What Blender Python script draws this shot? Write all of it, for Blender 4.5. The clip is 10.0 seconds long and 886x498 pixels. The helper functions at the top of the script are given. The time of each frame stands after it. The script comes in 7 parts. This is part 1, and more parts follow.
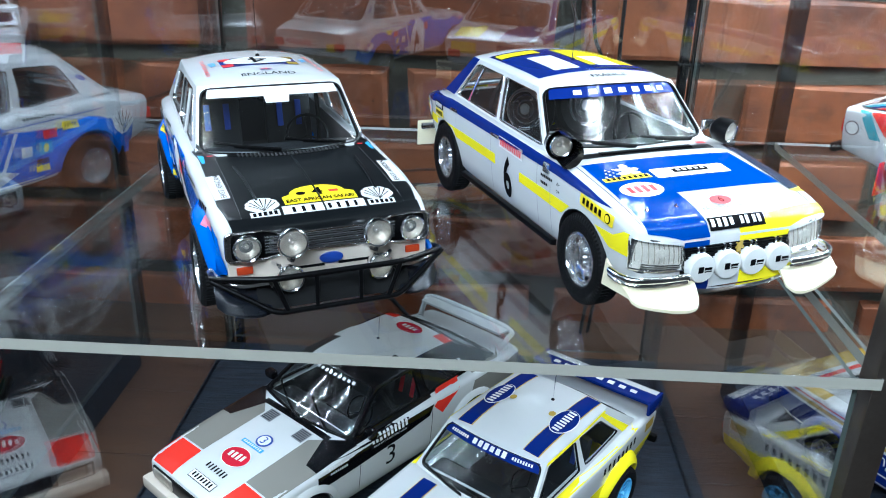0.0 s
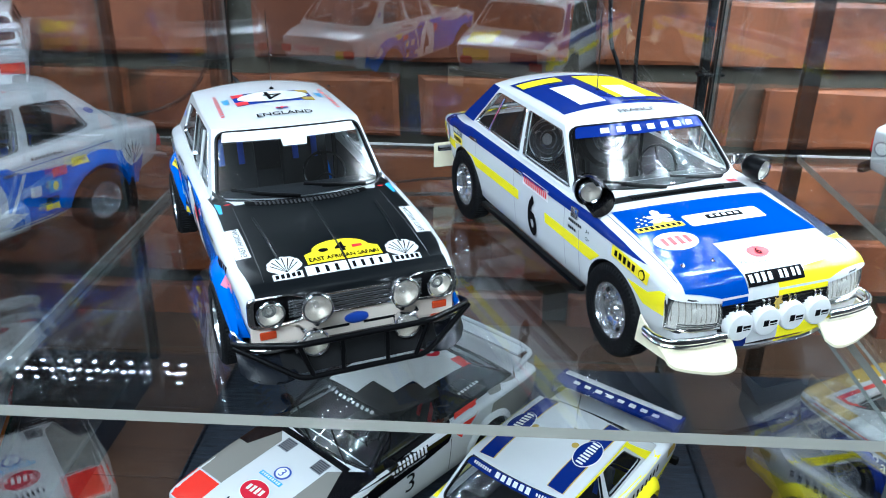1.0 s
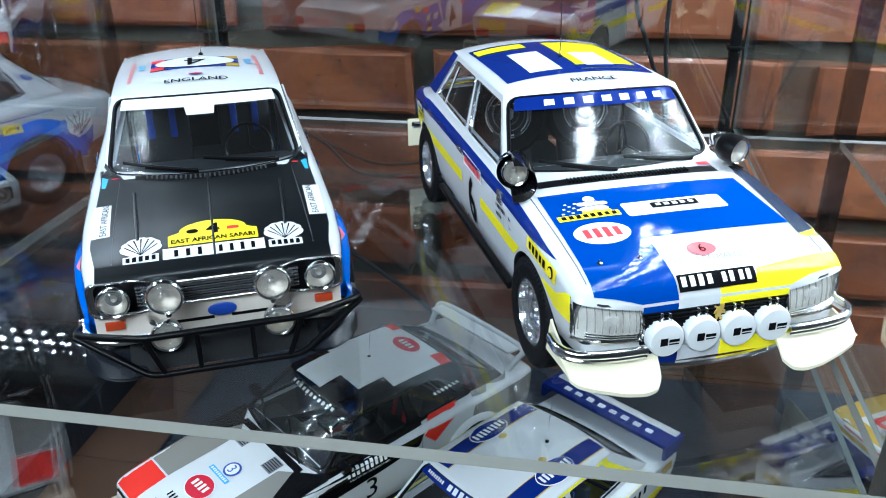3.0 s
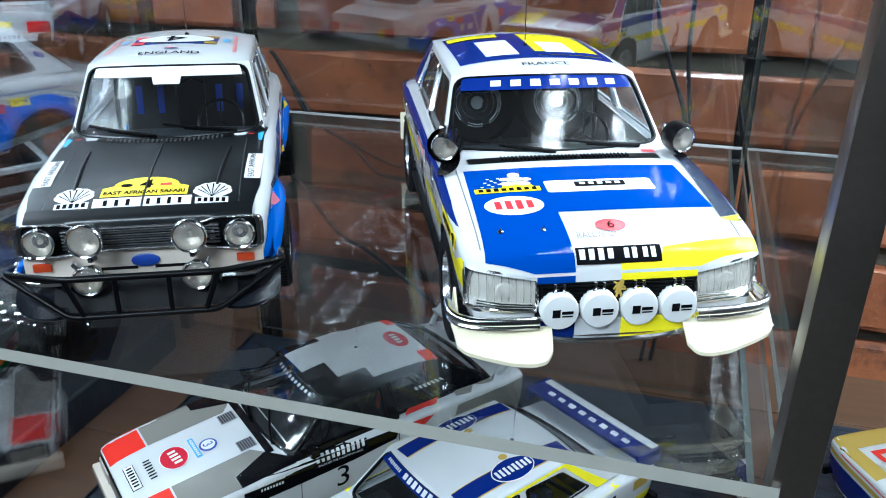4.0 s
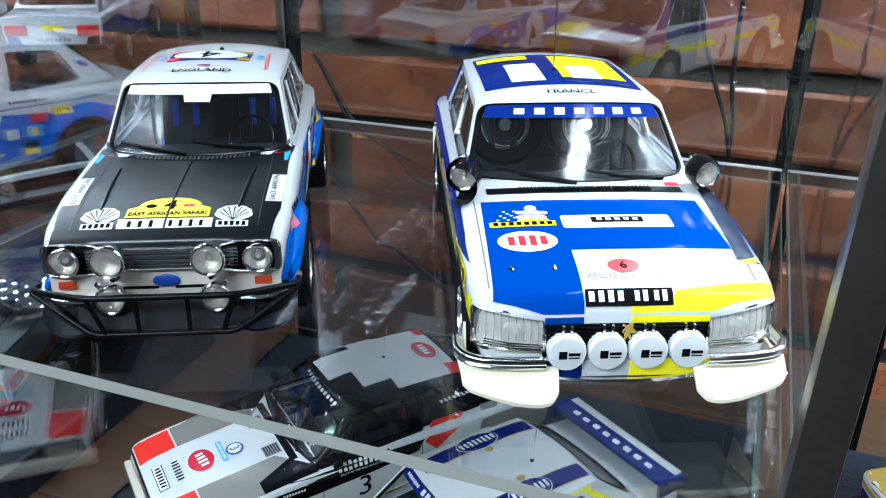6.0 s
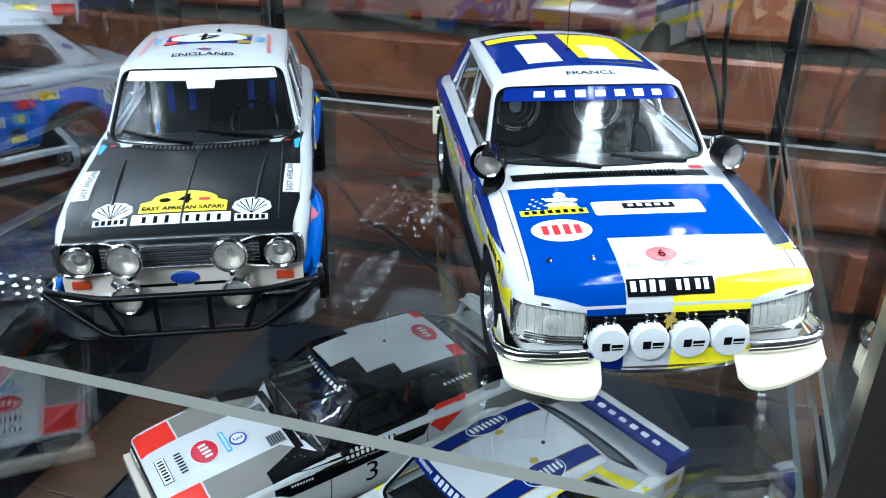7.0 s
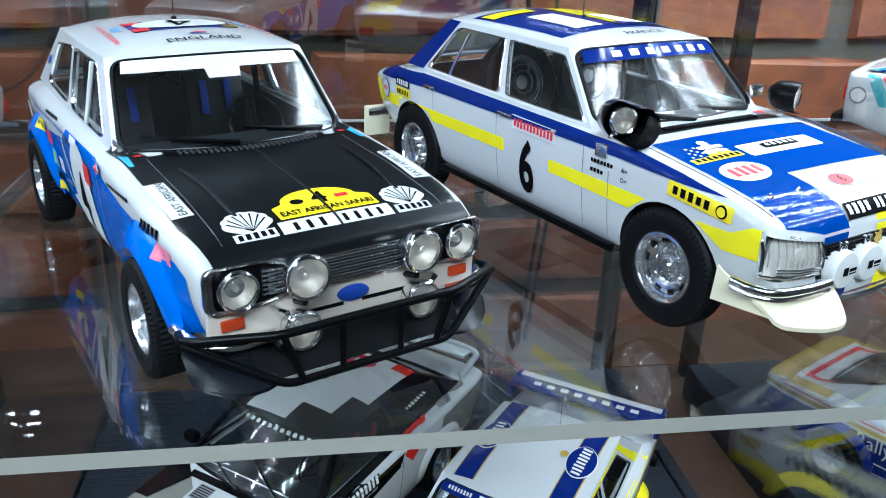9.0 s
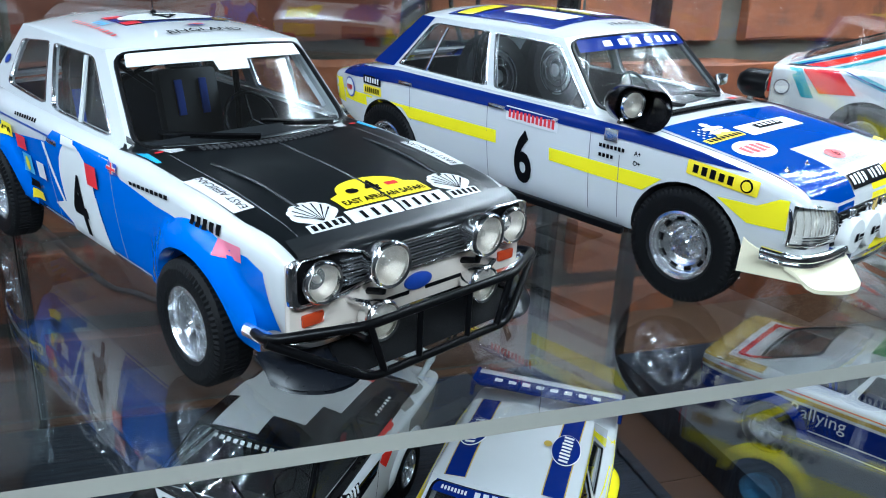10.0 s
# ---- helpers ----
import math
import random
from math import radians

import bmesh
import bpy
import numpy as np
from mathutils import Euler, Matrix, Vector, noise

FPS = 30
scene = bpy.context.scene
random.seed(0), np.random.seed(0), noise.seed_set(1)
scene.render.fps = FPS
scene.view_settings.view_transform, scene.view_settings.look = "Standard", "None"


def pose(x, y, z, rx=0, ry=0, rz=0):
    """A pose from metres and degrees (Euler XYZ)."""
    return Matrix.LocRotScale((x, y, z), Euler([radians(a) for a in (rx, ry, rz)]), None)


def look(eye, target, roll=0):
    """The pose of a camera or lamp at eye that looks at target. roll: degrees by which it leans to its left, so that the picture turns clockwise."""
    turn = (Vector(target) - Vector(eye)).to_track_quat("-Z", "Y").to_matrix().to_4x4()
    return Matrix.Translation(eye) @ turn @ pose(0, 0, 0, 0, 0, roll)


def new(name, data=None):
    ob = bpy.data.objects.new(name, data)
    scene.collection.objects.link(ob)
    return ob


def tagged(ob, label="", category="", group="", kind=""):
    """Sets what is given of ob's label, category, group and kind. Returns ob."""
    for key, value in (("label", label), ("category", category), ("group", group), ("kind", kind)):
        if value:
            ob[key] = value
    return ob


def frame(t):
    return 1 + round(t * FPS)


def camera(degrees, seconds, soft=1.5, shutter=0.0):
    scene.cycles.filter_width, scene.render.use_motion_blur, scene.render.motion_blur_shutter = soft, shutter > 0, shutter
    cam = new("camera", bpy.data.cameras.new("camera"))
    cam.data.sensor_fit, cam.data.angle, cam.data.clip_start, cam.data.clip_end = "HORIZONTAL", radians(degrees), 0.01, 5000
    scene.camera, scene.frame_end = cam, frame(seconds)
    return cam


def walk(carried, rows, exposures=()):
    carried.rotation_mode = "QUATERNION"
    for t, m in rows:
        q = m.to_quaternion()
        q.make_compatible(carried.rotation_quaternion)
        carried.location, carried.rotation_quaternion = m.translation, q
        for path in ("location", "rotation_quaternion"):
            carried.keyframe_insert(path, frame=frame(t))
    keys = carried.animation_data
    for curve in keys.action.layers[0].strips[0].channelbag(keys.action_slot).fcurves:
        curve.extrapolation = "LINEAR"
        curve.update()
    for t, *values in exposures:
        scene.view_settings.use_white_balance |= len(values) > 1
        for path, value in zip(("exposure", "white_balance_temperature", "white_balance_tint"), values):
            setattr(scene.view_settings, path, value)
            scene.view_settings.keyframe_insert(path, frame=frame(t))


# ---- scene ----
from mathutils.bvhtree import BVHTree

# ---- camera ----
cam = camera(56.0, 10.0, soft=1.0)
# seconds, eye, yaw, pitch, roll
ROWS = [
(0.0, 0.01152, -0.00735, 0.15835, 2.13, -22.98, 1.62),
    (0.5, 0.00162, -0.00513, 0.18792, 2.19, -24.49, 1.69),
    (1.0, -0.00014, 0.01519, 0.18330, 2.20, -24.85, 1.04),
    (1.5, 0.00739, 0.04376, 0.17899, 1.88, -25.48, 0.53),
    (2.0, 0.00572, 0.05464, 0.17820, 1.21, -26.10, 0.71),
    (2.5, 0.03988, 0.05527, 0.16684, 3.08, -25.98, 0.76),
    (2.7, 0.05228, 0.05841, 0.16632, 5.94, -26.01, 0.21),
    (3.8, 0.11767, 0.07018, 0.15111, 15.54, -24.28, -0.03),
    (4.0, 0.12801, 0.06667, 0.14599, 16.43, -23.60, 0.25),
    (4.5, 0.14946, 0.06009, 0.13405, 19.23, -21.45, 0.03),
    (5.0, 0.15170, 0.06111, 0.13297, 20.38, -21.03, 0.10),
    (5.5, 0.14351, 0.07254, 0.15130, 20.40, -22.52, 0.66),
    (7.0, 0.11448, 0.07639, 0.16190, 17.43, -26.27, 0.49),
    (7.5, 0.07885, 0.07397, 0.15100, 10.87, -26.29, 0.69),
    (8.0, 0.03717, 0.06964, 0.14133, 4.95, -25.66, 0.58),
    (8.5, -0.00507, 0.07747, 0.13026, -2.65, -23.82, 1.12),
    (9.0, -0.05263, 0.08634, 0.12430, -9.59, -22.56, 2.22),
    (9.5, -0.08119, 0.09536, 0.11704, -15.83, -21.68, 2.55),
    (10.0, -0.10334, 0.09821, 0.11350, -19.68, -21.07, 2.88),
]


def aim(x, y, z, yaw, pitch, roll):
    a, p = radians(yaw), radians(pitch)
    way = Vector((-math.sin(a) * math.cos(p), math.cos(a) * math.cos(p), math.sin(p)))
    return look((x, y, z), Vector((x, y, z)) + way, roll)


walk(cam, [(t, aim(*row)) for t, *row in ROWS], [(0.0, 0.15, 5550, 2), (1.5, 0.10, 5550, 2), (2.7, 0.02, 5550, 2), (5.5, 0.03, 5550, 2), (7.0, -0.02, 5550, 2), (10.0, -0.03, 5550, 2)])

# ---- world and light ----
# All plans below are in full-size car metres; U brings them to the 1:18 models.
U = 1 / 18
world = bpy.data.worlds.new("world")
scene.world = world
world.use_nodes = True
world.node_tree.nodes["Background"].inputs["Color"].default_value = (0.70, 0.84, 1.0, 1)
world.node_tree.nodes["Background"].inputs["Strength"].default_value = 0.09


def area_lamp(name, eye, target, sx, sy, watts, color):
    data = bpy.data.lights.new(name, "AREA")
    data.shape, data.size, data.size_y, data.energy, data.color = "RECTANGLE", sx * U, sy * U, watts, color
    ob = new(name, data)
    ob.matrix_world = look(Vector(eye) * U, Vector(target) * U)
    return ob


# strips of LEDs are built with the case; here unseen fills added for wall and car fronts
COOL = (0.82, 0.93, 1.0)
area_lamp("wall_fill", (-5.5, 11.2, 9.0), (-5.5, 13.0, -1.0), 13.0, 0.3, 0.4, COOL)
area_lamp("wall_fill", (7.2, 11.2, 9.0), (7.2, 13.0, -1.0), 10.0, 0.3, 7.5, COOL)
area_lamp("front_fill", (-7.0, -23.0, 28.5), (0, 7, -1), 30.0, 12.0, 116.0, (0.88, 0.95, 1.0))

# ---- materials ----


def nodes_of(name):
    m = bpy.data.materials.new(name)
    m.use_nodes = True
    nt = m.node_tree
    return m, nt, nt.nodes["Principled BSDF"]


def surface(name, color, rough=0.4, metal=0.0, coat=0.0, spec=0.5, vary=0.08, grain=0.0, scale=60.0, stretch=(1, 1, 1), bump=0.0, rvary=0.12, per_object=0.0):
    """A surface with broad and fine variation of tone and gloss; scale in waves per model metre."""
    m, nt, b = nodes_of(name)
    tc = nt.nodes.new("ShaderNodeTexCoord")
    mp = nt.nodes.new("ShaderNodeMapping")
    mp.inputs["Scale"].default_value = stretch
    nt.links.new(tc.outputs["Object"], mp.inputs["Vector"])
    big, fine = nt.nodes.new("ShaderNodeTexNoise"), nt.nodes.new("ShaderNodeTexNoise")
    big.inputs["Scale"].default_value, big.inputs["Detail"].default_value = scale, 4
    fine.inputs["Scale"].default_value, fine.inputs["Detail"].default_value = scale * 14, 3
    for n in (big, fine):
        nt.links.new(mp.outputs["Vector"], n.inputs["Vector"])
    add = nt.nodes.new("ShaderNodeMath")
    add.operation = "MULTIPLY_ADD"
    nt.links.new(fine.outputs["Fac"], add.inputs[0])
    add.inputs[1].default_value = grain
    nt.links.new(big.outputs["Fac"], add.inputs[2])
    ramp = nt.nodes.new("ShaderNodeMapRange")
    ramp.inputs["From Min"].default_value, ramp.inputs["From Max"].default_value = 0.3, 0.7 + grain
    ramp.inputs["To Min"].default_value, ramp.inputs["To Max"].default_value = 1 - vary, 1 + vary
    nt.links.new(add.outputs[0], ramp.inputs["Value"])
    value = ramp.outputs["Result"]
    if per_object:
        info = nt.nodes.new("ShaderNodeObjectInfo")
        r2 = nt.nodes.new("ShaderNodeMapRange")
        r2.inputs["To Min"].default_value, r2.inputs["To Max"].default_value = 1 - per_object, 1 + per_object
        nt.links.new(info.outputs["Random"], r2.inputs["Value"])
        mul = nt.nodes.new("ShaderNodeMath")
        mul.operation = "MULTIPLY"
        nt.links.new(value, mul.inputs[0])
        nt.links.new(r2.outputs["Result"], mul.inputs[1])
        value = mul.outputs[0]
    mix = nt.nodes.new("ShaderNodeVectorMath")
    mix.operation = "SCALE"
    mix.inputs[0].default_value = color
    nt.links.new(value, mix.inputs["Scale"])
    nt.links.new(mix.outputs["Vector"], b.inputs["Base Color"])
    rr = nt.nodes.new("ShaderNodeMapRange")
    rr.inputs["To Min"].default_value, rr.inputs["To Max"].default_value = max(rough * (1 - rvary), 0.02), min(rough * (1 + rvary), 1)
    nt.links.new(fine.outputs["Fac"], rr.inputs["Value"])
    nt.links.new(rr.outputs["Result"], b.inputs["Roughness"])
    b.inputs["Metallic"].default_value = metal
    b.inputs["Specular IOR Level"].default_value = spec
    b.inputs["Coat Weight"].default_value = coat
    b.inputs["Coat Roughness"].default_value = 0.04
    if bump:
        bm_node = nt.nodes.new("ShaderNodeBump")
        bm_node.inputs["Strength"].default_value, bm_node.inputs["Distance"].default_value = bump, 0.0008
        nt.links.new(add.outputs[0], bm_node.inputs["Height"])
        nt.links.new(bm_node.outputs["Normal"], b.inputs["Normal"])
    return m


def gloss_paint(name, color, rough=0.14, coat=0.3, spec=0.3):
    return surface(name, color, rough, coat=coat, spec=spec, vary=0.03, scale=25, rvary=0.2)


def sheet_glass(name, tint, ior=1.45, rough=0.0, dust=0.0, haze_min=0.0):
    """A clear sheet: what is behind shows through, and the gloss follows Fresnel."""
    m = bpy.data.materials.new(name)
    m.use_nodes = True
    nt = m.node_tree
    nt.nodes.clear()
    out = nt.nodes.new("ShaderNodeOutputMaterial")
    mix, clear, shine, lw, po, fr = (nt.nodes.new(k) for k in ("ShaderNodeMixShader", "ShaderNodeBsdfTransparent", "ShaderNodeBsdfGlossy", "ShaderNodeLayerWeight", "ShaderNodeMath", "ShaderNodeMath"))
    # Schlick's curve for the gloss of one face of the sheet
    lw.inputs["Blend"].default_value = 0.5
    po.operation, fr.operation = "POWER", "MULTIPLY_ADD"
    nt.links.new(lw.outputs["Facing"], po.inputs[0])
    po.inputs[1].default_value = 5.0
    nt.links.new(po.outputs[0], fr.inputs[0])
    base = ((ior - 1) / (ior + 1)) ** 2
    fr.inputs[1].default_value, fr.inputs[2].default_value = 1 - base, base
    clear.inputs["Color"].default_value = (*tint, 1)
    shine.inputs["Roughness"].default_value = rough
    nt.links.new(fr.outputs[0], mix.inputs["Fac"])
    nt.links.new(clear.outputs["BSDF"], mix.inputs[1])
    nt.links.new(shine.outputs["BSDF"], mix.inputs[2])
    last = mix.outputs["Shader"]
    if dust:
        haze, mix2, nz, mr = (nt.nodes.new(k) for k in ("ShaderNodeBsdfDiffuse", "ShaderNodeMixShader", "ShaderNodeTexNoise", "ShaderNodeMapRange"))
        haze.inputs["Color"].default_value = (0.62, 0.60, 0.57, 1)
        nz.inputs["Scale"].default_value, nz.inputs["Detail"].default_value = 900, 5
        mr.inputs["From Min"].default_value, mr.inputs["From Max"].default_value, mr.inputs["To Max"].default_value = 0.64, 0.74, dust
        mr.inputs["To Min"].default_value = haze_min
        nt.links.new(nz.outputs["Fac"], mr.inputs["Value"])
        nt.links.new(mr.outputs["Result"], mix2.inputs["Fac"])
        nt.links.new(last, mix2.inputs[1])
        nt.links.new(haze.outputs["BSDF"], mix2.inputs[2])
        last = mix2.outputs["Shader"]
    nt.links.new(last, out.inputs["Surface"])
    return m


def glow(name, color, strength):
    m, nt, b = nodes_of(name)
    b.inputs["Base Color"].default_value = (*color, 1)
    b.inputs["Emission Color"].default_value = (*color, 1)
    b.inputs["Emission Strength"].default_value = strength
    return m


WHITE = gloss_paint("white_paint", (0.535, 0.54, 0.545))
NAVY = gloss_paint("navy_paint", (0.006, 0.018, 0.14), 0.10, 0.05, 0.08)
BLUE = gloss_paint("blue_paint", (0.003, 0.115, 0.55))
DARK_BLUE = gloss_paint("dark_blue_paint", (0.02, 0.05, 0.32))
YELLOW = gloss_paint("yellow_paint", (0.86, 0.74, 0.01))
RED = gloss_paint("red_paint", (0.66, 0.03, 0.02))
CRIMSON = gloss_paint("crimson_paint", (0.50, 0.015, 0.035))
GREEN = gloss_paint("green_paint", (0.02, 0.20, 0.06))
TEAL = gloss_paint("teal_paint", (0.06, 0.30, 0.36))
ORANGE = gloss_paint("orange_paint", (0.80, 0.20, 0.02))
GOLD = gloss_paint("gold_paint", (0.42, 0.29, 0.06))
GREY = gloss_paint("warm_grey_paint", (0.20, 0.19, 0.17))
BLACK = gloss_paint("gloss_black_paint", (0.0035, 0.0035, 0.0045))
CREAM = surface("cream_plastic", (0.74, 0.67, 0.48), 0.35, coat=0.3, vary=0.04)
CREAM_PAINT = gloss_paint("off_white_paint", (0.56, 0.49, 0.42))
BONNET_BLACK = surface("satin_black_paint", (0.0025, 0.0035, 0.0045), 0.30, coat=0.0, spec=0.5, vary=0.06, scale=20, rvary=0.05)
GUARD_BLACK = surface("black_guard_plastic", (0.005, 0.006, 0.009), 0.26, spec=0.25, vary=0.1, scale=40)
TRIM = surface("black_trim_plastic", (0.0025, 0.0025, 0.003), 0.33, spec=0.13, vary=0.2, grain=0.2)
RUBBER = surface("tyre_rubber", (0.0035, 0.0035, 0.004), 0.55, spec=0.12, vary=0.3, grain=0.5, bump=0.3, scale=150)
INSIDE = surface("cabin_trim", (0.007, 0.008, 0.010), 0.6, vary=0.25, scale=100)
CHROME = surface("chrome", (0.86, 0.86, 0.87), 0.15, metal=1.0, vary=0.03)
ALLOY = surface("silver_alloy", (0.62, 0.63, 0.65), 0.24, metal=0.92, vary=0.08)
REFLECTOR = surface("lamp_reflector", (0.62, 0.58, 0.52), 0.32, metal=0.85, vary=0.22, grain=0.3, scale=420, bump=0.5)
AMBER = surface("amber_lens", (0.42, 0.045, 0.012), 0.15, coat=1.0)
RED_LENS = surface("red_lens", (0.55, 0.01, 0.015), 0.12, coat=1.0)
# white of lamp covers and LED bodies, also of the shelf's painted rear glint
CAP_GLINT_WHITE = surface("cover_and_glint_white", (0.66, 0.66, 0.65), 0.4, vary=0.03)
BELT_BLUE = surface("blue_webbing", (0.02, 0.06, 0.38), 0.8)
BELT_RED = surface("red_webbing", (0.5, 0.02, 0.03), 0.8)
SPARE_RIM = surface("silver_wheel_paint", (0.60, 0.60, 0.61), 0.21, metal=0.93, vary=0.10)
INK = surface("black_print", (0.004, 0.004, 0.005), 0.55, spec=0.02, vary=0.1)
WHITE_PRINT = surface("white_print", (0.64, 0.64, 0.635), 0.35, vary=0.03)
RED_PRINT = surface("red_print", (0.62, 0.02, 0.03), 0.35, vary=0.05)
BLUE_PRINT = surface("blue_print", (0.015, 0.05, 0.30), 0.35, vary=0.05)
YELLOW_PRINT = surface("yellow_print", (0.84, 0.66, 0.01), 0.35, vary=0.04)
LIGHT_BLUE_PRINT = surface("light_blue_print", (0.05, 0.33, 0.62), 0.35)
SLAT_GREY = surface("grey_grille_metal", (0.10, 0.10, 0.105), 0.35, metal=0.6)
LAMP_BRIGHT = surface("bright_reflector", (0.80, 0.80, 0.79), 0.30, metal=0.35, vary=0.15, grain=0.3, scale=420, bump=0.4)
SPARE_PAINT = surface("spare_wheel_paint", (0.52, 0.52, 0.53), 0.30, metal=0.25)
GREY_PRINT = surface("grey_print", (0.16, 0.16, 0.18), 0.4)
# navy stripe with its sheen put into the colour
SHEEN_NAVY = surface("navy_with_sheen", (0.018, 0.026, 0.05), 0.25)
PINK_PRINT = surface("pink_print", (0.62, 0.16, 0.24), 0.4)
LENS_GLASS = sheet_glass("lamp_glass", (0.95, 0.93, 0.89), 1.6, 0.05, 0.34, 0.16)
# dust and haze_min on both car panes: a pale veil put in for reflections
CAR_GLASS = sheet_glass("car_window_glass", (0.88, 0.91, 0.92), 1.8, 0.045, dust=0.05, haze_min=0.004)
VEIL_GLASS = sheet_glass("reflection_veil_glass", (0.86, 0.90, 0.92), 1.75, 0.12, dust=0.05, haze_min=0.006)
SHELF_GLASS = sheet_glass("shelf_glass", (0.955, 0.97, 0.97), 2.15, dust=0.015)
DIMMING_GLASS = sheet_glass("smoked_glass", (0.22, 0.225, 0.23), 1.35)
CLEAR_GLASS = sheet_glass("clear_glass", (0.95, 0.96, 0.96), 1.5, dust=0.02)
PANEL_GLASS = sheet_glass("panel_glass", (0.97, 0.975, 0.98), 2.2, dust=0.01)
MIRROR_GLASS = sheet_glass("reflecting_glass", (0.93, 0.95, 0.98), 3.7, dust=0.01)
BACK_GLASS = sheet_glass("back_glass", (0.94, 0.95, 0.95), 2.3, dust=0.015)
EDGE_GLASS = surface("ground_glass_edge", (0.36, 0.35, 0.305), 0.35, vary=0.06, grain=0.3, coat=0.3)
PANEL_EDGE = surface("dark_glass_edge", (0.06, 0.075, 0.07), 0.3, vary=0.1, grain=0.3, coat=0.4)
POST_STEEL = surface("black_post_steel", (0.003, 0.003, 0.0035), 0.5, spec=0.18, metal=0.0, vary=0.2, grain=0.3, scale=30, bump=0.15)
BRONZE_STEEL = surface("dark_bronze_steel", (0.125, 0.104, 0.09), 0.36, metal=0.85, vary=0.25, grain=0.4, scale=40, bump=0.1)
BOARD = surface("black_wood_grain_board", (0.012, 0.017, 0.026), 0.5, spec=0.3, vary=0.95, grain=0.25, scale=38, stretch=(1, 10, 1), bump=0.9)
TABLE = surface("brown_wood", (0.068, 0.033, 0.016), 0.42, vary=0.35, grain=0.5, scale=10, stretch=(1, 9, 1), bump=0.2)


def brick_clay():
    """Fired clay: orange to brown from brick to brick, dark smears, pits and pale scuffs."""
    m, nt, b = nodes_of("orange_brick")
    tc, info = nt.nodes.new("ShaderNodeTexCoord"), nt.nodes.new("ShaderNodeObjectInfo")
    shift = nt.nodes.new("ShaderNodeVectorMath")
    shift.operation = "MULTIPLY_ADD"
    shift.inputs[1].default_value = (1, 1, 1)
    nt.links.new(tc.outputs["Object"], shift.inputs[0])
    far = nt.nodes.new("ShaderNodeVectorMath")
    far.operation = "SCALE"
    far.inputs[0].default_value = (3.1, 1.7, 2.3)
    nt.links.new(info.outputs["Random"], far.inputs["Scale"])
    nt.links.new(far.outputs["Vector"], shift.inputs[2])

    def noise(scale, detail, lo, hi, rough=0.6):
        n, r = nt.nodes.new("ShaderNodeTexNoise"), nt.nodes.new("ShaderNodeMapRange")
        n.inputs["Scale"].default_value, n.inputs["Detail"].default_value, n.inputs["Roughness"].default_value = scale, detail, rough
        r.inputs["From Min"].default_value, r.inputs["From Max"].default_value = lo, hi
        nt.links.new(shift.outputs["Vector"], n.inputs["Vector"])
        nt.links.new(n.outputs["Fac"], r.inputs["Value"])
        return r.outputs["Result"]

    def blend(fac, a, c):
        x = nt.nodes.new("ShaderNodeMix")
        x.data_type = "RGBA"
        nt.links.new(fac, x.inputs["Factor"])
        for sock, v in ((x.inputs["A"], a), (x.inputs["B"], c)):
            if isinstance(v, tuple):
                sock.default_value = (*v, 1)
            else:
                nt.links.new(v, sock)
        return x.outputs["Result"]

    tone = blend(info.outputs["Random"], (0.23, 0.066, 0.024), (0.38, 0.128, 0.046))
    tone = blend(noise(11, 3, 0.40, 0.68), tone, (0.15, 0.046, 0.022))
    smear = noise(34, 6, 0.52, 0.72, 0.7)
    tone = blend(smear, tone, (0.085, 0.034, 0.022))
    tone = blend(noise(90, 4, 0.66, 0.78), tone, (0.42, 0.20, 0.11))
    pits = noise(240, 3, 0.66, 0.74)
    tone = blend(pits, tone, (0.05, 0.022, 0.016))
    nt.links.new(tone, b.inputs["Base Color"])
    b.inputs["Roughness"].default_value = 0.58
    b.inputs["Coat Weight"].default_value = 0.12
    height, rough_face = nt.nodes.new("ShaderNodeMath"), noise(55, 6, 0.2, 0.8)
    height.operation = "SUBTRACT"
    nt.links.new(rough_face, height.inputs[0])
    nt.links.new(pits, height.inputs[1])
    bump = nt.nodes.new("ShaderNodeBump")
    bump.inputs["Strength"].default_value, bump.inputs["Distance"].default_value = 0.8, 0.0012
    nt.links.new(height.outputs[0], bump.inputs["Height"])
    nt.links.new(bump.outputs["Normal"], b.inputs["Normal"])
    return m


BRICK = brick_clay()
MORTAR = surface("grey_mortar", (0.085, 0.08, 0.062), 0.9, vary=0.25, grain=0.6, scale=40, bump=0.8)
REFLECTION_DARK = surface("reflection_dark", (0.012, 0.011, 0.011), 0.8, vary=0.2, scale=6)
CABLE = surface("black_cable", (0.012, 0.012, 0.013), 0.45)
PLASTER = surface("room_plaster", (0.045, 0.046, 0.048), 0.8, scale=3)
CARPET = surface("room_floor", (0.055, 0.05, 0.047), 0.8, scale=5)
TAPE = surface("led_tape", (0.05, 0.05, 0.052), 0.5, vary=0.1)
LED_GLOW = glow("led_glow", (0.95, 0.975, 1.0), 108.0)
# stronger glow of the strips added to brighten the neighbouring cases
FILL_LED_GLOW = glow("fill_led_glow", (0.95, 0.98, 1.0), 245.0)
ADDED_LAMP_GLOW = glow("added_lamp_glow", (1.0, 0.98, 0.95), 5.0)

# ---- mesh helpers (all plans in full-size metres) ----


def build(name, verts, faces, mat, parent=None, label="", smooth=38, slots=None):
    """One mesh object from full-size vertices, brought to model size."""
    me = bpy.data.meshes.new(name)
    me.from_pydata([(x * U, y * U, z * U) for x, y, z in verts], [], faces)
    for m in mat if isinstance(mat, (list, tuple)) else [mat]:
        me.materials.append(m)
    if slots:
        for p, i in zip(me.polygons, slots):
            p.material_index = i
    return finish(name, me, parent, label, smooth)


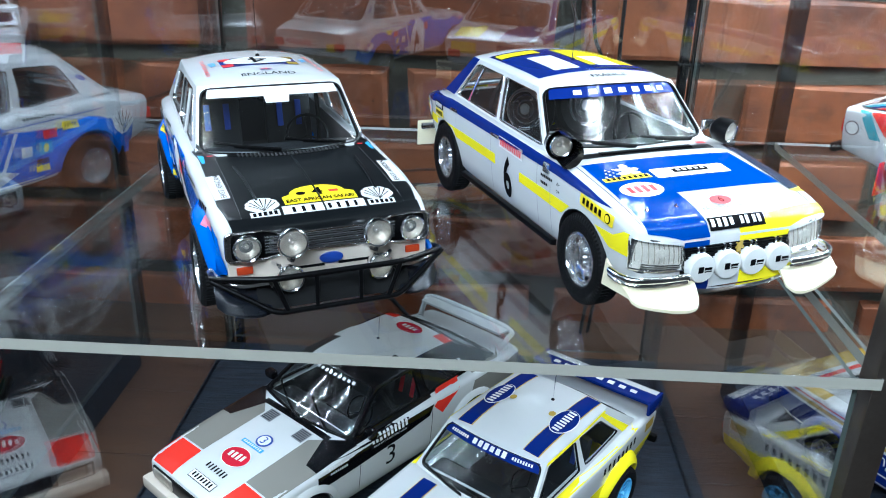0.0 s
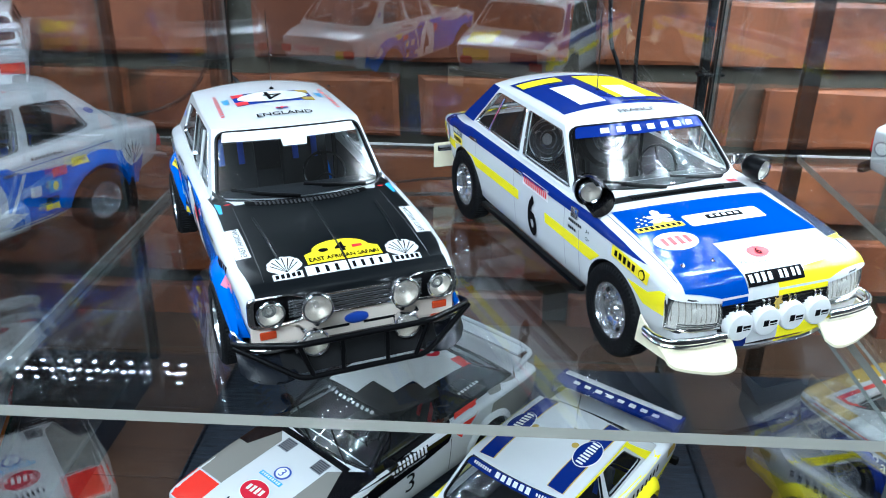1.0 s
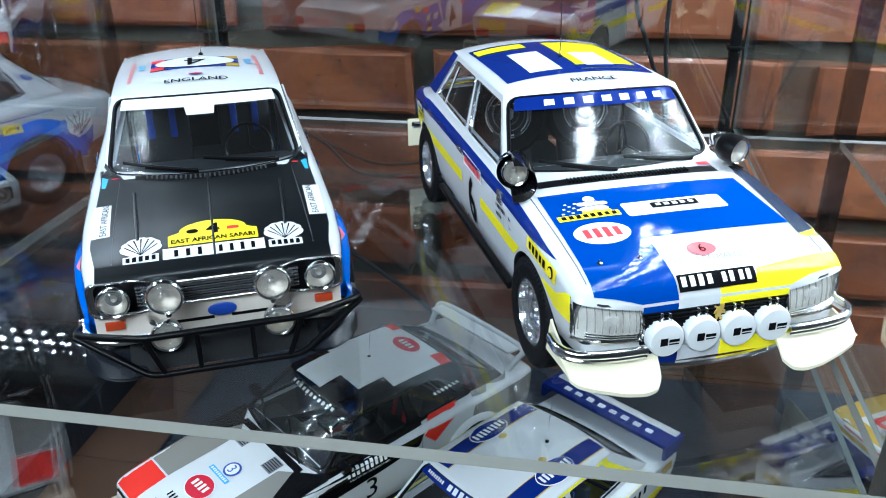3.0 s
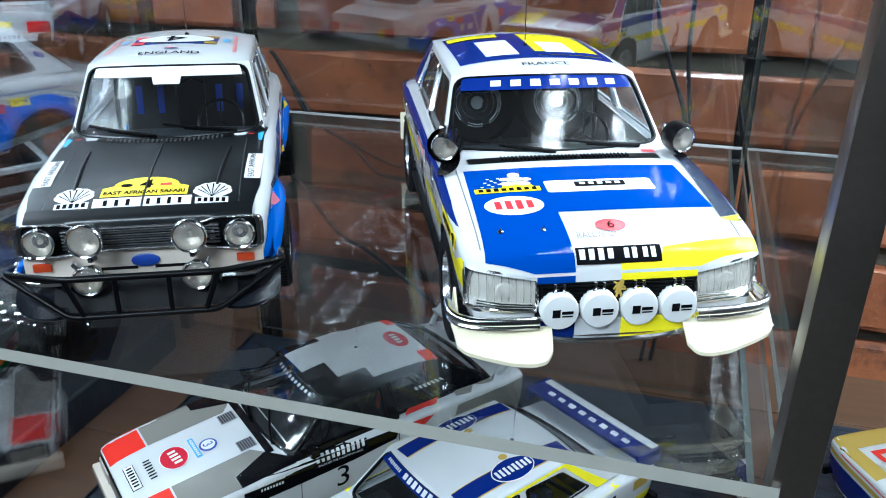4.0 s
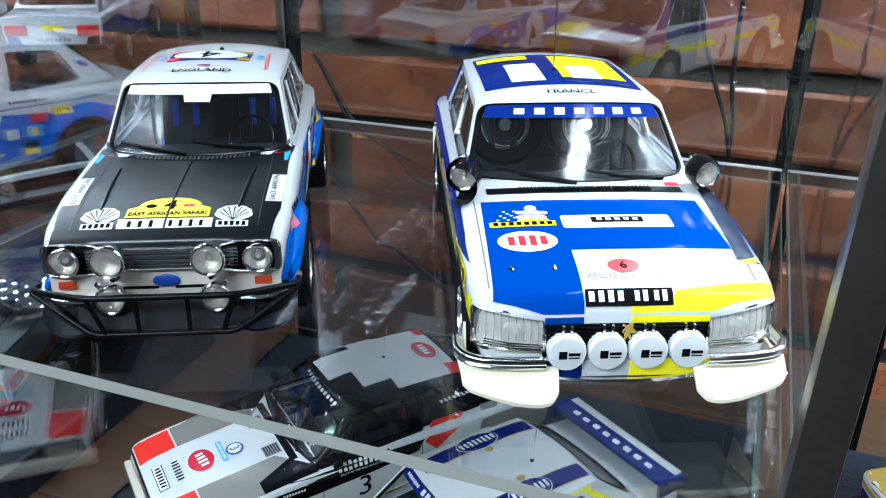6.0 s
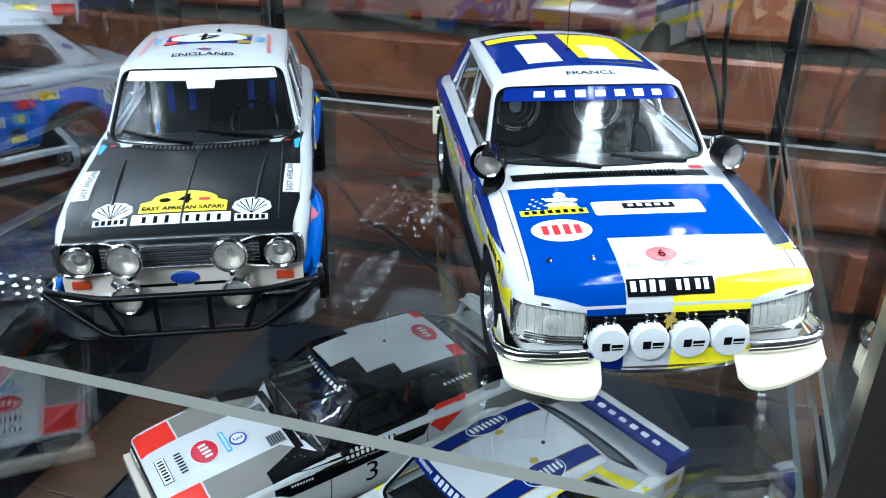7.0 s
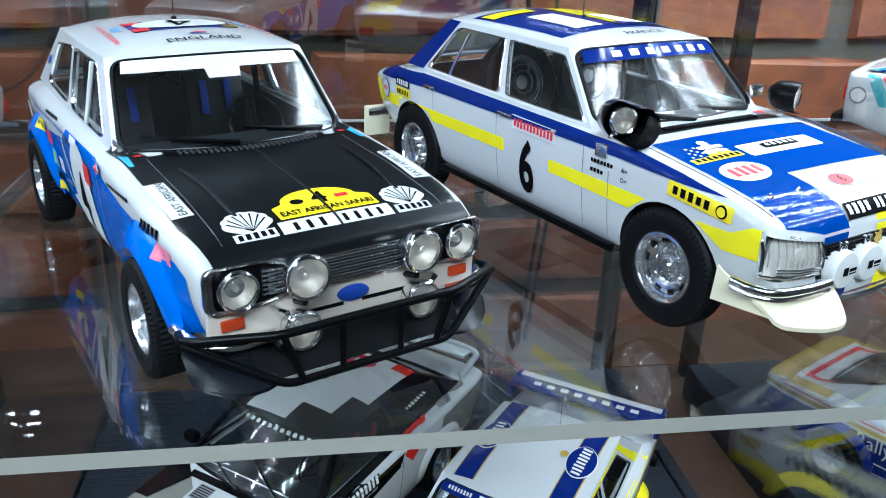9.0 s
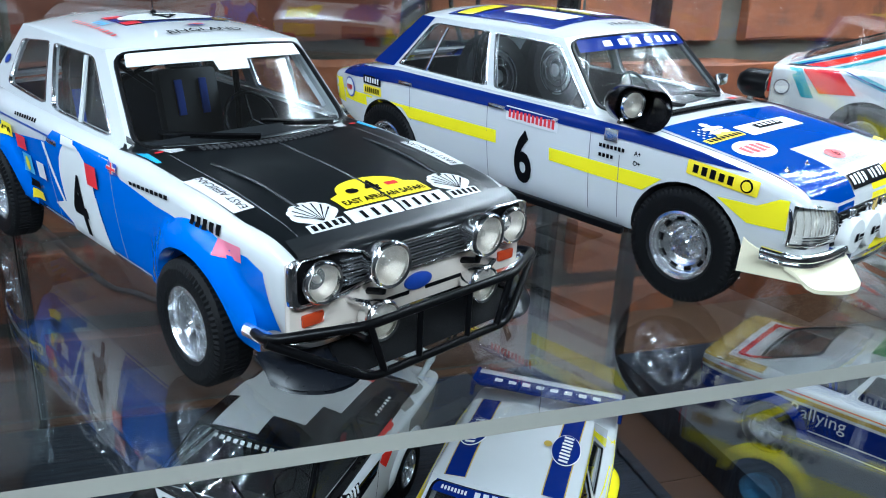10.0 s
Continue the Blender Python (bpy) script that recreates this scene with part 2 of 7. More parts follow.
def finish(name, me, parent, label, smooth):
    if smooth:
        me.polygons.foreach_set("use_smooth", [True] * len(me.polygons))
        me.set_sharp_from_angle(angle=radians(smooth))
    me.update()
    ob = new(name, me)
    ob.parent = parent
    if label:
        ob["label"] = label
    return ob


def thing(name, x, y, z, yaw, label, category, group="", kind=""):
    ob = new(name)
    ob.empty_display_size = 0.01
    ob.matrix_world = pose(x * U, y * U, z * U, 0, 0, yaw)
    return tagged(ob, label, category, group, kind)


def box(x0, x1, y0, y1, z0, z1, b=0.0):
    """A box with chamfered edges."""
    if b <= 0:
        v = [(x, y, z) for x in (x0, x1) for y in (y0, y1) for z in (z0, z1)]
        return v, [(0, 1, 3, 2), (4, 6, 7, 5), (0, 4, 5, 1), (2, 3, 7, 6), (0, 2, 6, 4), (1, 5, 7, 3)]
    bm = bmesh.new()
    bmesh.ops.create_cube(bm, size=1)
    for v in bm.verts:
        v.co = ((x0 + x1) / 2 + v.co.x * (x1 - x0), (y0 + y1) / 2 + v.co.y * (y1 - y0), (z0 + z1) / 2 + v.co.z * (z1 - z0))
    bmesh.ops.bevel(bm, geom=bm.edges[:], offset=b, segments=2, affect="EDGES", profile=0.6)
    return raw(bm)


def raw(bm):
    bm.verts.index_update()
    v, f = [tuple(v.co) for v in bm.verts], [tuple(w.index for w in p.verts) for p in bm.faces]
    bm.free()
    return v, f


def join(*pieces):
    V, F = [], []
    for v, f in pieces:
        k = len(V)
        V += list(v)
        F += [tuple(i + k for i in p) for p in f]
    return V, F


def moved(piece, m):
    return [tuple(m @ Vector(v)) for v in piece[0]], piece[1]


def lathe(profile, n=32, axis="x", at=(0, 0, 0), wave=None, closed=False, caps=False):
    """Turns a profile of (radius, along) about an axis. wave(i, k): a change of radius at segment i, ring k."""
    V, F = [], []
    for k, (r, a) in enumerate(profile):
        for i in range(n):
            th = 2 * math.pi * i / n
            rr = r + (wave(i, k) if wave else 0)
            c, s = rr * math.cos(th), rr * math.sin(th)
            p = (a, c, s) if axis == "x" else (c, a, s) if axis == "y" else (c, s, a)
            V.append((p[0] + at[0], p[1] + at[1], p[2] + at[2]))
    m = len(profile)
    for k in range(m if closed else m - 1):
        for i in range(n):
            j, q = (i + 1) % n, (k + 1) % m
            F.append((k * n + i, k * n + j, q * n + j, q * n + i))
    if caps and not closed:
        if profile[0][0] > 1e-6:
            F.append(tuple(range(n))[::-1])
        if profile[-1][0] > 1e-6:
            F.append(tuple((m - 1) * n + i for i in range(n)))
    return V, F


def tube(points, r, n=8):
    """A round bar along points."""
    pts = [Vector(p) for p in points]
    V, F = [], []
    up = Vector((0.13, 0.21, 0.97))
    for k, p in enumerate(pts):
        d = (pts[min(k + 1, len(pts) - 1)] - pts[max(k - 1, 0)]).normalized()
        a = d.cross(up).normalized()
        b = d.cross(a)
        for i in range(n):
            th = 2 * math.pi * i / n
            V.append(tuple(p + a * (r * math.cos(th)) + b * (r * math.sin(th))))
    for k in range(len(pts) - 1):
        for i in range(n):
            j = (i + 1) % n
            F.append((k * n + i, k * n + j, (k + 1) * n + j, (k + 1) * n + i))
    F += [tuple(range(n))[::-1], tuple((len(pts) - 1) * n + i for i in range(n))]
    return V, F


def bend(points, steps=6):
    """A smooth way through points (Catmull-Rom)."""
    P = [Vector(p) for p in points]
    P = [P[0] * 2 - P[1], *P, P[-1] * 2 - P[-2]]
    out = []
    for i in range(1, len(P) - 2):
        for k in range(steps):
            t = k / steps
            a, b, c, d = P[i - 1], P[i], P[i + 1], P[i + 2]
            out.append(0.5 * (2 * b + (c - a) * t + (2 * a - 5 * b + 4 * c - d) * t * t + (3 * b - a - 3 * c + d) * t ** 3))
    return out + [P[-2]]


def soft_way(points, r, n=5):
    """A line through points with its corners rounded off, its ends kept."""
    P = [Vector(p) for p in points]
    out = [P[0]]
    for a, b, c in zip(P, P[1:], P[2:]):
        p, q = b + (a - b).normalized() * min(r, (a - b).length * 0.45), b + (c - b).normalized() * min(r, (c - b).length * 0.45)
        out += [p * (1 - k / n) ** 2 + b * (2 * k / n * (1 - k / n)) + q * (k / n) ** 2 for k in range(n + 1)]
    return out + [P[-1]]


def grid(fn, nu, nv):
    V = [tuple(fn(i / nu, j / nv)) for j in range(nv + 1) for i in range(nu + 1)]
    w = nu + 1
    return V, [(j * w + i, j * w + i + 1, (j + 1) * w + i + 1, (j + 1) * w + i) for j in range(nv) for i in range(nu)]


def lerp(a, b, t):
    return a + (b - a) * t


def eased(pairs, soft=0.09):
    """A softened line through (y, value) pairs."""
    ys, vs = zip(*pairs)
    return lambda y: float(np.mean(np.interp([y - soft, y - soft / 2, y, y + soft / 2, y + soft], ys, vs)))


def rounded(poly, r, n=4):
    """A polygon with its corners rounded off."""
    out, k = [], len(poly)
    for i in range(k):
        a, b, c = (Vector(poly[j % k]) for j in (i - 1, i, i + 1))
        e0, e1 = (a - b), (c - b)
        p, q = b + e0.normalized() * min(r, e0.length * 0.48), b + e1.normalized() * min(r, e1.length * 0.48)
        for s in range(n + 1):
            t = s / n
            out.append(tuple(p * (1 - t) ** 2 + b * (2 * t * (1 - t)) + q * t * t))
    return out


def rect(cx, cy, w, h, turn=0.0, shear=0.0):
    c, s = math.cos(radians(turn)), math.sin(radians(turn))
    return [(cx + x * c - y * s + y * shear, cy + x * s + y * c) for x, y in ((-w / 2, -h / 2), (w / 2, -h / 2), (w / 2, h / 2), (-w / 2, h / 2))]


def oval(cx, cy, w, h, n=28, turn=0.0):
    c, s = math.cos(radians(turn)), math.sin(radians(turn))
    return [(cx + w / 2 * math.cos(2 * math.pi * i / n) * c - h / 2 * math.sin(2 * math.pi * i / n) * s, cy + w / 2 * math.cos(2 * math.pi * i / n) * s + h / 2 * math.sin(2 * math.pi * i / n) * c) for i in range(n)]


def bars(cx, cy, w, h, n, turn=0.0, fill=0.62):
    """A row of plain bars in the place of letters."""
    c, s = math.cos(radians(turn)), math.sin(radians(turn))
    out = []
    for i in range(n):
        o = (i - (n - 1) / 2) * w / n
        out.append(rect(cx + o * c, cy + o * s, w / n * fill, h * (0.86 + 0.14 * ((i * 7) % 3) / 2), turn))
    return out


def letters(text, cx, cy, height, turn=0.0, wide=1.0, slant=0.0, bold=0.0):
    """Flat polygons of a text in the built-in font, centred."""
    cu = bpy.data.curves.new("text", "FONT")
    cu.body, cu.resolution_u, cu.offset = text, 3, bold
    ob = new("text", cu)
    me = bpy.data.meshes.new_from_object(ob.evaluated_get(bpy.context.evaluated_depsgraph_get()))
    v = np.array([w.co[:2] for w in me.vertices])
    polys = [[tuple(v[i]) for i in p.vertices] for p in me.polygons]
    lo, hi = v.min(0), v.max(0)
    k = height / (hi[1] - lo[1])
    c, s = math.cos(radians(turn)), math.sin(radians(turn))

    def put(p):
        x, y = (p[0] - (lo[0] + hi[0]) / 2) * k * wide, (p[1] - (lo[1] + hi[1]) / 2) * k
        x += y * slant
        return cx + x * c - y * s, cy + x * s + y * c

    polys = [[put(p) for p in q] for q in polys]
    bpy.data.objects.remove(ob)
    bpy.data.meshes.remove(me)
    bpy.data.curves.remove(cu)
    return polys


def shell_sign(cx, cy, w, turn=0.0):
    """A scallop sign as one plain outline."""
    pts = []
    for i in range(29):
        th = math.pi * (1.12 - 1.24 * i / 28)
        r = 0.5 + 0.035 * abs(math.sin(7 * math.pi * i / 28))
        pts.append((r * math.cos(th), r * math.sin(th) * 0.95))
    pts += [(0.17, -0.40), (-0.17, -0.40)]
    c, s = math.cos(radians(turn)), math.sin(radians(turn))
    return [(cx + w * (x * c - y * s), cy + w * (x * s + y * c)) for x, y in pts]


def shell_ribs(cx, cy, w, turn=0.0):
    c, s = math.cos(radians(turn)), math.sin(radians(turn))
    out = []
    for i in range(7):
        th = math.pi * (1.02 - 1.04 * (i + 0.5) / 7)
        a, b = Vector((0, -0.34)), Vector((0.42 * math.cos(th), 0.40 * math.sin(th)))
        n = Vector((-(b - a).y, (b - a).x)).normalized()
        q = [a + n * 0.006, a - n * 0.006, b - n * 0.020, b + n * 0.020]
        out.append([(cx + w * (p.x * c - p.y * s), cy + w * (p.x * s + p.y * c)) for p in q])
    return out


def chopped(polys, cell):
    """Cuts flat polygons along a grid, so that they can follow a curved skin."""
    bm = bmesh.new()
    for p in polys:
        bm.faces.new([bm.verts.new((x, y, 0)) for x, y in p])
    co = np.array([v.co[:] for v in bm.verts])
    for ax in (0, 1):
        for k in range(math.ceil(co[:, ax].min() / cell), math.floor(co[:, ax].max() / cell) + 1):
            n = Vector((1, 0, 0)) if ax == 0 else Vector((0, 1, 0))
            bmesh.ops.bisect_plane(bm, geom=bm.verts[:] + bm.edges[:] + bm.faces[:], plane_co=n * (k * cell + 1e-5), plane_no=n, dist=1e-7)
    bmesh.ops.remove_doubles(bm, verts=bm.verts[:], dist=cell * 0.012)
    bmesh.ops.triangulate(bm, faces=bm.faces[:])
    return raw(bm)


class Skin:
    """The outer skin of a car, on which prints and stickers lie."""

    def __init__(self, parent):
        self.parent, self.V, self.F, self.tree = parent, [], [], None

    def add(self, verts, faces):
        k = len(self.V)
        self.V += [Vector(v) for v in verts]
        self.F += [tuple(i + k for i in f) for f in faces]
        self.tree = None

    def lay(self, polys, side, mat, name, layer=1, cell=0.05, label="", parent=None, flip=False):
        """side: top (x, y), left or right (y, z), front or rear (x, z)."""
        if self.tree is None:
            self.tree = BVHTree.FromPolygons(self.V, self.F)
        flat, faces = chopped(polys, cell)
        out, normals = [], []
        lift = 0.0035 * layer
        for a, b, _ in flat:
            o, d = {"top": ((a, b, 3), (0, 0, -1)), "left": ((-3, a, b), (1, 0, 0)), "right": ((3, a, b), (-1, 0, 0)), "front": ((a, -4, b), (0, 1, 0)), "rear": ((a, 8, b), (0, -1, 0))}[side]
            hit, n, _, _ = self.tree.ray_cast(Vector(o), Vector(d))
            if side in ("left", "right"):
                # a print that reaches over the shoulder ends at it
                for step in range(1, 12):
                    if hit is not None and abs(hit.x) > 0.60:
                        break
                    hit, n, _, _ = self.tree.ray_cast(Vector((o[0], a, b - 0.012 * step)), Vector(d))
            if hit is None:
                hit, n, _, _ = self.tree.find_nearest(Vector({"top": (a, b, 1), "left": (-0.8, a, b), "right": (0.8, a, b), "front": (a, -0.7, b), "rear": (a, 3.4, b)}[side]))
            if n.dot(Vector(d)) > 0:
                n = -n
            out.append(hit + (n - Vector(d)).normalized() * lift)
            # the gloss follows the rounded skin, not its facets
            soft = n.copy()
            for da, db in ((0.045, 0), (-0.045, 0), (0, 0.045), (0, -0.045)):
                shift = {"top": (da, db, 0), "left": (0, da, db), "right": (0, da, db), "front": (da, 0, db), "rear": (da, 0, db)}[side]
                p, m, _, _ = self.tree.find_nearest(hit + Vector(shift))
                if m is not None:
                    m = -m if m.dot(n) < 0 else m
                    if m.dot(n) > 0.8:
                        soft += m
            normals.append(soft.normalized())
        ob = build(name, out, faces, mat, parent or self.parent, label, smooth=60)
        if len(ob.data.vertices) == len(normals) and cell > 0:
            flip_up = sum(p.normal.dot(normals[p.vertices[0]]) for p in ob.data.polygons) < 0
            ob.data.normals_split_custom_set_from_vertices([-q if flip_up else q for q in normals])
        return ob

    def both(self, polys, mat, name, layer=1, cell=0.05, label=""):
        self.lay(polys, "left", mat, name, layer, cell, label)
        self.lay(polys, "right", mat, name, layer, cell, label)

    def upright(self, polys, side, at, mat, name, layer=2, cell=0.2, label=""):
        """Flat polygons drawn round 0, 0, laid upright on a flank at (y, z)."""
        k = -1 if side == "left" else 1
        self.lay([[(at[0] + k * x, at[1] + y) for x, y in p] for p in polys], side, mat, name, layer, cell, label)

    def on(self, patch, polys, mat, name, lift=0.006, cell=0.12, label="", parent=None):
        """Lays flat polygons, drawn in a patch's own u and v, on it."""
        flat, faces = chopped(polys, cell)
        out = []
        for u, v, _ in flat:
            p = Vector(patch(u, v))
            n = (Vector(patch(u + 0.01, v)) - p).cross(Vector(patch(u, v + 0.01)) - p).normalized()
            if n.z < 0 or (abs(n.z) < 0.3 and n.dot(p - Vector((0, 1.6, 0.9))) < 0):
                n = -n
            out.append(p + n * lift)
        return build(name, out, faces, mat, parent or self.parent, label, smooth=60)

# ---- car parts ----


def carve(verts, faces, cutters, slots):
    """Cuts cutters out of a closed body; the cut faces take the second material."""
    made = []
    for k, (v, f) in enumerate([(verts, faces), *cutters]):
        me = bpy.data.meshes.new("tmp")
        me.from_pydata(v, [], f)
        bm = bmesh.new()
        bm.from_mesh(me)
        bmesh.ops.recalc_face_normals(bm, faces=bm.faces[:])
        bm.to_mesh(me)
        bm.free()
        for m in slots:
            me.materials.append(m)
        for p in me.polygons:
            p.material_index = min(k, 1)
        made.append(new("tmp", me))
    for cutter in made[1:]:
        mod = made[0].modifiers.new("cut", "BOOLEAN")
        mod.operation, mod.object, mod.solver = "DIFFERENCE", cutter, "EXACT"
    me = bpy.data.meshes.new_from_object(made[0].evaluated_get(bpy.context.evaluated_depsgraph_get()))
    for ob in made:
        old = ob.data
        bpy.data.objects.remove(ob)
        bpy.data.meshes.remove(old)
    return me


def hull(s):
    """The lower body of a car, a loft of sections from nose to tail."""
    w, wt, zt, zs, zb = (eased(s[k], s.get("soft", 0.09)) for k in ("w", "wt", "zt", "zs", "bot"))
    y0, y1 = s["y0"], s["y1"]
    rs, tuck = s.get("rs", 0.10), s.get("tuck", 0.05)
    ys = [y0, y0 + 0.012, y0 + 0.03, y0 + 0.05, *np.linspace(y0 + 0.075, y0 + 0.30, 7), *np.linspace(y0 + 0.37, y1 - 0.08, 44), y1 - 0.035, y1 - 0.012, y1]
    V, F, n = [], [], 0
    for j, y in enumerate(ys):
        e = min(j, len(ys) - 1 - j)
        k = {0: 0.955, 1: 0.982, 2: 0.995}.get(e, 1.0)
        W, T, top, sh, bot = w(y), wt(y), zt(y), zs(y), zb(y)
        half = [(T * i / 6, sh + (top - sh) * (1 - (i / 6) ** 2.4)) for i in range(7)]
        half += [(T + (W - T) * math.sin(a * math.pi / 10), sh - rs * (1 - math.cos(a * math.pi / 10))) for a in range(1, 6)]
        half += [(W - tuck * (q / 5) ** 2, lerp(sh - rs, bot + 0.04, q / 5)) for q in range(1, 6)]
        half += [(W - tuck - 0.03, bot), (W * 0.5, bot), (0, bot)]
        mid = (top + bot) / 2
        ring = [(x * k, y, mid + (z - mid) * k) for x, z in half] + [(-x * k, y, mid + (z - mid) * k) for x, z in half[-2:0:-1]]
        n = len(ring)
        V += ring
    for j in range(len(ys) - 1):
        F += [(j * n + i, j * n + (i + 1) % n, (j + 1) * n + (i + 1) % n, (j + 1) * n + i) for i in range(n)]
    F += [tuple(range(n)), tuple((len(ys) - 1) * n + i for i in range(n))[::-1]]
    return V, F


def drum(y, z, r, x0, x1, n=36):
    return lathe([(r, x0), (r, x1)], n, "x", (0, y, z), caps=True)


class Cabin:
    """The glasshouse: windscreen, flanks, rear window and roof as patches that meet at their edges."""

    def __init__(self, s):
        self.s = s

    def screen(self, u, v):
        s = self.s
        c = lerp(s["cf"], s["cf"] * 0.7, v)
        return (u * lerp(s["hbf"], s["htf"], v), lerp(s["yfb"], s["yft"], v) - c * (1 - u * u), lerp(s["zb"], s["ze"], v) + s["arch"] * v * (1 - u * u) - 0.02 * (1 - v) * 0)

    def back(self, u, v):
        s = self.s
        return (u * lerp(s["hbr"], s["htr"], v), lerp(s["yrb"], s["yrt"], v) + s["cr"] * (1 - u * u), lerp(s["zr"], s["ze"], v) + s["arch"] * v * (1 - u * u))

    def flank(self, k):
        s = self.s

        def fn(q, v):
            # the pillar between the doors leans back
            sp = s["side"][0][1]
            q += s.get("lean", 0.0) * v * max(min(q / sp, (1 - q) / (1 - sp)), 0)
            x = lerp(lerp(s["hbf"], s["htf"], v), lerp(s["hbr"], s["htr"], v), q) + s["belly"] * 4 * q * (1 - q)
            y = lerp(lerp(s["yfb"], s["yft"], v), lerp(s["yrb"], s["yrt"], v), q)
            return (k * x, y, lerp(lerp(s["zb"], s["zr"], q), s["ze"], v))

        return fn

    def roof(self, a, b):
        s = self.s
        u, q = math.sin((a - 0.5) * math.pi), 0.5 + 0.5 * math.sin((b - 0.5) * math.pi)
        x = u * (lerp(s["htf"], s["htr"], q) + s["belly"] * 4 * q * (1 - q))
        y = lerp(s["yft"] - s["cf"] * 0.7 * (1 - u * u), s["yrt"] + s["cr"] * (1 - u * u), q)
        z = s["ze"] + s["arch"] * (1 - u * u) + s["crown"] * math.sqrt(max(1 - abs(u) ** 2.6, 0)) * max(1 - abs(2 * q - 1) ** 3.4, 0)
        return (x, y, z)


def even(poly, step):
    """A closed outline with its long runs cut into short ones."""
    out = []
    for p, q in zip(poly, poly[1:] + poly[:1]):
        n = max(1, math.ceil(math.hypot(q[0] - p[0], q[1] - p[1]) / step))
        out += [(lerp(p[0], q[0], k / n), lerp(p[1], q[1], k / n)) for k in range(n)]
    return out


def window(patch, bounds, hole, r, skin, paint, name, rim=TRIM, rim_w=0.05, depth=0.03, glass=CAR_GLASS, rim_lift=0.006, sink=0.012):
    """A painted panel with a rounded opening, its rubber or metal surround and its pane."""
    a0, a1, b0, b1 = bounds
    inner = even(rounded(hole, r), 0.09)
    cx, cy = np.mean([np.min(inner, 0), np.max(inner, 0)], 0)
    outer = []
    for x, y in inner:
        dx, dy = x - cx, y - cy
        t = min([((a1 if dx > 0 else a0) - cx) / dx if abs(dx) > 1e-9 else 9e9, ((b1 if dy > 0 else b0) - cy) / dy if abs(dy) > 1e-9 else 9e9])
        outer.append((cx + dx * t, cy + dy * t))
    for c in ((a0, b0), (a0, b1), (a1, b0), (a1, b1)):
        k = min(range(len(outer)), key=lambda i: (outer[i][0] - c[0]) ** 2 + (outer[i][1] - c[1]) ** 2)
        outer[k] = c
    n = len(inner)

    def normal(u, v):
        p = Vector(patch(u, v))
        d = (Vector(patch(u + 0.01, v)) - p).cross(Vector(patch(u, v + 0.01)) - p).normalized()
        return d if d.dot(p - Vector((0, 1.6, 1.0))) > 0 else -d

    V, F = [], []
    for k in range(4):
        t = k / 3
        V += [patch(lerp(o[0], i[0], t), lerp(o[1], i[1], t)) for o, i in zip(outer, inner)]
    V += [tuple(Vector(patch(*i)) - normal(*i) * depth) for i in inner]
    for k in range(4):
        F += [(k * n + i, k * n + (i + 1) % n, (k + 1) * n + (i + 1) % n, (k + 1) * n + i) for i in range(n)]
    panel = build(name + "_frame", V, F, paint, skin.parent)
    skin.add(V, F[: 3 * n])
    ring = []
    for k, lift in ((1 + rim_w, 0.0), (1 + rim_w * 0.7, rim_lift), (1 - rim_w * 0.3, rim_lift), (1 - rim_w * 0.7, -sink)):
        for u, v in inner:
            q = (cx + (u - cx) * k, cy + (v - cy) * k)
            ring.append(tuple(Vector(patch(*q)) + normal(*q) * lift))
    build(name + "_surround", ring, [(k * n + i, k * n + (i + 1) % n, (k + 1) * n + (i + 1) % n, (k + 1) * n + i) for k in range(3) for i in range(n)], rim, panel)
    G, H = [], []
    for k in (1.0, 0.75, 0.5, 0.25):
        for u, v in inner:
            q = (cx + (u - cx) * k, cy + (v - cy) * k)
            G.append(tuple(Vector(patch(*q)) - normal(*q) * sink))
    G.append(tuple(Vector(patch(cx, cy)) - normal(cx, cy) * sink))
    for k in range(3):
        H += [(k * n + i, k * n + (i + 1) % n, (k + 1) * n + (i + 1) % n, (k + 1) * n + i) for i in range(n)]
    H += [(3 * n + i, 3 * n + (i + 1) % n, 4 * n) for i in range(n)]
    build(name + "_pane", G, H, glass, panel)
    return panel


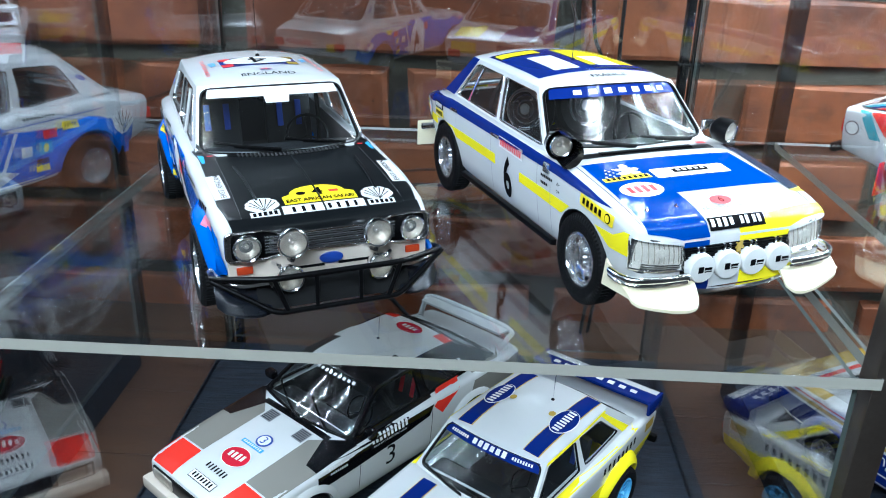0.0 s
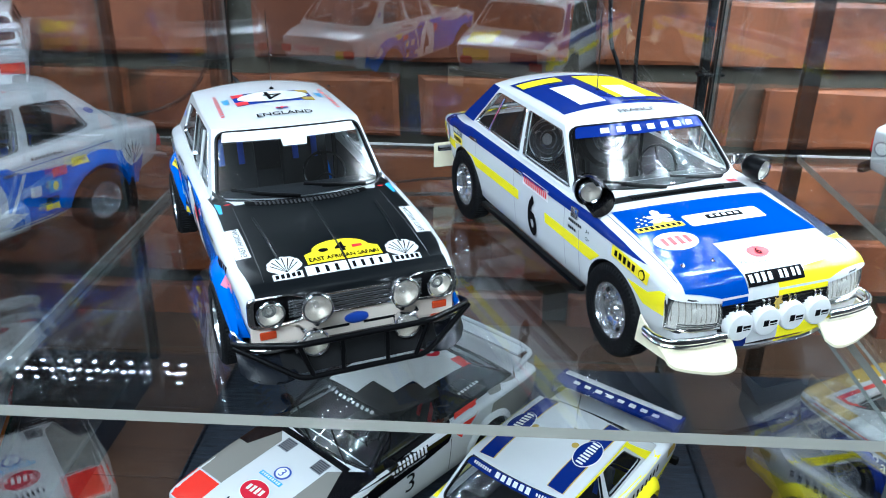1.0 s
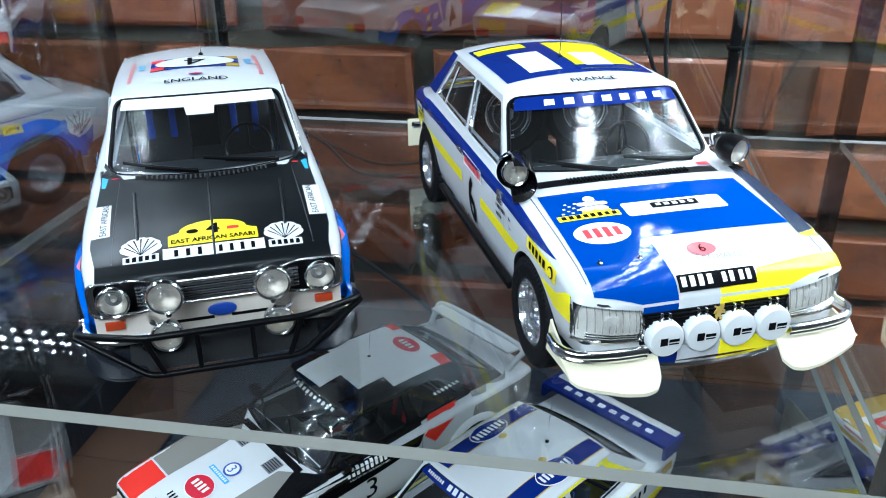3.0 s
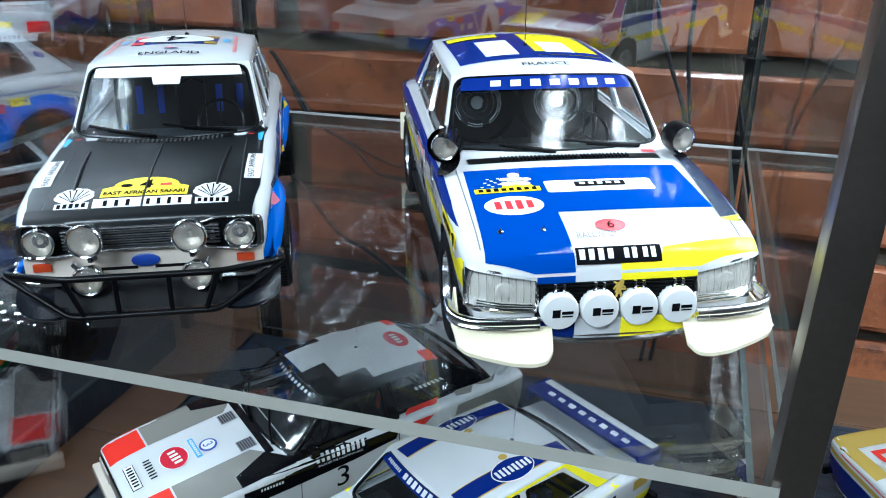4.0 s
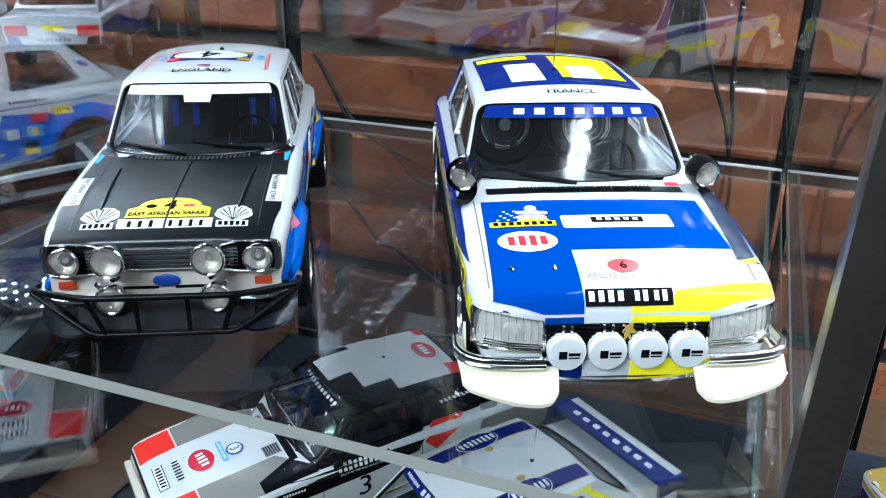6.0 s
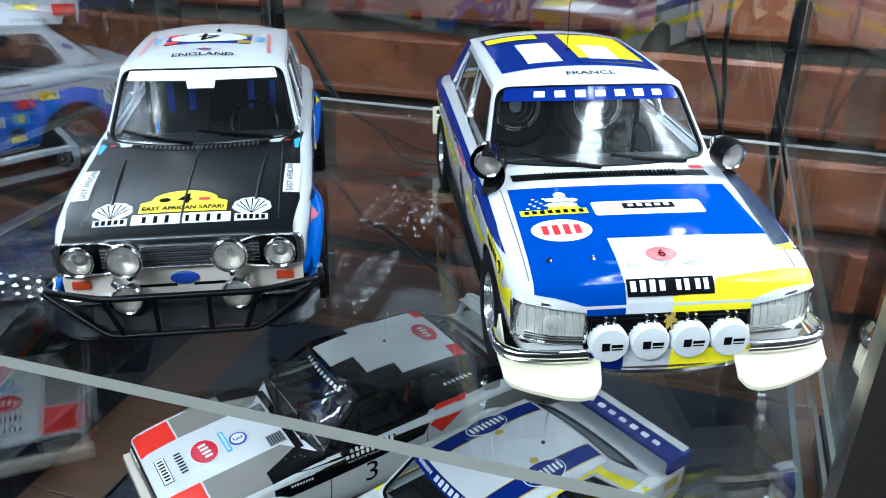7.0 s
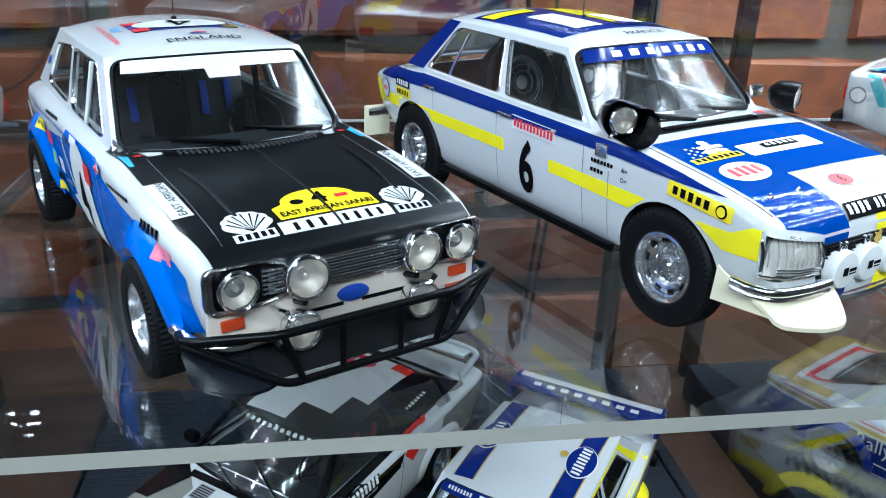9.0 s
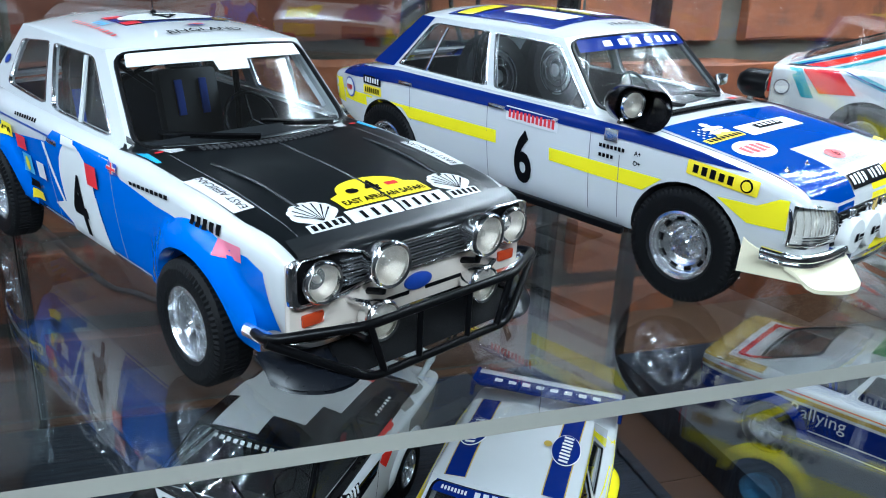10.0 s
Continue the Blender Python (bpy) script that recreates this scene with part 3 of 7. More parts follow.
def tyre_and_rim(parent, x, y, r, rim_r, width, side, style, rim_mat=ALLOY):
    """A wheel whose outer face looks to side (-1 or 1), its contact with the ground at z = 0."""
    wheel = new("wheel")
    wheel.parent = parent
    wheel.matrix_basis = pose(x * U, y * U, r * U) @ Matrix.Diagonal((side, 1, 1, 1))
    h = width / 2
    prof = [(rim_r, -h * 0.8), (rim_r + 0.02, -h * 0.95), (lerp(rim_r, r, 0.6), -h), (r - 0.012, -h * 0.86), (r, -h * 0.66), (r, 0), (r, h * 0.66), (r - 0.012, h * 0.86), (lerp(rim_r, r, 0.72), h * 0.985), (lerp(rim_r, r, 0.55), h), (rim_r + 0.02, h * 0.95), (rim_r, h * 0.8)]
    n = 128
    tread = lambda i, k: (-0.014 if k in (3, 4, 7, 8) and i % 2 == 0 else -0.007 if k in (5, 6) and i % 2 == 1 else 0)
    v, f = lathe(prof, n, "x", wave=tread, closed=True)
    build("tyre", v, f, RUBBER, wheel, smooth=25)
    o = h * 0.72
    dish = [(rim_r + 0.004, -h * 0.8), (rim_r + 0.004, h * 0.86), (rim_r - 0.012, h * 0.9), (rim_r - 0.018, o + 0.004), (rim_r - 0.024, o + 0.002), (rim_r - 0.028, o - 0.016), (rim_r - 0.036, o - 0.020), (rim_r - 0.038, o - 0.040)]
    if style == "steel":
        dish += [(rim_r * 0.72, o - 0.05), (rim_r * 0.66, o - 0.028), (rim_r * 0.52, o - 0.040), (rim_r * 0.46, o - 0.05), (rim_r * 0.30, o - 0.05), (rim_r * 0.26, o - 0.02), (rim_r * 0.20, o - 0.005), (0.0, o)]
        rim = build("rim", *lathe(dish, 48, "x"), rim_mat, wheel, smooth=30)
        for i in range(10):
            th = 2 * math.pi * i / 10
            m = Matrix.Translation((o - 0.046, rim_r * 0.76 * math.cos(th), rim_r * 0.76 * math.sin(th))) @ Matrix.Rotation(th, 4, "X")
            build("vent_slot", *moved(box(-0.006, 0.006, -0.011, 0.011, -0.024, 0.024, 0.003), m), TRIM, rim)
        for i in range(4):
            th = 2 * math.pi * (i + 0.5) / 4
            build("wheel_nut", *lathe([(0.014, o - 0.05), (0.014, o - 0.02), (0.0, o - 0.015)], 6, "x", (0, rim_r * 0.38 * math.cos(th), rim_r * 0.38 * math.sin(th))), CHROME, rim)
    else:
        dish += [(rim_r * 0.82, o - 0.09), (0.0, o - 0.11)]
        rim = build("rim", *lathe(dish, 48, "x"), [rim_mat], wheel, smooth=30)
        spokes = 8 if style == "spoke" else 12
        for i in range(spokes):
            th = 2 * math.pi * i / spokes
            m = Matrix.Rotation(th, 4, "X")
            build("spoke", *moved(box(o - 0.075, o - 0.035, -0.016, 0.016, rim_r * 0.25, rim_r * 0.88, 0.006), m), rim_mat, rim)
        build("hub", *lathe([(rim_r * 0.30, o - 0.09), (rim_r * 0.28, o - 0.03), (rim_r * 0.14, o - 0.015), (rim_r * 0.10, o + 0.01), (0, o + 0.015)], 20, "x"), rim_mat, rim)
    return wheel


def lamp(parent, name, x, y, z, r, body, turn=0.0, depth=0.12, cover=None, label=""):
    """A round lamp that looks ahead: bowl, bright rim, reflector and glass."""
    holder = new(name)
    holder.parent = parent
    holder.matrix_basis = pose(x * U, y * U, z * U, 0, 0, turn)
    if label:
        holder["label"] = label
    bowl = [(0.0, depth), (r * 0.45, depth * 0.93), (r * 0.8, depth * 0.6), (r * 0.97, depth * 0.15), (r, 0.0), (r * 1.04, -0.012), (r * 1.03, -0.030), (r * 0.96, -0.040), (r * 0.86, -0.034), (r * 0.84, -0.016)]
    build("bowl", *lathe(bowl, 32, "y"), body, holder)
    if cover:
        disc = build("cover", *lathe([(r * 1.09, 0.02), (r * 1.11, -0.020), (r * 1.10, -0.042), (r * 1.03, -0.056), (r * 0.6, -0.064), (0.0, -0.067)], 40, "y"), cover, holder, "white plastic lamp cover")
        for p in (rect(-r * 0.08, 0.002, r * 0.46, r * 0.50), rect(r * 0.56, r * 0.06, r * 0.66, r * 0.20), rect(r * 0.56, -r * 0.16, r * 0.62, r * 0.09)):
            k = 0 if p[0][0] > -0.01 else 1
            px, pz = [a for a, _ in p], [b for _, b in p]
            shift = -r * 0.2
            build("printed_mark", [(a + shift, -0.0695, b) for a, b in p], [(0, 1, 2, 3)], INK, disc)
    else:
        build("reflector", *lathe([(r * 0.90, -0.016), (r * 0.74, 0.010), (r * 0.60, 0.026), (r * 0.42, 0.040), (r * 0.15, 0.050), (r * 0.0, 0.050)], 36, "y"), REFLECTOR, holder)
        build("bulb", *lathe([(r * 0.20, 0.046), (r * 0.18, 0.016), (r * 0.12, 0.004), (0.0, 0.0)], 16, "y"), REFLECTOR, holder)
        build("lens", *lathe([(r * 0.86, -0.020), (r * 0.80, -0.031), (r * 0.74, -0.029), (r * 0.68, -0.036), (r * 0.46, -0.041), (r * 0.40, -0.037), (r * 0.34, -0.043), (0.0, -0.046)], 32, "y"), LENS_GLASS, holder)
    return holder


def wiper(parent, x0, x1, cab, v0, v1, lift=0.02):
    pts = []
    for k in range(8):
        t = k / 7
        p = Vector(cab.screen(lerp(x0, x1, t), lerp(v0, v1, t)))
        pts.append(p + Vector((0, -lift * 0.8, lift)))
    w = build("wiper", *tube(pts, 0.013, 6), TRIM, parent)
    build("blade", *tube([p + Vector((0, 0.004, -0.014)) for p in pts[2:]], 0.010, 5), RUBBER, w)
    return w


def seat(parent, x, y, mat, belt, z=0.32):
    s = build("seat", *join(box(x - 0.23, x + 0.23, y - 0.25, y + 0.25, z, z + 0.16, 0.05), moved(box(x - 0.22, x + 0.22, -0.06, 0.06, 0, 0.66, 0.045), Matrix.Translation((0, y + 0.24, z + 0.1)) @ Matrix.Rotation(radians(-14), 4, "X")), moved(box(x - 0.12, x + 0.12, -0.05, 0.05, 0.64, 0.84, 0.04), Matrix.Translation((0, y + 0.24, z + 0.1)) @ Matrix.Rotation(radians(-14), 4, "X"))), mat, parent)
    for o in (-0.09, 0.09):
        build("harness_strap", *moved(box(x + o - 0.028, x + o + 0.028, -0.075, -0.06, 0.34, 0.58, 0.006), Matrix.Translation((0, y + 0.24, z + 0.1)) @ Matrix.Rotation(radians(-14), 4, "X")), belt, s)
    return s


def steering_wheel(parent, x, y, z):
    m = Matrix.Translation((x, y, z)) @ Matrix.Rotation(radians(62), 4, "X")
    ring = [m @ Vector((0.18 * math.cos(2 * math.pi * i / 24), 0.18 * math.sin(2 * math.pi * i / 24), 0)) for i in range(25)]
    w = build("steering_wheel", *tube(ring, 0.013, 6), TRIM, parent)
    for a in (90, 210, 330):
        build("spoke", *tube([m @ Vector((0, 0, 0)), m @ Vector((0.18 * math.cos(radians(a)), 0.18 * math.sin(radians(a)), 0))], 0.008, 5), TRIM, w)


def car(name, at, yaw, z, s, label, paint, category="model car", group="model cars in the case", wheels="spoke", rim_mat=ALLOY, cabin_paint=None, roof_paint=None, seats=BELT_BLUE, roll_bar=True, inner_detail=True, surround=TRIM, glass=CAR_GLASS):
    """A scale model of a car: body, glasshouse, wheels and cabin; liveries and lamps are added by its caller."""
    t = thing(name, at[0], at[1], z, yaw, label, category, group)
    skin, cab = Skin(t), Cabin(s)
    wb, ra = s["wb"], s["arch_r"]
    cut = []
    for y in (0.0, wb):
        for k in (-1, 1):
            x = sorted((k * 0.40, k * 1.2))
            cut.append(drum(y, s["r"] + 0.01, ra, *x))
    cx = s["hbf"] - 0.07
    for k in (-1, 1) if "lamp_cut" in s else ():
        v, f = box(0.45, 0.95, s["y0"] - 0.1, s["y0"] + 0.075, 0.53, 0.70)
        cut.append(([(k * x, y, z if z < 0.6 else lerp(0.694, 0.775, (x - 0.45) / 0.40)) for x, y, z in v], f))
    cut.append(box(-cx, cx, s["yfb"] + 0.06, s["yrb"] - 0.10, 0.42, 1.8))
    me = carve(*hull(s), cut, [paint, INSIDE])
    skin.add([v.co for v in me.vertices], [tuple(p.vertices) for p in me.polygons])
    if inner_detail:
        shelf = [(u / 10 * 0.975 * s["hbf"], s["yfb"] - s["cf"] * (1 - (u / 10) ** 2) + 0.035) for u in range(-10, 11)] + [(cx, s["yfb"] + 0.12), (-cx, s["yfb"] + 0.12)]
        skin.lay([shelf], "top", INSIDE, "dash_top", 3, 0.06)
    me.transform(Matrix.Scale(U, 4))
    body = finish("body", me, t, "", 34)
    cp = cabin_paint or paint
    e = s["pillar"]
    window(lambda u, v: cab.screen(u, v), (-1, 1, 0, 1), [(-1 + e * 1.0, s.get("scuttle", 0.05)), (1 - e * 1.0, s.get("scuttle", 0.05)), (1 - e, 1 - s["header"]), (-1 + e, 1 - s["header"])], 0.14, skin, cp, "windscreen", surround, s.get("gasket", 0.024), glass=glass, rim_lift=0.010)
    window(lambda u, v: cab.back(u, v), (-1, 1, 0, 1), [(-1 + e * 1.5, 0.14), (1 - e * 1.5, 0.14), (1 - e * 1.6, 0.86), (-1 + e * 1.6, 0.86)], 0.14, skin, cp, "rear_window", surround, 0.06, glass=glass)
    for k in (-1, 1):
        fl = cab.flank(k)
        for j, (a0, a1, hole) in enumerate(s["side"]):
            window(fl, (a0, a1, 0, 1), hole, s.get("side_r", 0.05), skin, cp, "door_window" if j == 0 else "quarter_window", s.get("side_rim", CHROME), 0.035, glass=glass, rim_lift=0.004)
    v, f = grid(cab.roof, 26, 26)
    skin.add(v, f)
    build("roof", v, f, roof_paint or cp, t)
    for x in (-1, 1):
        for y in (0.0, wb):
            tyre_and_rim(t, x * (s["track"] - s["tw"] / 2), y, s["r"], s["rim_r"], s["tw"], x, wheels, rim_mat)
    # cabin
    if inner_detail:
        build("dashboard", *box(-cx + 0.01, cx - 0.01, s["yfb"] + 0.05, s["yfb"] + 0.34, s["zb"] - 0.26, s["zb"] - 0.05, 0.05), INSIDE, t)
        for x in (-0.34, 0.34):
            seat(t, x, s["yfb"] + 0.98, INSIDE, seats)
        steering_wheel(t, s.get("helm", 0.34), s["yfb"] + 0.50, s["zb"] - 0.06)
    if roll_bar:
        y = s["yft"] + (s["yrt"] - s["yft"]) * 0.55
        hoop = bend([(-cx + 0.05, y, 0.4), (-cx + 0.06, y, s["zb"] + 0.1), (-s["htf"] + 0.12, y, s["ze"] - 0.02), (0, y, s["ze"] + 0.02), (s["htf"] - 0.12, y, s["ze"] - 0.02), (cx - 0.06, y, s["zb"] + 0.1), (cx - 0.05, y, 0.4)])
        cage = build("roll_cage", *tube(hoop, 0.022, 8), TRIM, t)
        build("brace", *tube([(-s["htf"] + 0.14, y, s["ze"] - 0.03), (cx - 0.1, y + 0.75, 0.7)], 0.02, 8), TRIM, cage)
        build("brace", *tube([(s["htf"] - 0.14, y, s["ze"] - 0.03), (-cx + 0.1, y + 0.75, 0.7)], 0.02, 8), TRIM, cage)
    return t, skin, cab


def arch_flare(t, skin, side, y, z, r0, x0, out, wide, paint, name="wheel_arch", a0=2, a1=178):
    """A blistered arch round a wheel."""
    def fn(u, v):
        th = radians(lerp(a0, a1, u))
        fade = math.sin(math.pi * min(max(u, 0), 1)) ** 0.55
        rr = r0 + wide * (1 - v)
        x = x0 + out * fade * (math.sin(v * math.pi / 2)) ** 0.8 if v < 0.96 else x0 + out * fade - 0.05
        return (side * x, y - rr * math.cos(th), z + rr * math.sin(th))
    v, f = grid(fn, 28, 10)
    skin.add(v, f)
    return build(name, v, f, paint, t, smooth=50)


def aerial(t, skin, x, y, h=0.62):
    z = 1.5
    build("aerial", *tube([(x, y, 1.30), (x, y + 0.02, z + h * 0.5), (x, y + 0.05, z + h)], 0.0045, 5), CHROME, t)
    if skin.tree is None:
        skin.tree = BVHTree.FromPolygons(skin.V, skin.F)
    hit = skin.tree.ray_cast(Vector((x, y, 3)), Vector((0, 0, -1)))[0]
    build("aerial_base", *lathe([(0.022, hit.z - 0.02), (0.018, hit.z + 0.012), (0.0, hit.z + 0.022)], 12, "z", (x, y, 0)), TRIM, t)

# ---- the case, the wall and the room ----
LOW = -3.43  # top of the lower boards
LEFT, RIGHT, FRONT, REAR = -3.33, 2.95, 4.706, 10.60


def slab(name, x0, x1, y0, y1, z0, z1, faces_mat, edge_mat, label, category, b=0.012):
    """A sheet of glass: clear faces and ground edges, as parts of one sheet."""
    ob = new(name)
    ob.matrix_world = pose((x0 + x1) / 2 * U, (y0 + y1) / 2 * U, (z0 + z1) / 2 * U)
    tagged(ob, label, category, "glass of the case")
    hx, hy, hz = (x1 - x0) / 2, (y1 - y0) / 2, (z1 - z0) / 2
    v, f = box(-hx, hx, -hy, hy, -hz, hz)
    n = min(hx, hy, hz)
    big = [p for p in f if (len({round(v[i]["xyz".index("x")], 5) for i in p}) == 1 and n == hx) or (len({round(v[i][1], 5) for i in p}) == 1 and n == hy) or (len({round(v[i][2], 5) for i in p}) == 1 and n == hz)]
    rim = [p for p in f if p not in big]
    build("sheet", v, big, faces_mat, ob, smooth=0)
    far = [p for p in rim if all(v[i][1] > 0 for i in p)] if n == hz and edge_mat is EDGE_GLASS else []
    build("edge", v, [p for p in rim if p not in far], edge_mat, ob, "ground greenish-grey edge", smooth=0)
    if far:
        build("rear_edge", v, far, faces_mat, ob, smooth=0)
        # the glint along the rear edge, put in as a thin white strip
        build("rear_arris", *box(-hx, hx, hy, hy + 0.012, hz - 0.030, hz, 0.003), CAP_GLINT_WHITE, ob, "bright thin rear edge")
    return ob


wall = thing("wall_north", 0, 13.0, 0, 0, "rough orange brick wall with wide grey joints", "wall", kind="structure")
build("mortar", *box(-17, 14, 0.07, 1.5, -6, 2.83), MORTAR, wall, smooth=0)
# out of view over the bricks, a dark slab added to darken shelf reflections
tagged(build("wall_north_upper", *box(-17, 14, 12.98, 14.5, 2.84, 7), REFLECTION_DARK, smooth=0), "plain dark wall added unseen to darken the shelf's reflections", "wall", kind="structure")
slab("glass_shelf", LEFT, RIGHT, FRONT, REAR, -0.085, 0.0, SHELF_GLASS, EDGE_GLASS, "clear glass shelf with ground edge, carrying two rally cars", "shelf")
slab("glass_shelf", -11.2, -4.88, FRONT, REAR, -0.085, 0.0, SHELF_GLASS, EDGE_GLASS, "clear glass shelf of the neighbouring case", "shelf")
slab("glass_shelf", 4.10, 10.3, FRONT, REAR, -0.085, 0.0, SHELF_GLASS, EDGE_GLASS, "clear glass shelf of the neighbouring case", "shelf")
for x, z0, z1, glass, where in ((-3.23, 0.0, 4.47, MIRROR_GLASS, "standing on the glass shelf"), (2.98, 0.0, 4.47, PANEL_GLASS, "standing on the glass shelf"), (-3.40, LOW, -0.04, PANEL_GLASS, "under the glass shelf"), (2.815, LOW, -0.085, PANEL_GLASS, "under the glass shelf")):
    slab("side_glass", x, x + 0.035, FRONT + 0.1, 10.85, z0, z1, glass, PANEL_EDGE, "clear upright side glass " + where, "glass panel")
slab("side_glass", -4.86, -4.81, FRONT + 0.05, 10.85, LOW, 4.47, CLEAR_GLASS, PANEL_EDGE, "clear upright side glass of the neighbouring case", "glass panel")
slab("back_glass", LEFT - 0.03, RIGHT + 0.03, 10.92, 10.97, LOW, 4.5, BACK_GLASS, PANEL_EDGE, "clear back glass of the display case", "glass panel")


def base_board(x0, x1, label):
    ob = thing("base_board", (x0 + x1) / 2, 7.75, LOW, 0, label, "board", "bases of the cases")
    h = (x1 - x0) / 2
    build("board", *box(-h, h, -3.2, 3.0, -0.50, 0, 0.03), BOARD, ob)
    build("edge_strip", *box(-h - 0.012, h + 0.012, -3.215, -3.2, -0.49, -0.02, 0.004), TRIM, ob)


base_board(LEFT - 0.1, RIGHT + 0.05, "black wood-grained base board under two model cars")
base_board(-11.3, -4.78, "black wood-grained base board of the neighbouring case")
base_board(4.02, 10.3, "black wood-grained base board of the neighbouring case")
table = thing("table", 0, 7.5, LOW - 0.50, 0, "brown wooden table top under the display cases", "table", kind="structure")
for i in range(7):
    build("plank", *box(-16, 14, -4.9 + i * 1.5, -4.9 + i * 1.5 + 1.485, -0.6, 0, 0.01), TABLE, table, smooth=0)


def post(x, y, w, d, mat, name, label, cross=(), z0=LOW - 0.50, z1=5.0):
    ob = thing(name, x, y, z0, 0, label, "post", "posts of the cases")
    build("bar", *box(-w / 2, w / 2, -d / 2, d / 2, 0, z1 - z0, 0.02), mat, ob)
    for z in cross:
        build("clip", *box(-w * 0.9, w * 0.9, -d * 0.7, d * 0.3, z - z0 - 0.02, z - z0 + 0.02, 0.01), mat, ob)
    return ob


front_post = post(2.915, 4.84, 0.205, 0.22, BRONZE_STEEL, "front_post", "dark bronze square steel post of the display case")
front_post.matrix_world = front_post.matrix_world @ Matrix.Rotation(radians(1.4), 4, "Y")
for x, y in ((-3.52, 11.45), (3.02, 11.3)):
    post(x - 0.07, y, 0.11, 0.16, POST_STEEL, "rear_post", "black steel rear post of the display case", (0.85, -1.6))
    post(x + 0.09, y + 0.02, 0.11, 0.16, POST_STEEL, "rear_post", "black steel rear post of the display case", (0.85, -1.6))
post(4.34, 11.3, 0.22, 0.16, POST_STEEL, "rear_post", "black steel rear post of the neighbouring case")
post(-5.0, 11.4, 0.16, 0.16, POST_STEEL, "rear_post", "black steel rear post of the neighbouring case")


def cable(points, r=0.03):
    ob = thing("power_cable", 0, 0, 0, 0, "thin black cable hanging behind the case", "cable", "cables on the wall")
    build("cable", *tube(bend(points), r, 8), CABLE, ob)


cable([(1.70, 12.3, 5.5), (1.80, 12.3, 1.6), (2.01, 12.3, 0.67), (2.32, 12.3, -0.2), (2.45, 12.5, -1.5), (2.2, 12.5, -4.3)])
cable([(2.32, 12.4, 5.5), (2.26, 12.4, 1.5), (2.28, 12.4, 0.5), (2.36, 12.4, -0.15), (2.32, 12.4, -1.3), (2.1, 12.4, -3.9)])
cable([(-3.62, 12.3, 0.40), (-3.5, 12.3, 0.27), (-3.24, 12.3, -0.16), (-2.9, 12.3, -0.64), (-2.39, 12.3, -0.93), (-2.02, 12.3, -1.30), (-1.6, 12.3, -1.38), (-0.6, 12.3, -1.34), (0.9, 12.3, -1.3)])
cable([(-3.60, 12.4, 0.30), (-3.40, 12.4, -0.05), (-3.1, 12.4, -0.55), (-2.35, 12.4, -0.97), (-1.61, 12.4, -1.23), (-0.5, 12.4, -1.12), (0.8, 12.4, -1.15)], 0.024)
cable([(-3.94, 12.2, -1.50), (-3.47, 12.2, -1.32), (-3.27, 12.2, -1.52), (-2.63, 12.2, -2.33), (-2.24, 12.2, -2.52), (-1.63, 12.2, -2.92), (-1.0, 12.2, -3.4), (-0.6, 12.2, -3.93)], 0.038)
cable([(-6.8, 12.2, 1.0), (-6.2, 12.2, 0.1), (-5.2, 12.2, -0.2), (-4.2, 12.2, 0.2), (-3.7, 12.2, 1.2)])

for x, label in ((-0.2, "black steel top frame of the display case with LED strips"), (-8.1, "black steel top frame of the neighbouring case"), (7.15, "black steel top frame of the neighbouring case")):
    top = thing("case_top_frame", x, 7.7, 4.47, 0, label, "frame", "tops of the cases")
    # unseen dark pane, added to hold back room light and its reflections
    build("top_pane", *box(-2.60, 2.50, -2.305, 2.455, 0.05, 0.09), DIMMING_GLASS, top, "dark smoked glass pane", smooth=0)
    for x0, x1 in ((-3.25, -2.60), (2.50, 3.25)):
        build("side_rail", *box(x0, x1, -2.30, 2.45, 0.0, 0.15, 0.02), POST_STEEL, top)
    for y0, y1 in ((-2.95, -2.305), (2.455, 3.2)):
        build("cross_rail", *box(-3.25, 3.25, y0, y1, 0.0, 0.15, 0.02), POST_STEEL, top)


def led_strip(x, y, n, along, step=0.30, light=LED_GLOW, half=0.066):
    ob = thing("led_strip", x, y, 4.42, 0, "white LED strip with bright dots; over neighbouring cases, added fill", "led strip", "LED strips")
    L = n * step / 2
    hx, hy = (0.10, L) if along == "y" else (L, 0.10)
    build("tape", *box(-hx, hx, -hy, hy, 0.0, 0.06, 0.005), TAPE, ob)
    for i in range(n):
        o = (i - (n - 1) / 2) * step
        px, py = (0, o) if along == "y" else (o, 0)
        build("led", *box(px - half, px + half, py - half, py + half, -0.03, 0.0), [CAP_GLINT_WHITE, light], ob, smooth=0, slots=[0, 0, 0, 0, 1, 0])


bridge = thing("light_panel", -4.15, 6.2, 4.48, 0, "flat black steel panel between two cases, carrying LED strips", "light panel")
build("panel", *box(-0.69, 0.69, -2.9, 2.9, 0.0, 0.10, 0.02), POST_STEEL, bridge)
for x in (-3.19, -3.56, -4.08, -4.48):
    for y in (7.88, 4.62):
        led_strip(x, y, 6, "y", 0.40)
rear_panel = thing("light_panel", -7.6, 11.76, 4.48, 0, "flat black steel panel near the wall, carrying LED strips", "light panel")
build("panel", *box(-3.2, 3.2, -0.45, 0.45, 0.0, 0.10, 0.02), POST_STEEL, rear_panel)
for y in (11.62, 11.90):
    led_strip(-7.6, y, 20, "x", 0.30, half=0.042)
# these ten strips are unseen, added as fill for the neighbouring cases
for y in (5.4, 6.5, 7.5, 8.6, 9.6):
    led_strip(-8.2, y, 20, "x", light=FILL_LED_GLOW)
for y in (5.4, 6.5, 7.5, 8.6, 9.6):
    led_strip(7.0, y, 20, "x", light=FILL_LED_GLOW)
led_strip(2.7, 7.7, 16, "y")
led_strip(2.43, 7.85, 16, "y")

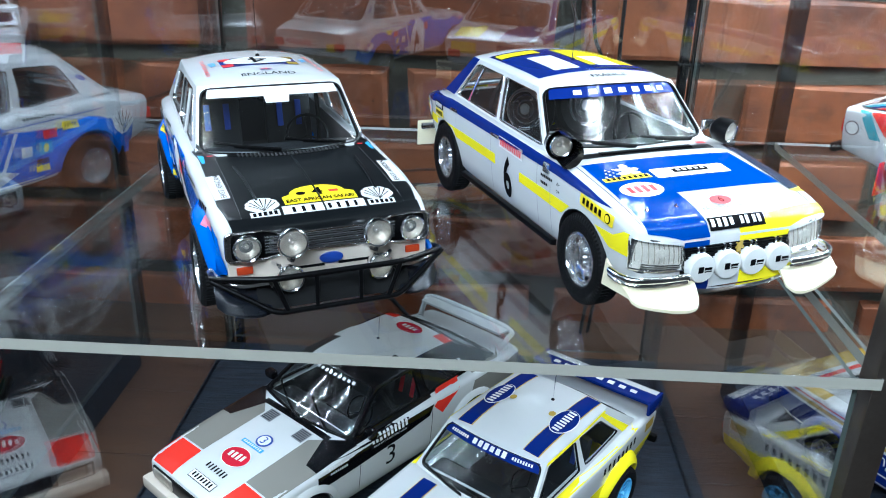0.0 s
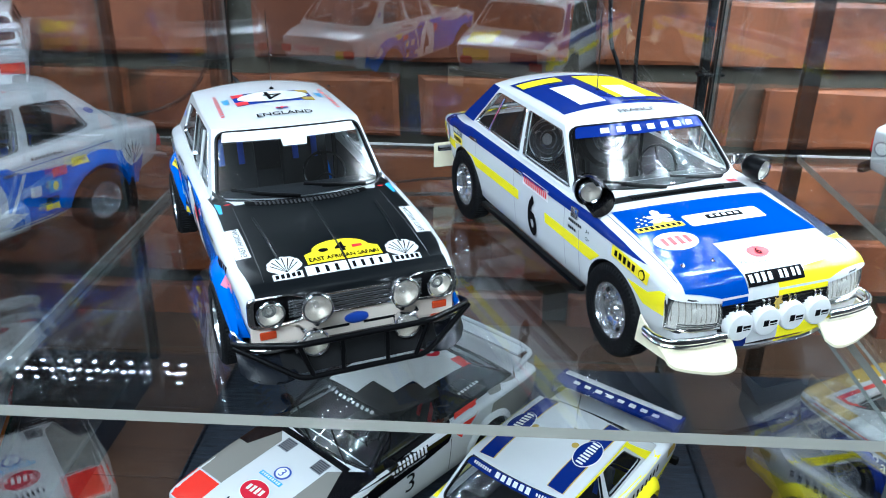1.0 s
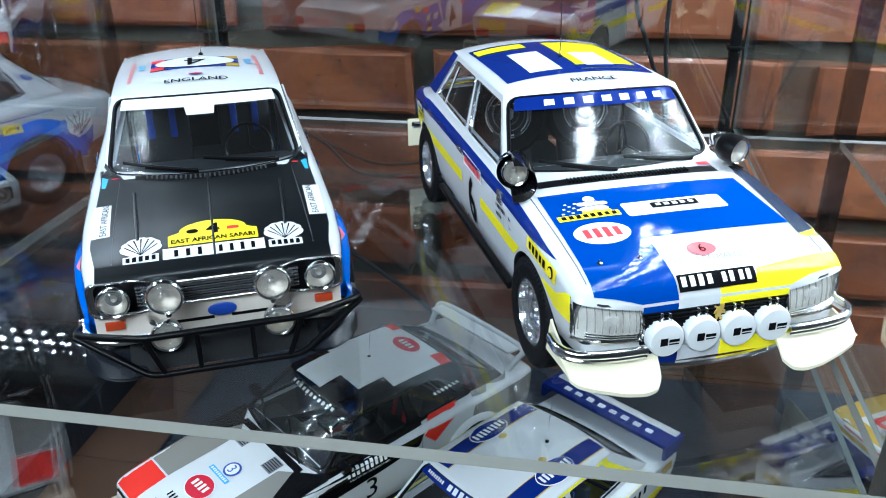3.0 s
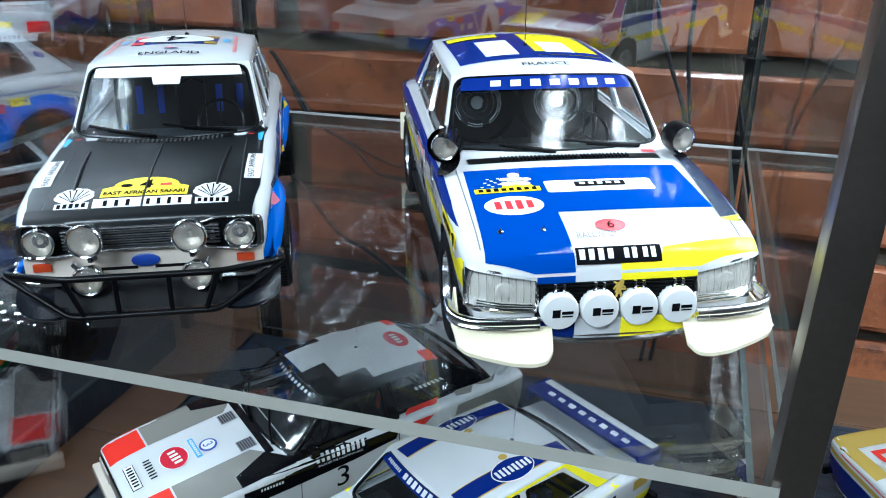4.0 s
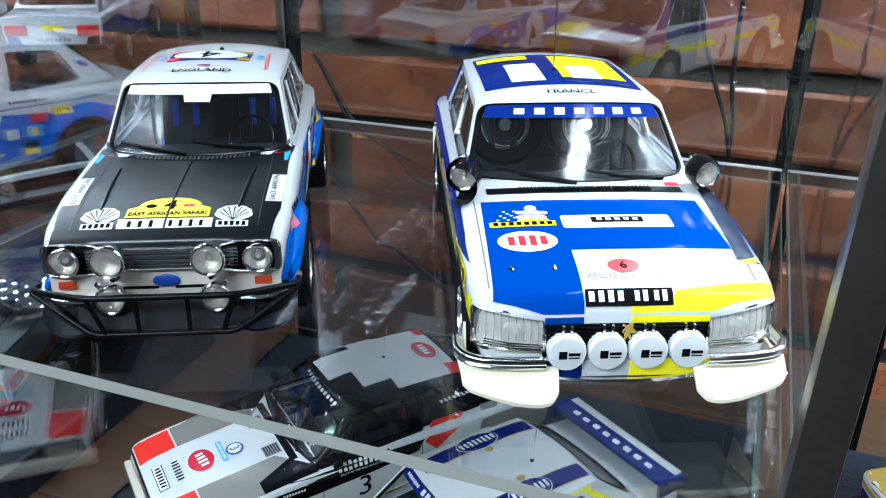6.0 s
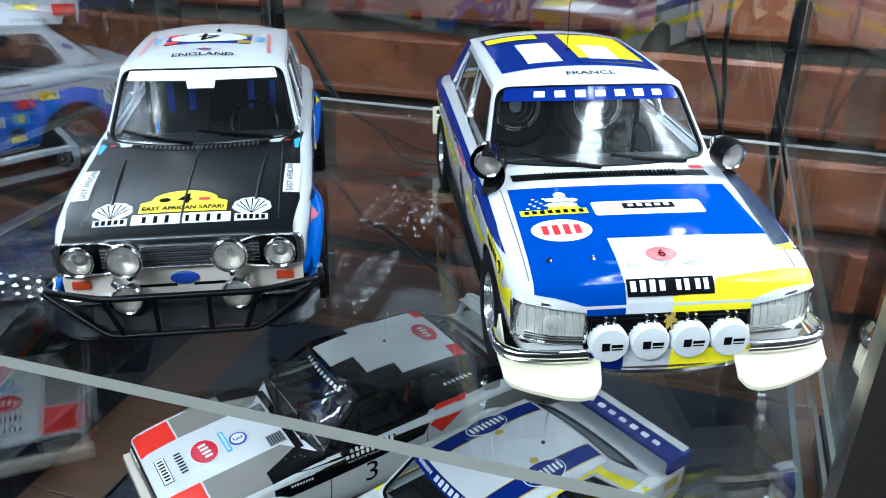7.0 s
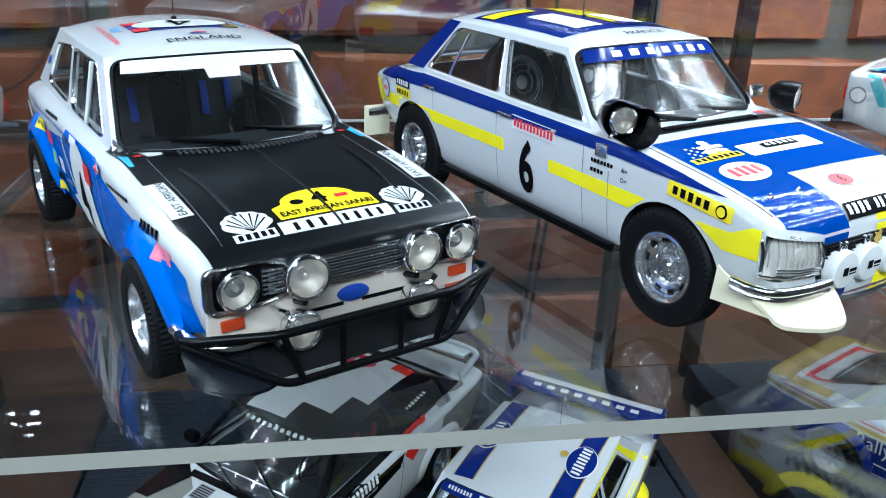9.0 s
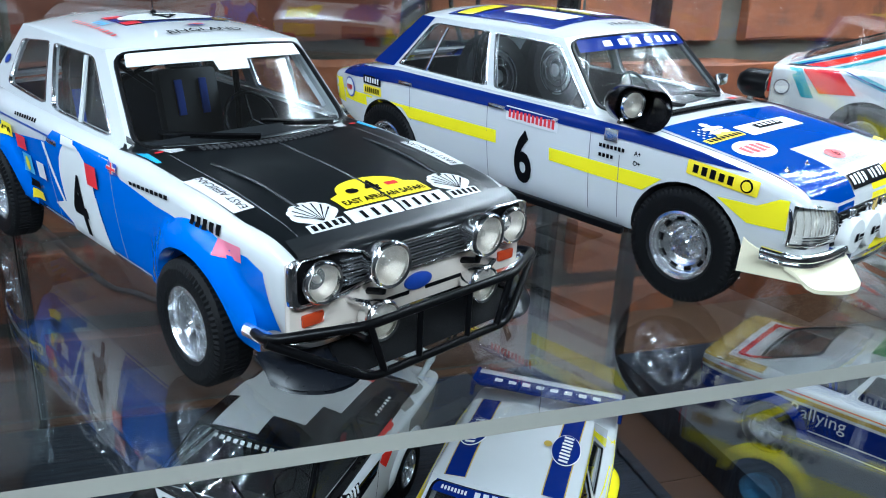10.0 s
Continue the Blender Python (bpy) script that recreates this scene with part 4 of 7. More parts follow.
# the room behind the camera
for nm, b, m in (("room_floor", (-34, 34, -48, 15, -22.5, -22), CARPET), ("room_ceiling", (-34, 34, -48, 15, 30, 30.5), PLASTER), ("wall_south", (-34, 34, -48.5, -48, -22, 30), PLASTER), ("wall_west", (-34.5, -34, -48, 15, -22, 30), PLASTER), ("wall_east", (34, 34.5, -48, 15, -22, 30), PLASTER)):
    tagged(build(nm, *box(*b), m, smooth=0), "plain dark grey surface of the room round the case", "room", kind="structure")
tagged(build("wall_north_far", *join(box(-34, -17, 13.2, 14.5, -22, 30), box(14, 34, 13.2, 14.5, -22, 30), box(-17, 14, 13.2, 14.5, 7, 30), box(-17, 14, 13.2, 14.5, -22, -6)), PLASTER, smooth=0), "plain wall round the brickwork", "wall", kind="structure")
# four glowing boxes added out of view to light the room
for x in (-14, 10):
    for y in (-34, -12):
        p = thing("added_room_lamp", x, y, 29.6, 0, "long white lamp added unseen at the room's ceiling", "ceiling lamp", "ceiling lamps")
        build("housing", *box(-5, 5, -1.2, 1.2, 0.0, 0.4, 0.05), PLASTER, p)
        build("diffuser", *box(-4.8, 4.8, -1.0, 1.0, -0.15, 0.0, 0.03), ADDED_LAMP_GLOW, p)

# ---- the white, blue and black saloon on the shelf ----
ESCORT = dict(y0=-0.60, y1=3.38, wb=2.48, r=0.305, rim_r=0.175, tw=0.20, track=0.86, arch_r=0.345, rs=0.075, tuck=0.06, soft=0.045,
              w=[(-0.60, 0.725), (-0.4, 0.76), (0, 0.78), (1.2, 0.785), (2.4, 0.79), (3.0, 0.76), (3.38, 0.67)],
              wt=[(-0.60, 0.675), (0, 0.70), (1.2, 0.715), (2.4, 0.70), (3.38, 0.59)],
              zt=[(-0.60, 0.775), (-0.56, 0.806), (-0.5, 0.835), (-0.4, 0.856), (0, 0.902), (0.6, 0.932), (2.6, 0.95), (3.0, 0.935), (3.38, 0.85)],
              zs=[(-0.60, 0.758), (-0.5, 0.815), (-0.4, 0.838), (0, 0.888), (0.6, 0.92), (2.6, 0.94), (3.0, 0.915), (3.38, 0.835)],
              bot=[(-0.60, 0.40), (-0.3, 0.32), (0.4, 0.27), (2.0, 0.27), (2.8, 0.33), (3.38, 0.45)],
              zb=0.925, zr=0.945, ze=1.365, yfb=0.79, yft=1.19, yrb=2.90, yrt=2.42, cf=0.20, cr=0.12, hbf=0.70, hbr=0.675, htf=0.60, htr=0.58, belly=0.015, arch=0.035, crown=0.058, pillar=0.055, header=0.055, helm=0.33, scuttle=0.012, lean=0.08, side_r=0.06,
              side=[(0, 0.485, [(0.085, 0.06), (0.455, 0.07), (0.455, 0.90), (0.105, 0.89)]), (0.485, 1, [(0.515, 0.08), (0.845, 0.12), (0.885, 0.80), (0.515, 0.90)])])

esc, sk, cab = car("model_rally_saloon", (-1.034, 5.717), 25.5, 0.0, ESCORT, "white and blue rally saloon model, black bonnet, bull bar, number 4", WHITE, seats=BELT_BLUE, glass=VEIL_GLASS)


def escort_livery():
    for k in (-1, 1):
        for y in (0.0, 2.48):
            arch_flare(esc, sk, k, y, 0.315, 0.335, 0.765, 0.085, 0.15, BLUE)
    for side in ("left", "right"):
        k = -1 if side == "left" else 1
        sk.lay([[(3.10, 0.36), (3.10, 0.70), (2.40, 0.722), (1.68, 0.80), (1.57, 0.885), (0.86, 0.885), (0.72, 0.805), (0.36, 0.765), (-0.40, 0.738), (-0.49, 0.695), (-0.52, 0.42), (0.5, 0.30), (1.95, 0.30), (2.7, 0.36)]], side, BLUE, "blue_flank", 1, 0.06)
        sk.lay([[(1.70, 0.79), (1.74, 0.79), (1.50, 0.31), (1.46, 0.31)]], side, WHITE_PRINT, "white_line", 2, 0.06)
        sk.lay([[(1.72, 0.42), (1.44, 0.30), (1.03, 0.30), (1.06, 0.62)]], side, WHITE_PRINT, "white_wedge", 2, 0.06)
        sk.lay([[(1.52, 0.30), (1.52, 0.62)] + [(1.29 + 0.23 * math.cos(math.pi * i / 12), 0.62 + 0.25 * math.sin(math.pi * i / 12)) for i in range(1, 12)] + [(1.06, 0.62), (1.00, 0.30)]], side, WHITE_PRINT, "number_roundel", 3, 0.06)
        sk.upright(letters("4", 0, 0, 0.36, wide=0.75, bold=0.02), side, (1.31, 0.52), INK, "race_number", 4)
        sk.lay([[(2.7, 0.83), (2.7, 0.842), (1.62, 0.845), (1.62, 0.833)]], side, BLUE_PRINT, "pin_stripe", 1, 0.1)
        sk.upright(bars(0, 0, 0.34, 0.022, 9, 2, 0.7), side, (1.98, 0.885), INK, "driver_script", 1)
        sk.upright(bars(0, 0, 0.40, 0.020, 9, 3, 0.75), side, (0.42, 0.825), INK, "driver_script", 2)
        sk.upright(bars(0, 0, 0.24, 0.050, 5, 0, 0.66), side, (-0.10, 0.80), INK, "sponsor_letters", 2)
        sk.upright([rect(0, 0, 0.16, 0.07)], side, (-0.28, 0.735), PINK_PRINT, "pink_sticker", 2, 0.06)
        for y, z, w, h, m in ((2.28, 0.76, 0.17, 0.08, YELLOW_PRINT), (2.06, 0.72, 0.15, 0.085, RED_PRINT), (2.00, 0.60, 0.14, 0.12, LIGHT_BLUE_PRINT), (1.80, 0.60, 0.11, 0.10, WHITE_PRINT), (1.96, 0.48, 0.13, 0.05, INK), (1.95, 0.41, 0.13, 0.06, YELLOW_PRINT), (1.05, 0.745, 0.13, 0.12, RED_PRINT), (1.34, 0.865, 0.16, 0.045, WHITE_PRINT)):
            sk.upright([rect(0, 0, w, h)], side, (y, z), m, "sponsor_sticker", 5, 0.06)
        sk.upright(bars(0, 0, 0.13, 0.035, 5), side, (2.28, 0.76), INK, "sticker_print", 6)
        sk.upright([oval(0, 0, 0.06, 0.09)], side, (2.0, 0.60), YELLOW_PRINT, "sticker_print", 6)
        sk.upright([rect(0, 0, 0.10, 0.055)], side, (0.79, 0.845), BLUE_PRINT, "flag_sticker", 3)
        sk.upright([rect(0, 0, 0.10, 0.022), rect(0, 0, 0.028, 0.055)], side, (0.79, 0.845), WHITE_PRINT, "flag_cross", 4)
        sk.upright([rect(0, 0, 0.10, 0.012), rect(0, 0, 0.014, 0.055)], side, (0.79, 0.845), RED_PRINT, "flag_cross", 5)
        sk.upright([shell_sign(0, 0, 0.30)], side, (2.94, 0.64), WHITE_PRINT, "scallop_sign", 3, 0.06)
        sk.upright(shell_ribs(0, 0, 0.30), side, (2.94, 0.64), INK, "scallop_ribs", 4, 0.06)
        fl = cab.flank(k)
        sk.on(fl, [oval(0.945, 0.45, 0.05, 0.16)], BLUE_PRINT, "oval_badge", 0.006)
        build("door_handle", *box(k * 0.775 - 0.02, k * 0.775 + 0.02, 1.52, 1.66, 0.80, 0.83, 0.008), CHROME, esc)
        post_way = [Vector(fl(0.255 - 0.10 * i / 8, 0.08 + i * 0.10)) + Vector((k * 0.008, 0, 0)) for i in range(9)]
        build("vent_window_bar", *tube(post_way, 0.014, 6), WHITE, esc)
        for y in (0.80, 1.66):
            sk.lay([rect(y, 0.59, 0.006, 0.5)], side, GREY_PRINT, "door_gap", 5, 0.08)
    # bonnet
    sk.lay([[(-0.655, -0.598), (0.655, -0.598), (0.705, -0.3), (0.705, 0.0), (0.70, 0.62), (-0.70, 0.62), (-0.705, 0.0), (-0.705, -0.3)]], "top", BONNET_BLACK, "bonnet", 1, 0.06, "satin black bonnet")
    sk.lay([[(-0.61, 0.74), (0.61, 0.74), (0.61, 0.775), (-0.61, 0.775)]], "front", BONNET_BLACK, "bonnet_lip", 1, 0.06)
    for x in (-1, 1):
        way = []
        for i in range(13):
            u = i / 12
            px, py = x * lerp(0.475, 0.435, u), lerp(0.36, -0.30, u)
            hz = sk.tree.ray_cast(Vector((px, py, 3)), Vector((0, 0, -1)))[0].z
            way.append((px, py, hz + 0.002 + 0.012 * math.sin(math.pi * u)))
        build("bonnet_crease", *tube(way, 0.011, 8), BONNET_BLACK, esc)
        # black gap on black; its slight highlight is put into the grey of the line
        seam = [(x * 0.578, 0.58 - 0.09 * i, sk.tree.ray_cast(Vector((x * 0.578, 0.58 - 0.09 * i, 3)), Vector((0, 0, -1)))[0].z + 0.002) for i in range(13)]
        build("bonnet_gap", *tube(seam, 0.0035, 5), SLAT_GREY, esc)
        sk.lay([rect(x * 0.655, 0.0, 0.105, 0.42, -x * 1.5)], "top", WHITE_PRINT, "rally_plate", 2, 0.06)
        sk.lay(letters("EAST AFRICAN", x * 0.640, 0.0, 0.040, 90, 1.05), "top", INK, "plate_print", 3, 0.1)
        sk.lay([shell_sign(x * 0.415, -0.385, 0.225)], "top", WHITE_PRINT, "scallop_sign", 2, 0.06)
        sk.lay(shell_ribs(x * 0.415, -0.385, 0.225), "top", INK, "scallop_ribs", 3, 0.06)
        sk.lay([rect(x * 0.415, -0.492, 0.20, 0.060)], "top", WHITE_PRINT, "sign_band", 2, 0.06)
        sk.lay(bars(x * 0.415, -0.492, 0.18, 0.040, 5), "top", INK, "sign_letters", 3, 0.06)
        sk.lay([[(x * 0.55, 0.60), (x * 0.70, 0.60), (x * 0.725, 0.84), (x * 0.68, 0.84), (x * 0.58, 0.70)]], "top", BONNET_BLACK, "cowl_corner", 1, 0.05)
        sk.lay([[(x * 0.70, 0.70), (x * 0.655, 0.66), (x * 0.665, 0.50), (x * 0.69, 0.50)]], "top", LIGHT_BLUE_PRINT, "blue_flash", 2, 0.06)
        sk.lay([oval(x * 0.61, 0.64, 0.05, 0.025)], "top", RED_PRINT, "red_tab", 3, 0.06)
    way = [(0, lerp(0.56, -0.56, i / 14), sk.tree.ray_cast(Vector((0, lerp(0.56, -0.56, i / 14), 3)), Vector((0, 0, -1)))[0].z + 0.003) for i in range(15)]
    build("bonnet_ridge", *tube(way, 0.009, 8), BONNET_BLACK, esc)
    sk.lay([rect(0, -0.488, 0.585, 0.105)], "top", WHITE_PRINT, "number_plate", 2, 0.06)
    for q in bars(-0.15, -0.488, 0.20, 0.062, 3, fill=0.34) + bars(0.13, -0.488, 0.25, 0.062, 4, fill=0.34):
        sk.lay([q], "top", INK, "plate_bar", 3, 0.06)
    arc = [(-0.262, -0.42), (0.262, -0.42), (0.262, -0.305)] + [(0.20 * math.cos(math.pi * i / 12), -0.275 + 0.115 * math.sin(math.pi * i / 12)) for i in range(13)] + [(-0.262, -0.305)]
    sk.lay([arc], "top", YELLOW_PRINT, "rally_sign", 2, 0.06, "yellow rally sign")
    sk.lay(letters("EAST AFRICAN SAFARI", 0, -0.378, 0.046, 0, 0.80, bold=0.025), "top", INK, "sign_print", 3, 0.1)
    sk.lay(letters("4", 0, -0.265, 0.12, bold=0.02), "top", INK, "sign_number", 3, 0.1)
    sk.lay([oval(-0.12, -0.28, 0.07, 0.05)], "top", INK, "sign_crest", 3)
    sk.lay([rect(0.12, -0.28, 0.07, 0.035)], "top", RED_PRINT, "sign_flag", 3)
    sk.lay(bars(0, -0.566, 0.66, 0.026, 4, fill=0.16), "top", WHITE_PRINT, "bonnet_letters", 4, 0.1)
    way = [(-0.48 + i * 0.08, 0.785 - 0.20 * (1 - ((-0.48 + i * 0.08) / 0.70) ** 2)) for i in range(13)]
    sk.lay([[(x, y - 0.02) for x, y in way] + [(x, y - 0.10) for x, y in way[::-1]]], "top", TRIM, "cowl_vent", 2, 0.06)
    for i in range(26):
        x = -0.40 + i * 0.032
        y = 0.785 - 0.20 * (1 - (x / 0.70) ** 2) - 0.06
        z = sk.tree.ray_cast(Vector((x, y, 3)), Vector((0, 0, -1)))[0].z
        build("vent_rib", *box(x - 0.006, x + 0.006, y - 0.03, y + 0.03, z, z + 0.016, 0.002), SLAT_GREY, esc)
    # roof and windscreen strip
    sk.lay(letters("ENGLAND", 0, 1.215, 0.062, 0, 1.15, bold=0.012), "top", INK, "country_name", 3, 0.03)
    sk.lay([rect(0, 1.325, 0.10, 0.035)], "top", BLUE_PRINT, "flag", 3)
    sk.lay([rect(0, 1.325, 0.10, 0.010), rect(0, 1.325, 0.018, 0.035)], "top", RED_PRINT, "flag_cross", 4)
    sk.lay([rect(0, 1.68, 0.66, 0.34)], "top", DARK_BLUE, "roof_panel", 1, 0.08)
    sk.lay([rect(-0.28, 1.56, 0.10, 0.10), rect(-0.28, 1.80, 0.10, 0.09)], "top", RED_PRINT, "roof_panel_corner", 2, 0.08)
    sk.lay([rect(0.28, 1.56, 0.10, 0.10), rect(0.28, 1.80, 0.10, 0.09)], "top", GOLD, "roof_panel_corner", 2, 0.08)
    sk.lay([oval(0, 1.68, 0.60, 0.31)], "top", WHITE_PRINT, "roof_roundel", 3, 0.08)
    sk.lay(letters("4", 0, 1.68, 0.24, 180), "top", INK, "roof_number", 4, 0.1)
    for x in (-1, 1):
        sk.lay(bars(x * 0.47, 1.62, 0.62, 0.035, 11, 90 + x * 2, 0.4), "top", RED_PRINT, "red_letters", 3, 0.05)
        sk.lay(bars(x * 0.40, 1.68, 0.15, 0.06, 3, 90), "top", LIGHT_BLUE_PRINT, "blue_letters", 3, 0.06)
    sk.on(cab.screen, [[(-0.88, 0.80), (-0.17, 0.80), (-0.15, 0.70), (0.15, 0.70), (0.17, 0.80), (0.88, 0.80), (0.87, 0.935), (-0.87, 0.935)]], WHITE_PRINT, "sun_strip", 0.004)
    # tail
    sk.lay([rect(0, 0.62, 1.1, 0.22)], "rear", WHITE_PRINT, "tail_panel", 1, 0.1)
    sk.lay(bars(-0.2, 0.66, 0.5, 0.09, 6), "rear", PINK_PRINT, "tail_letters", 2, 0.1)
    sk.lay([rect(0.42, 0.62, 0.16, 0.12)], "rear", YELLOW_PRINT, "tail_sticker", 2, 0.1)
    for x in (-1, 1):
        build("tail_lamp", *box(x * 0.58 - 0.09, x * 0.58 + 0.09, 3.35, 3.405, 0.58, 0.70, 0.02), RED_LENS, esc)
    build("rear_bumper", *box(-0.74, 0.74, 3.39, 3.46, 0.44, 0.51, 0.025), CHROME, esc)
    aerial(esc, sk, 0.05, 1.95)
    for k in (-1, 1):
        build("rear_mud_flap", *box(k * 0.72 - 0.11, k * 0.72 + 0.11, 2.84, 2.855, 0.10, 0.42, 0.006), TRIM, esc)


escort_livery()


def escort_front():
    f = -0.60
    face = build("front_panel", *box(-0.71, 0.71, f - 0.022, f + 0.02, 0.40, 0.755, 0.018), CREAM_PAINT, esc, "off-white front panel")
    # the frame of the grille, wide round each headlamp and narrow between
    def bone(k, y):
        c, a, m = 0.672, 0.106 * k, 0.070 * k
        o = [(-0.725 * k, c + a), (-0.45, c + a), (-0.33, c - 0.006 + m), (0.33, c - 0.006 + m), (0.45, c + a), (0.725 * k, c + a), (0.725 * k, c - a), (0.45, c - a), (0.33, c - 0.006 - m), (-0.33, c - 0.006 - m), (-0.45, c - a), (-0.725 * k, c - a)]
        return [(x, y, z) for x, z in rounded(o, 0.05, 3)]
    a, b, c = bone(1.0, f - 0.024), bone(1.0, f - 0.040), bone(0.94, f - 0.040)
    n = len(a)
    build("grille_frame", a + b + c, [(k * n + i, k * n + (i + 1) % n, (k + 1) * n + (i + 1) % n, (k + 1) * n + i) for k in range(2) for i in range(n)], CHROME, esc)
    rim = bone(0.985, f - 0.042)
    build("grille_trim", *tube(rim + rim[:1], 0.0075, 6), CHROME, esc)
    # the bonnet's front edge turns down over the panel
    def nose(u, v):
        x = lerp(-0.665, 0.665, u)
        low = lerp(0.738, 0.780, min(max((abs(x) - 0.32) / 0.13, 0), 1)) - 0.004
        y, z = ((-0.535, 0.830), (-0.585, 0.808), (-0.615, 0.794), (-0.632, 0.774), (-0.634, 0.0))[v_step(v)]
        return (x, y, max(z, low) if v < 0.99 else low)
    v_step = lambda v: int(round(v * 4))
    build("bonnet_nose", *grid(nose, 40, 4), BONNET_BLACK, esc, "black turned-down bonnet edge")
    d = bone(0.95, f - 0.028)
    build("grille_back", d, [tuple(range(n))], TRIM, esc, smooth=0)
    for i in range(8):
        z = 0.608 + i * 0.0158
        build("grille_slat", *box(-0.43, 0.43, f - 0.048, f - 0.030, z, z + 0.0065, 0.002), ALLOY if i % 2 else SLAT_GREY, esc)
    for x in (-1, 1):
        for i in range(6):
            z = 0.612 + i * 0.022
            build("grille_slat", *box(x * 0.43 - 0.03, x * 0.43 + 0.03, f - 0.05, f - 0.03, z, z + 0.008, 0.002), ALLOY, esc)
        lamp(esc, "headlamp", x * 0.582, f - 0.060, 0.674, 0.092, CHROME, 0, 0.05)
        lamp(esc, "spot_lamp", x * 0.297, f - 0.150, 0.712, 0.103, CHROME, x * 2, 0.12)
        lamp(esc, "fog_lamp", x * 0.318, f - 0.125, 0.447, 0.094, CHROME, 0, 0.10)
        build("lamp_bracket", *tube([(x * 0.295, f - 0.02, 0.54), (x * 0.295, f - 0.12, 0.57), (x * 0.30, f - 0.13, 0.62)], 0.018, 6), TRIM, esc)
        build("lamp_bracket", *tube([(x * 0.41, f - 0.02, 0.53), (x * 0.39, f - 0.14, 0.55), (x * 0.36, f - 0.12, 0.50)], 0.015, 6), CHROME, esc)
        build("indicator", *box(x * 0.60 - 0.055, x * 0.60 + 0.055, f - 0.04, f - 0.02, 0.470, 0.525, 0.01), AMBER, esc, "orange indicator lens")
        build("bumper_end", *tube(bend([(x * 0.42, f - 0.07, 0.42), (x * 0.62, f - 0.07, 0.42), (x * 0.76, f + 0.0, 0.43), (x * 0.80, f + 0.16, 0.44)]), 0.032, 8), CHROME, esc)
        # glossy guard below the corners
        def guard(u, v, x=x):
            b = math.sin(math.pi * u) ** 0.5
            drop = v * (0.6 + 0.4 * b)
            return (x * lerp(0.42, 0.80, u), f - 0.02 - 0.20 * drop + 0.12 * u * u, 0.355 - 0.07 * drop - 0.05 * v * v)
        v, ff = grid(guard, 8, 6)
        v2 = [(a0, b0 + 0.006, c0 - 0.02) for a0, b0, c0 in v]
        build("corner_guard", *join((v, ff), (v2, ff)), GUARD_BLACK, esc)
    build("badge", *moved(lathe([(0.085, 0.0), (0.083, -0.010), (0.07, -0.014), (0.0, -0.016)], 28, "y"), Matrix.Translation((0, f - 0.022, 0.512)) @ Matrix.Diagonal((1, 1, 0.48, 1))), BLUE_PRINT, esc, "blue oval badge")
    for x in (-0.17, 0.17):
        build("front_slot", *box(x - 0.12, x + 0.12, f - 0.0245, f - 0.02, 0.455, 0.475, 0.002), TRIM, esc)
    def sump(u, v):
        return (lerp(-0.54, 0.54, u), f - 0.06 - 0.11 * v, 0.40 - 0.15 * v)
    v, ff = grid(sump, 8, 4)
    build("sump_guard", *join((v, ff), ([(a, b + 0.03, c) for a, b, c in v], ff)), RUBBER, esc)
    bar = build("bull_bar", *tube(soft_way([(-0.80, f + 0.10, 0.445), (-0.83, f - 0.03, 0.468), (-0.46, f - 0.215, 0.492), (0.46, f - 0.215, 0.492), (0.83, f - 0.03, 0.468), (0.80, f + 0.10, 0.445)], 0.07), 0.021, 12), TRIM, esc, "black tubular bull bar")
    build("lower_rail", *tube(soft_way([(-0.83, f - 0.03, 0.455), (-0.435, f - 0.215, 0.238), (0.435, f - 0.215, 0.238), (0.83, f - 0.03, 0.455)], 0.06), 0.020, 12), TRIM, bar)
    for x in (-1, 1):
        build("upright", *tube([(x * 0.155, f - 0.215, 0.492), (x * 0.155, f - 0.215, 0.238)], 0.015, 10), TRIM, bar)
        build("upright", *tube([(x * 0.445, f - 0.215, 0.492), (x * 0.355, f - 0.215, 0.238)], 0.017, 10), TRIM, bar)
        build("stay", *tube([(x * 0.44, f - 0.20, 0.42), (x * 0.44, f + 0.05, 0.40)], 0.018, 6), TRIM, bar)
    wiper(esc, -0.80, -0.08, cab, 0.13, 0.03)
    wiper(esc, -0.02, 0.72, cab, 0.17, 0.03)


escort_front()

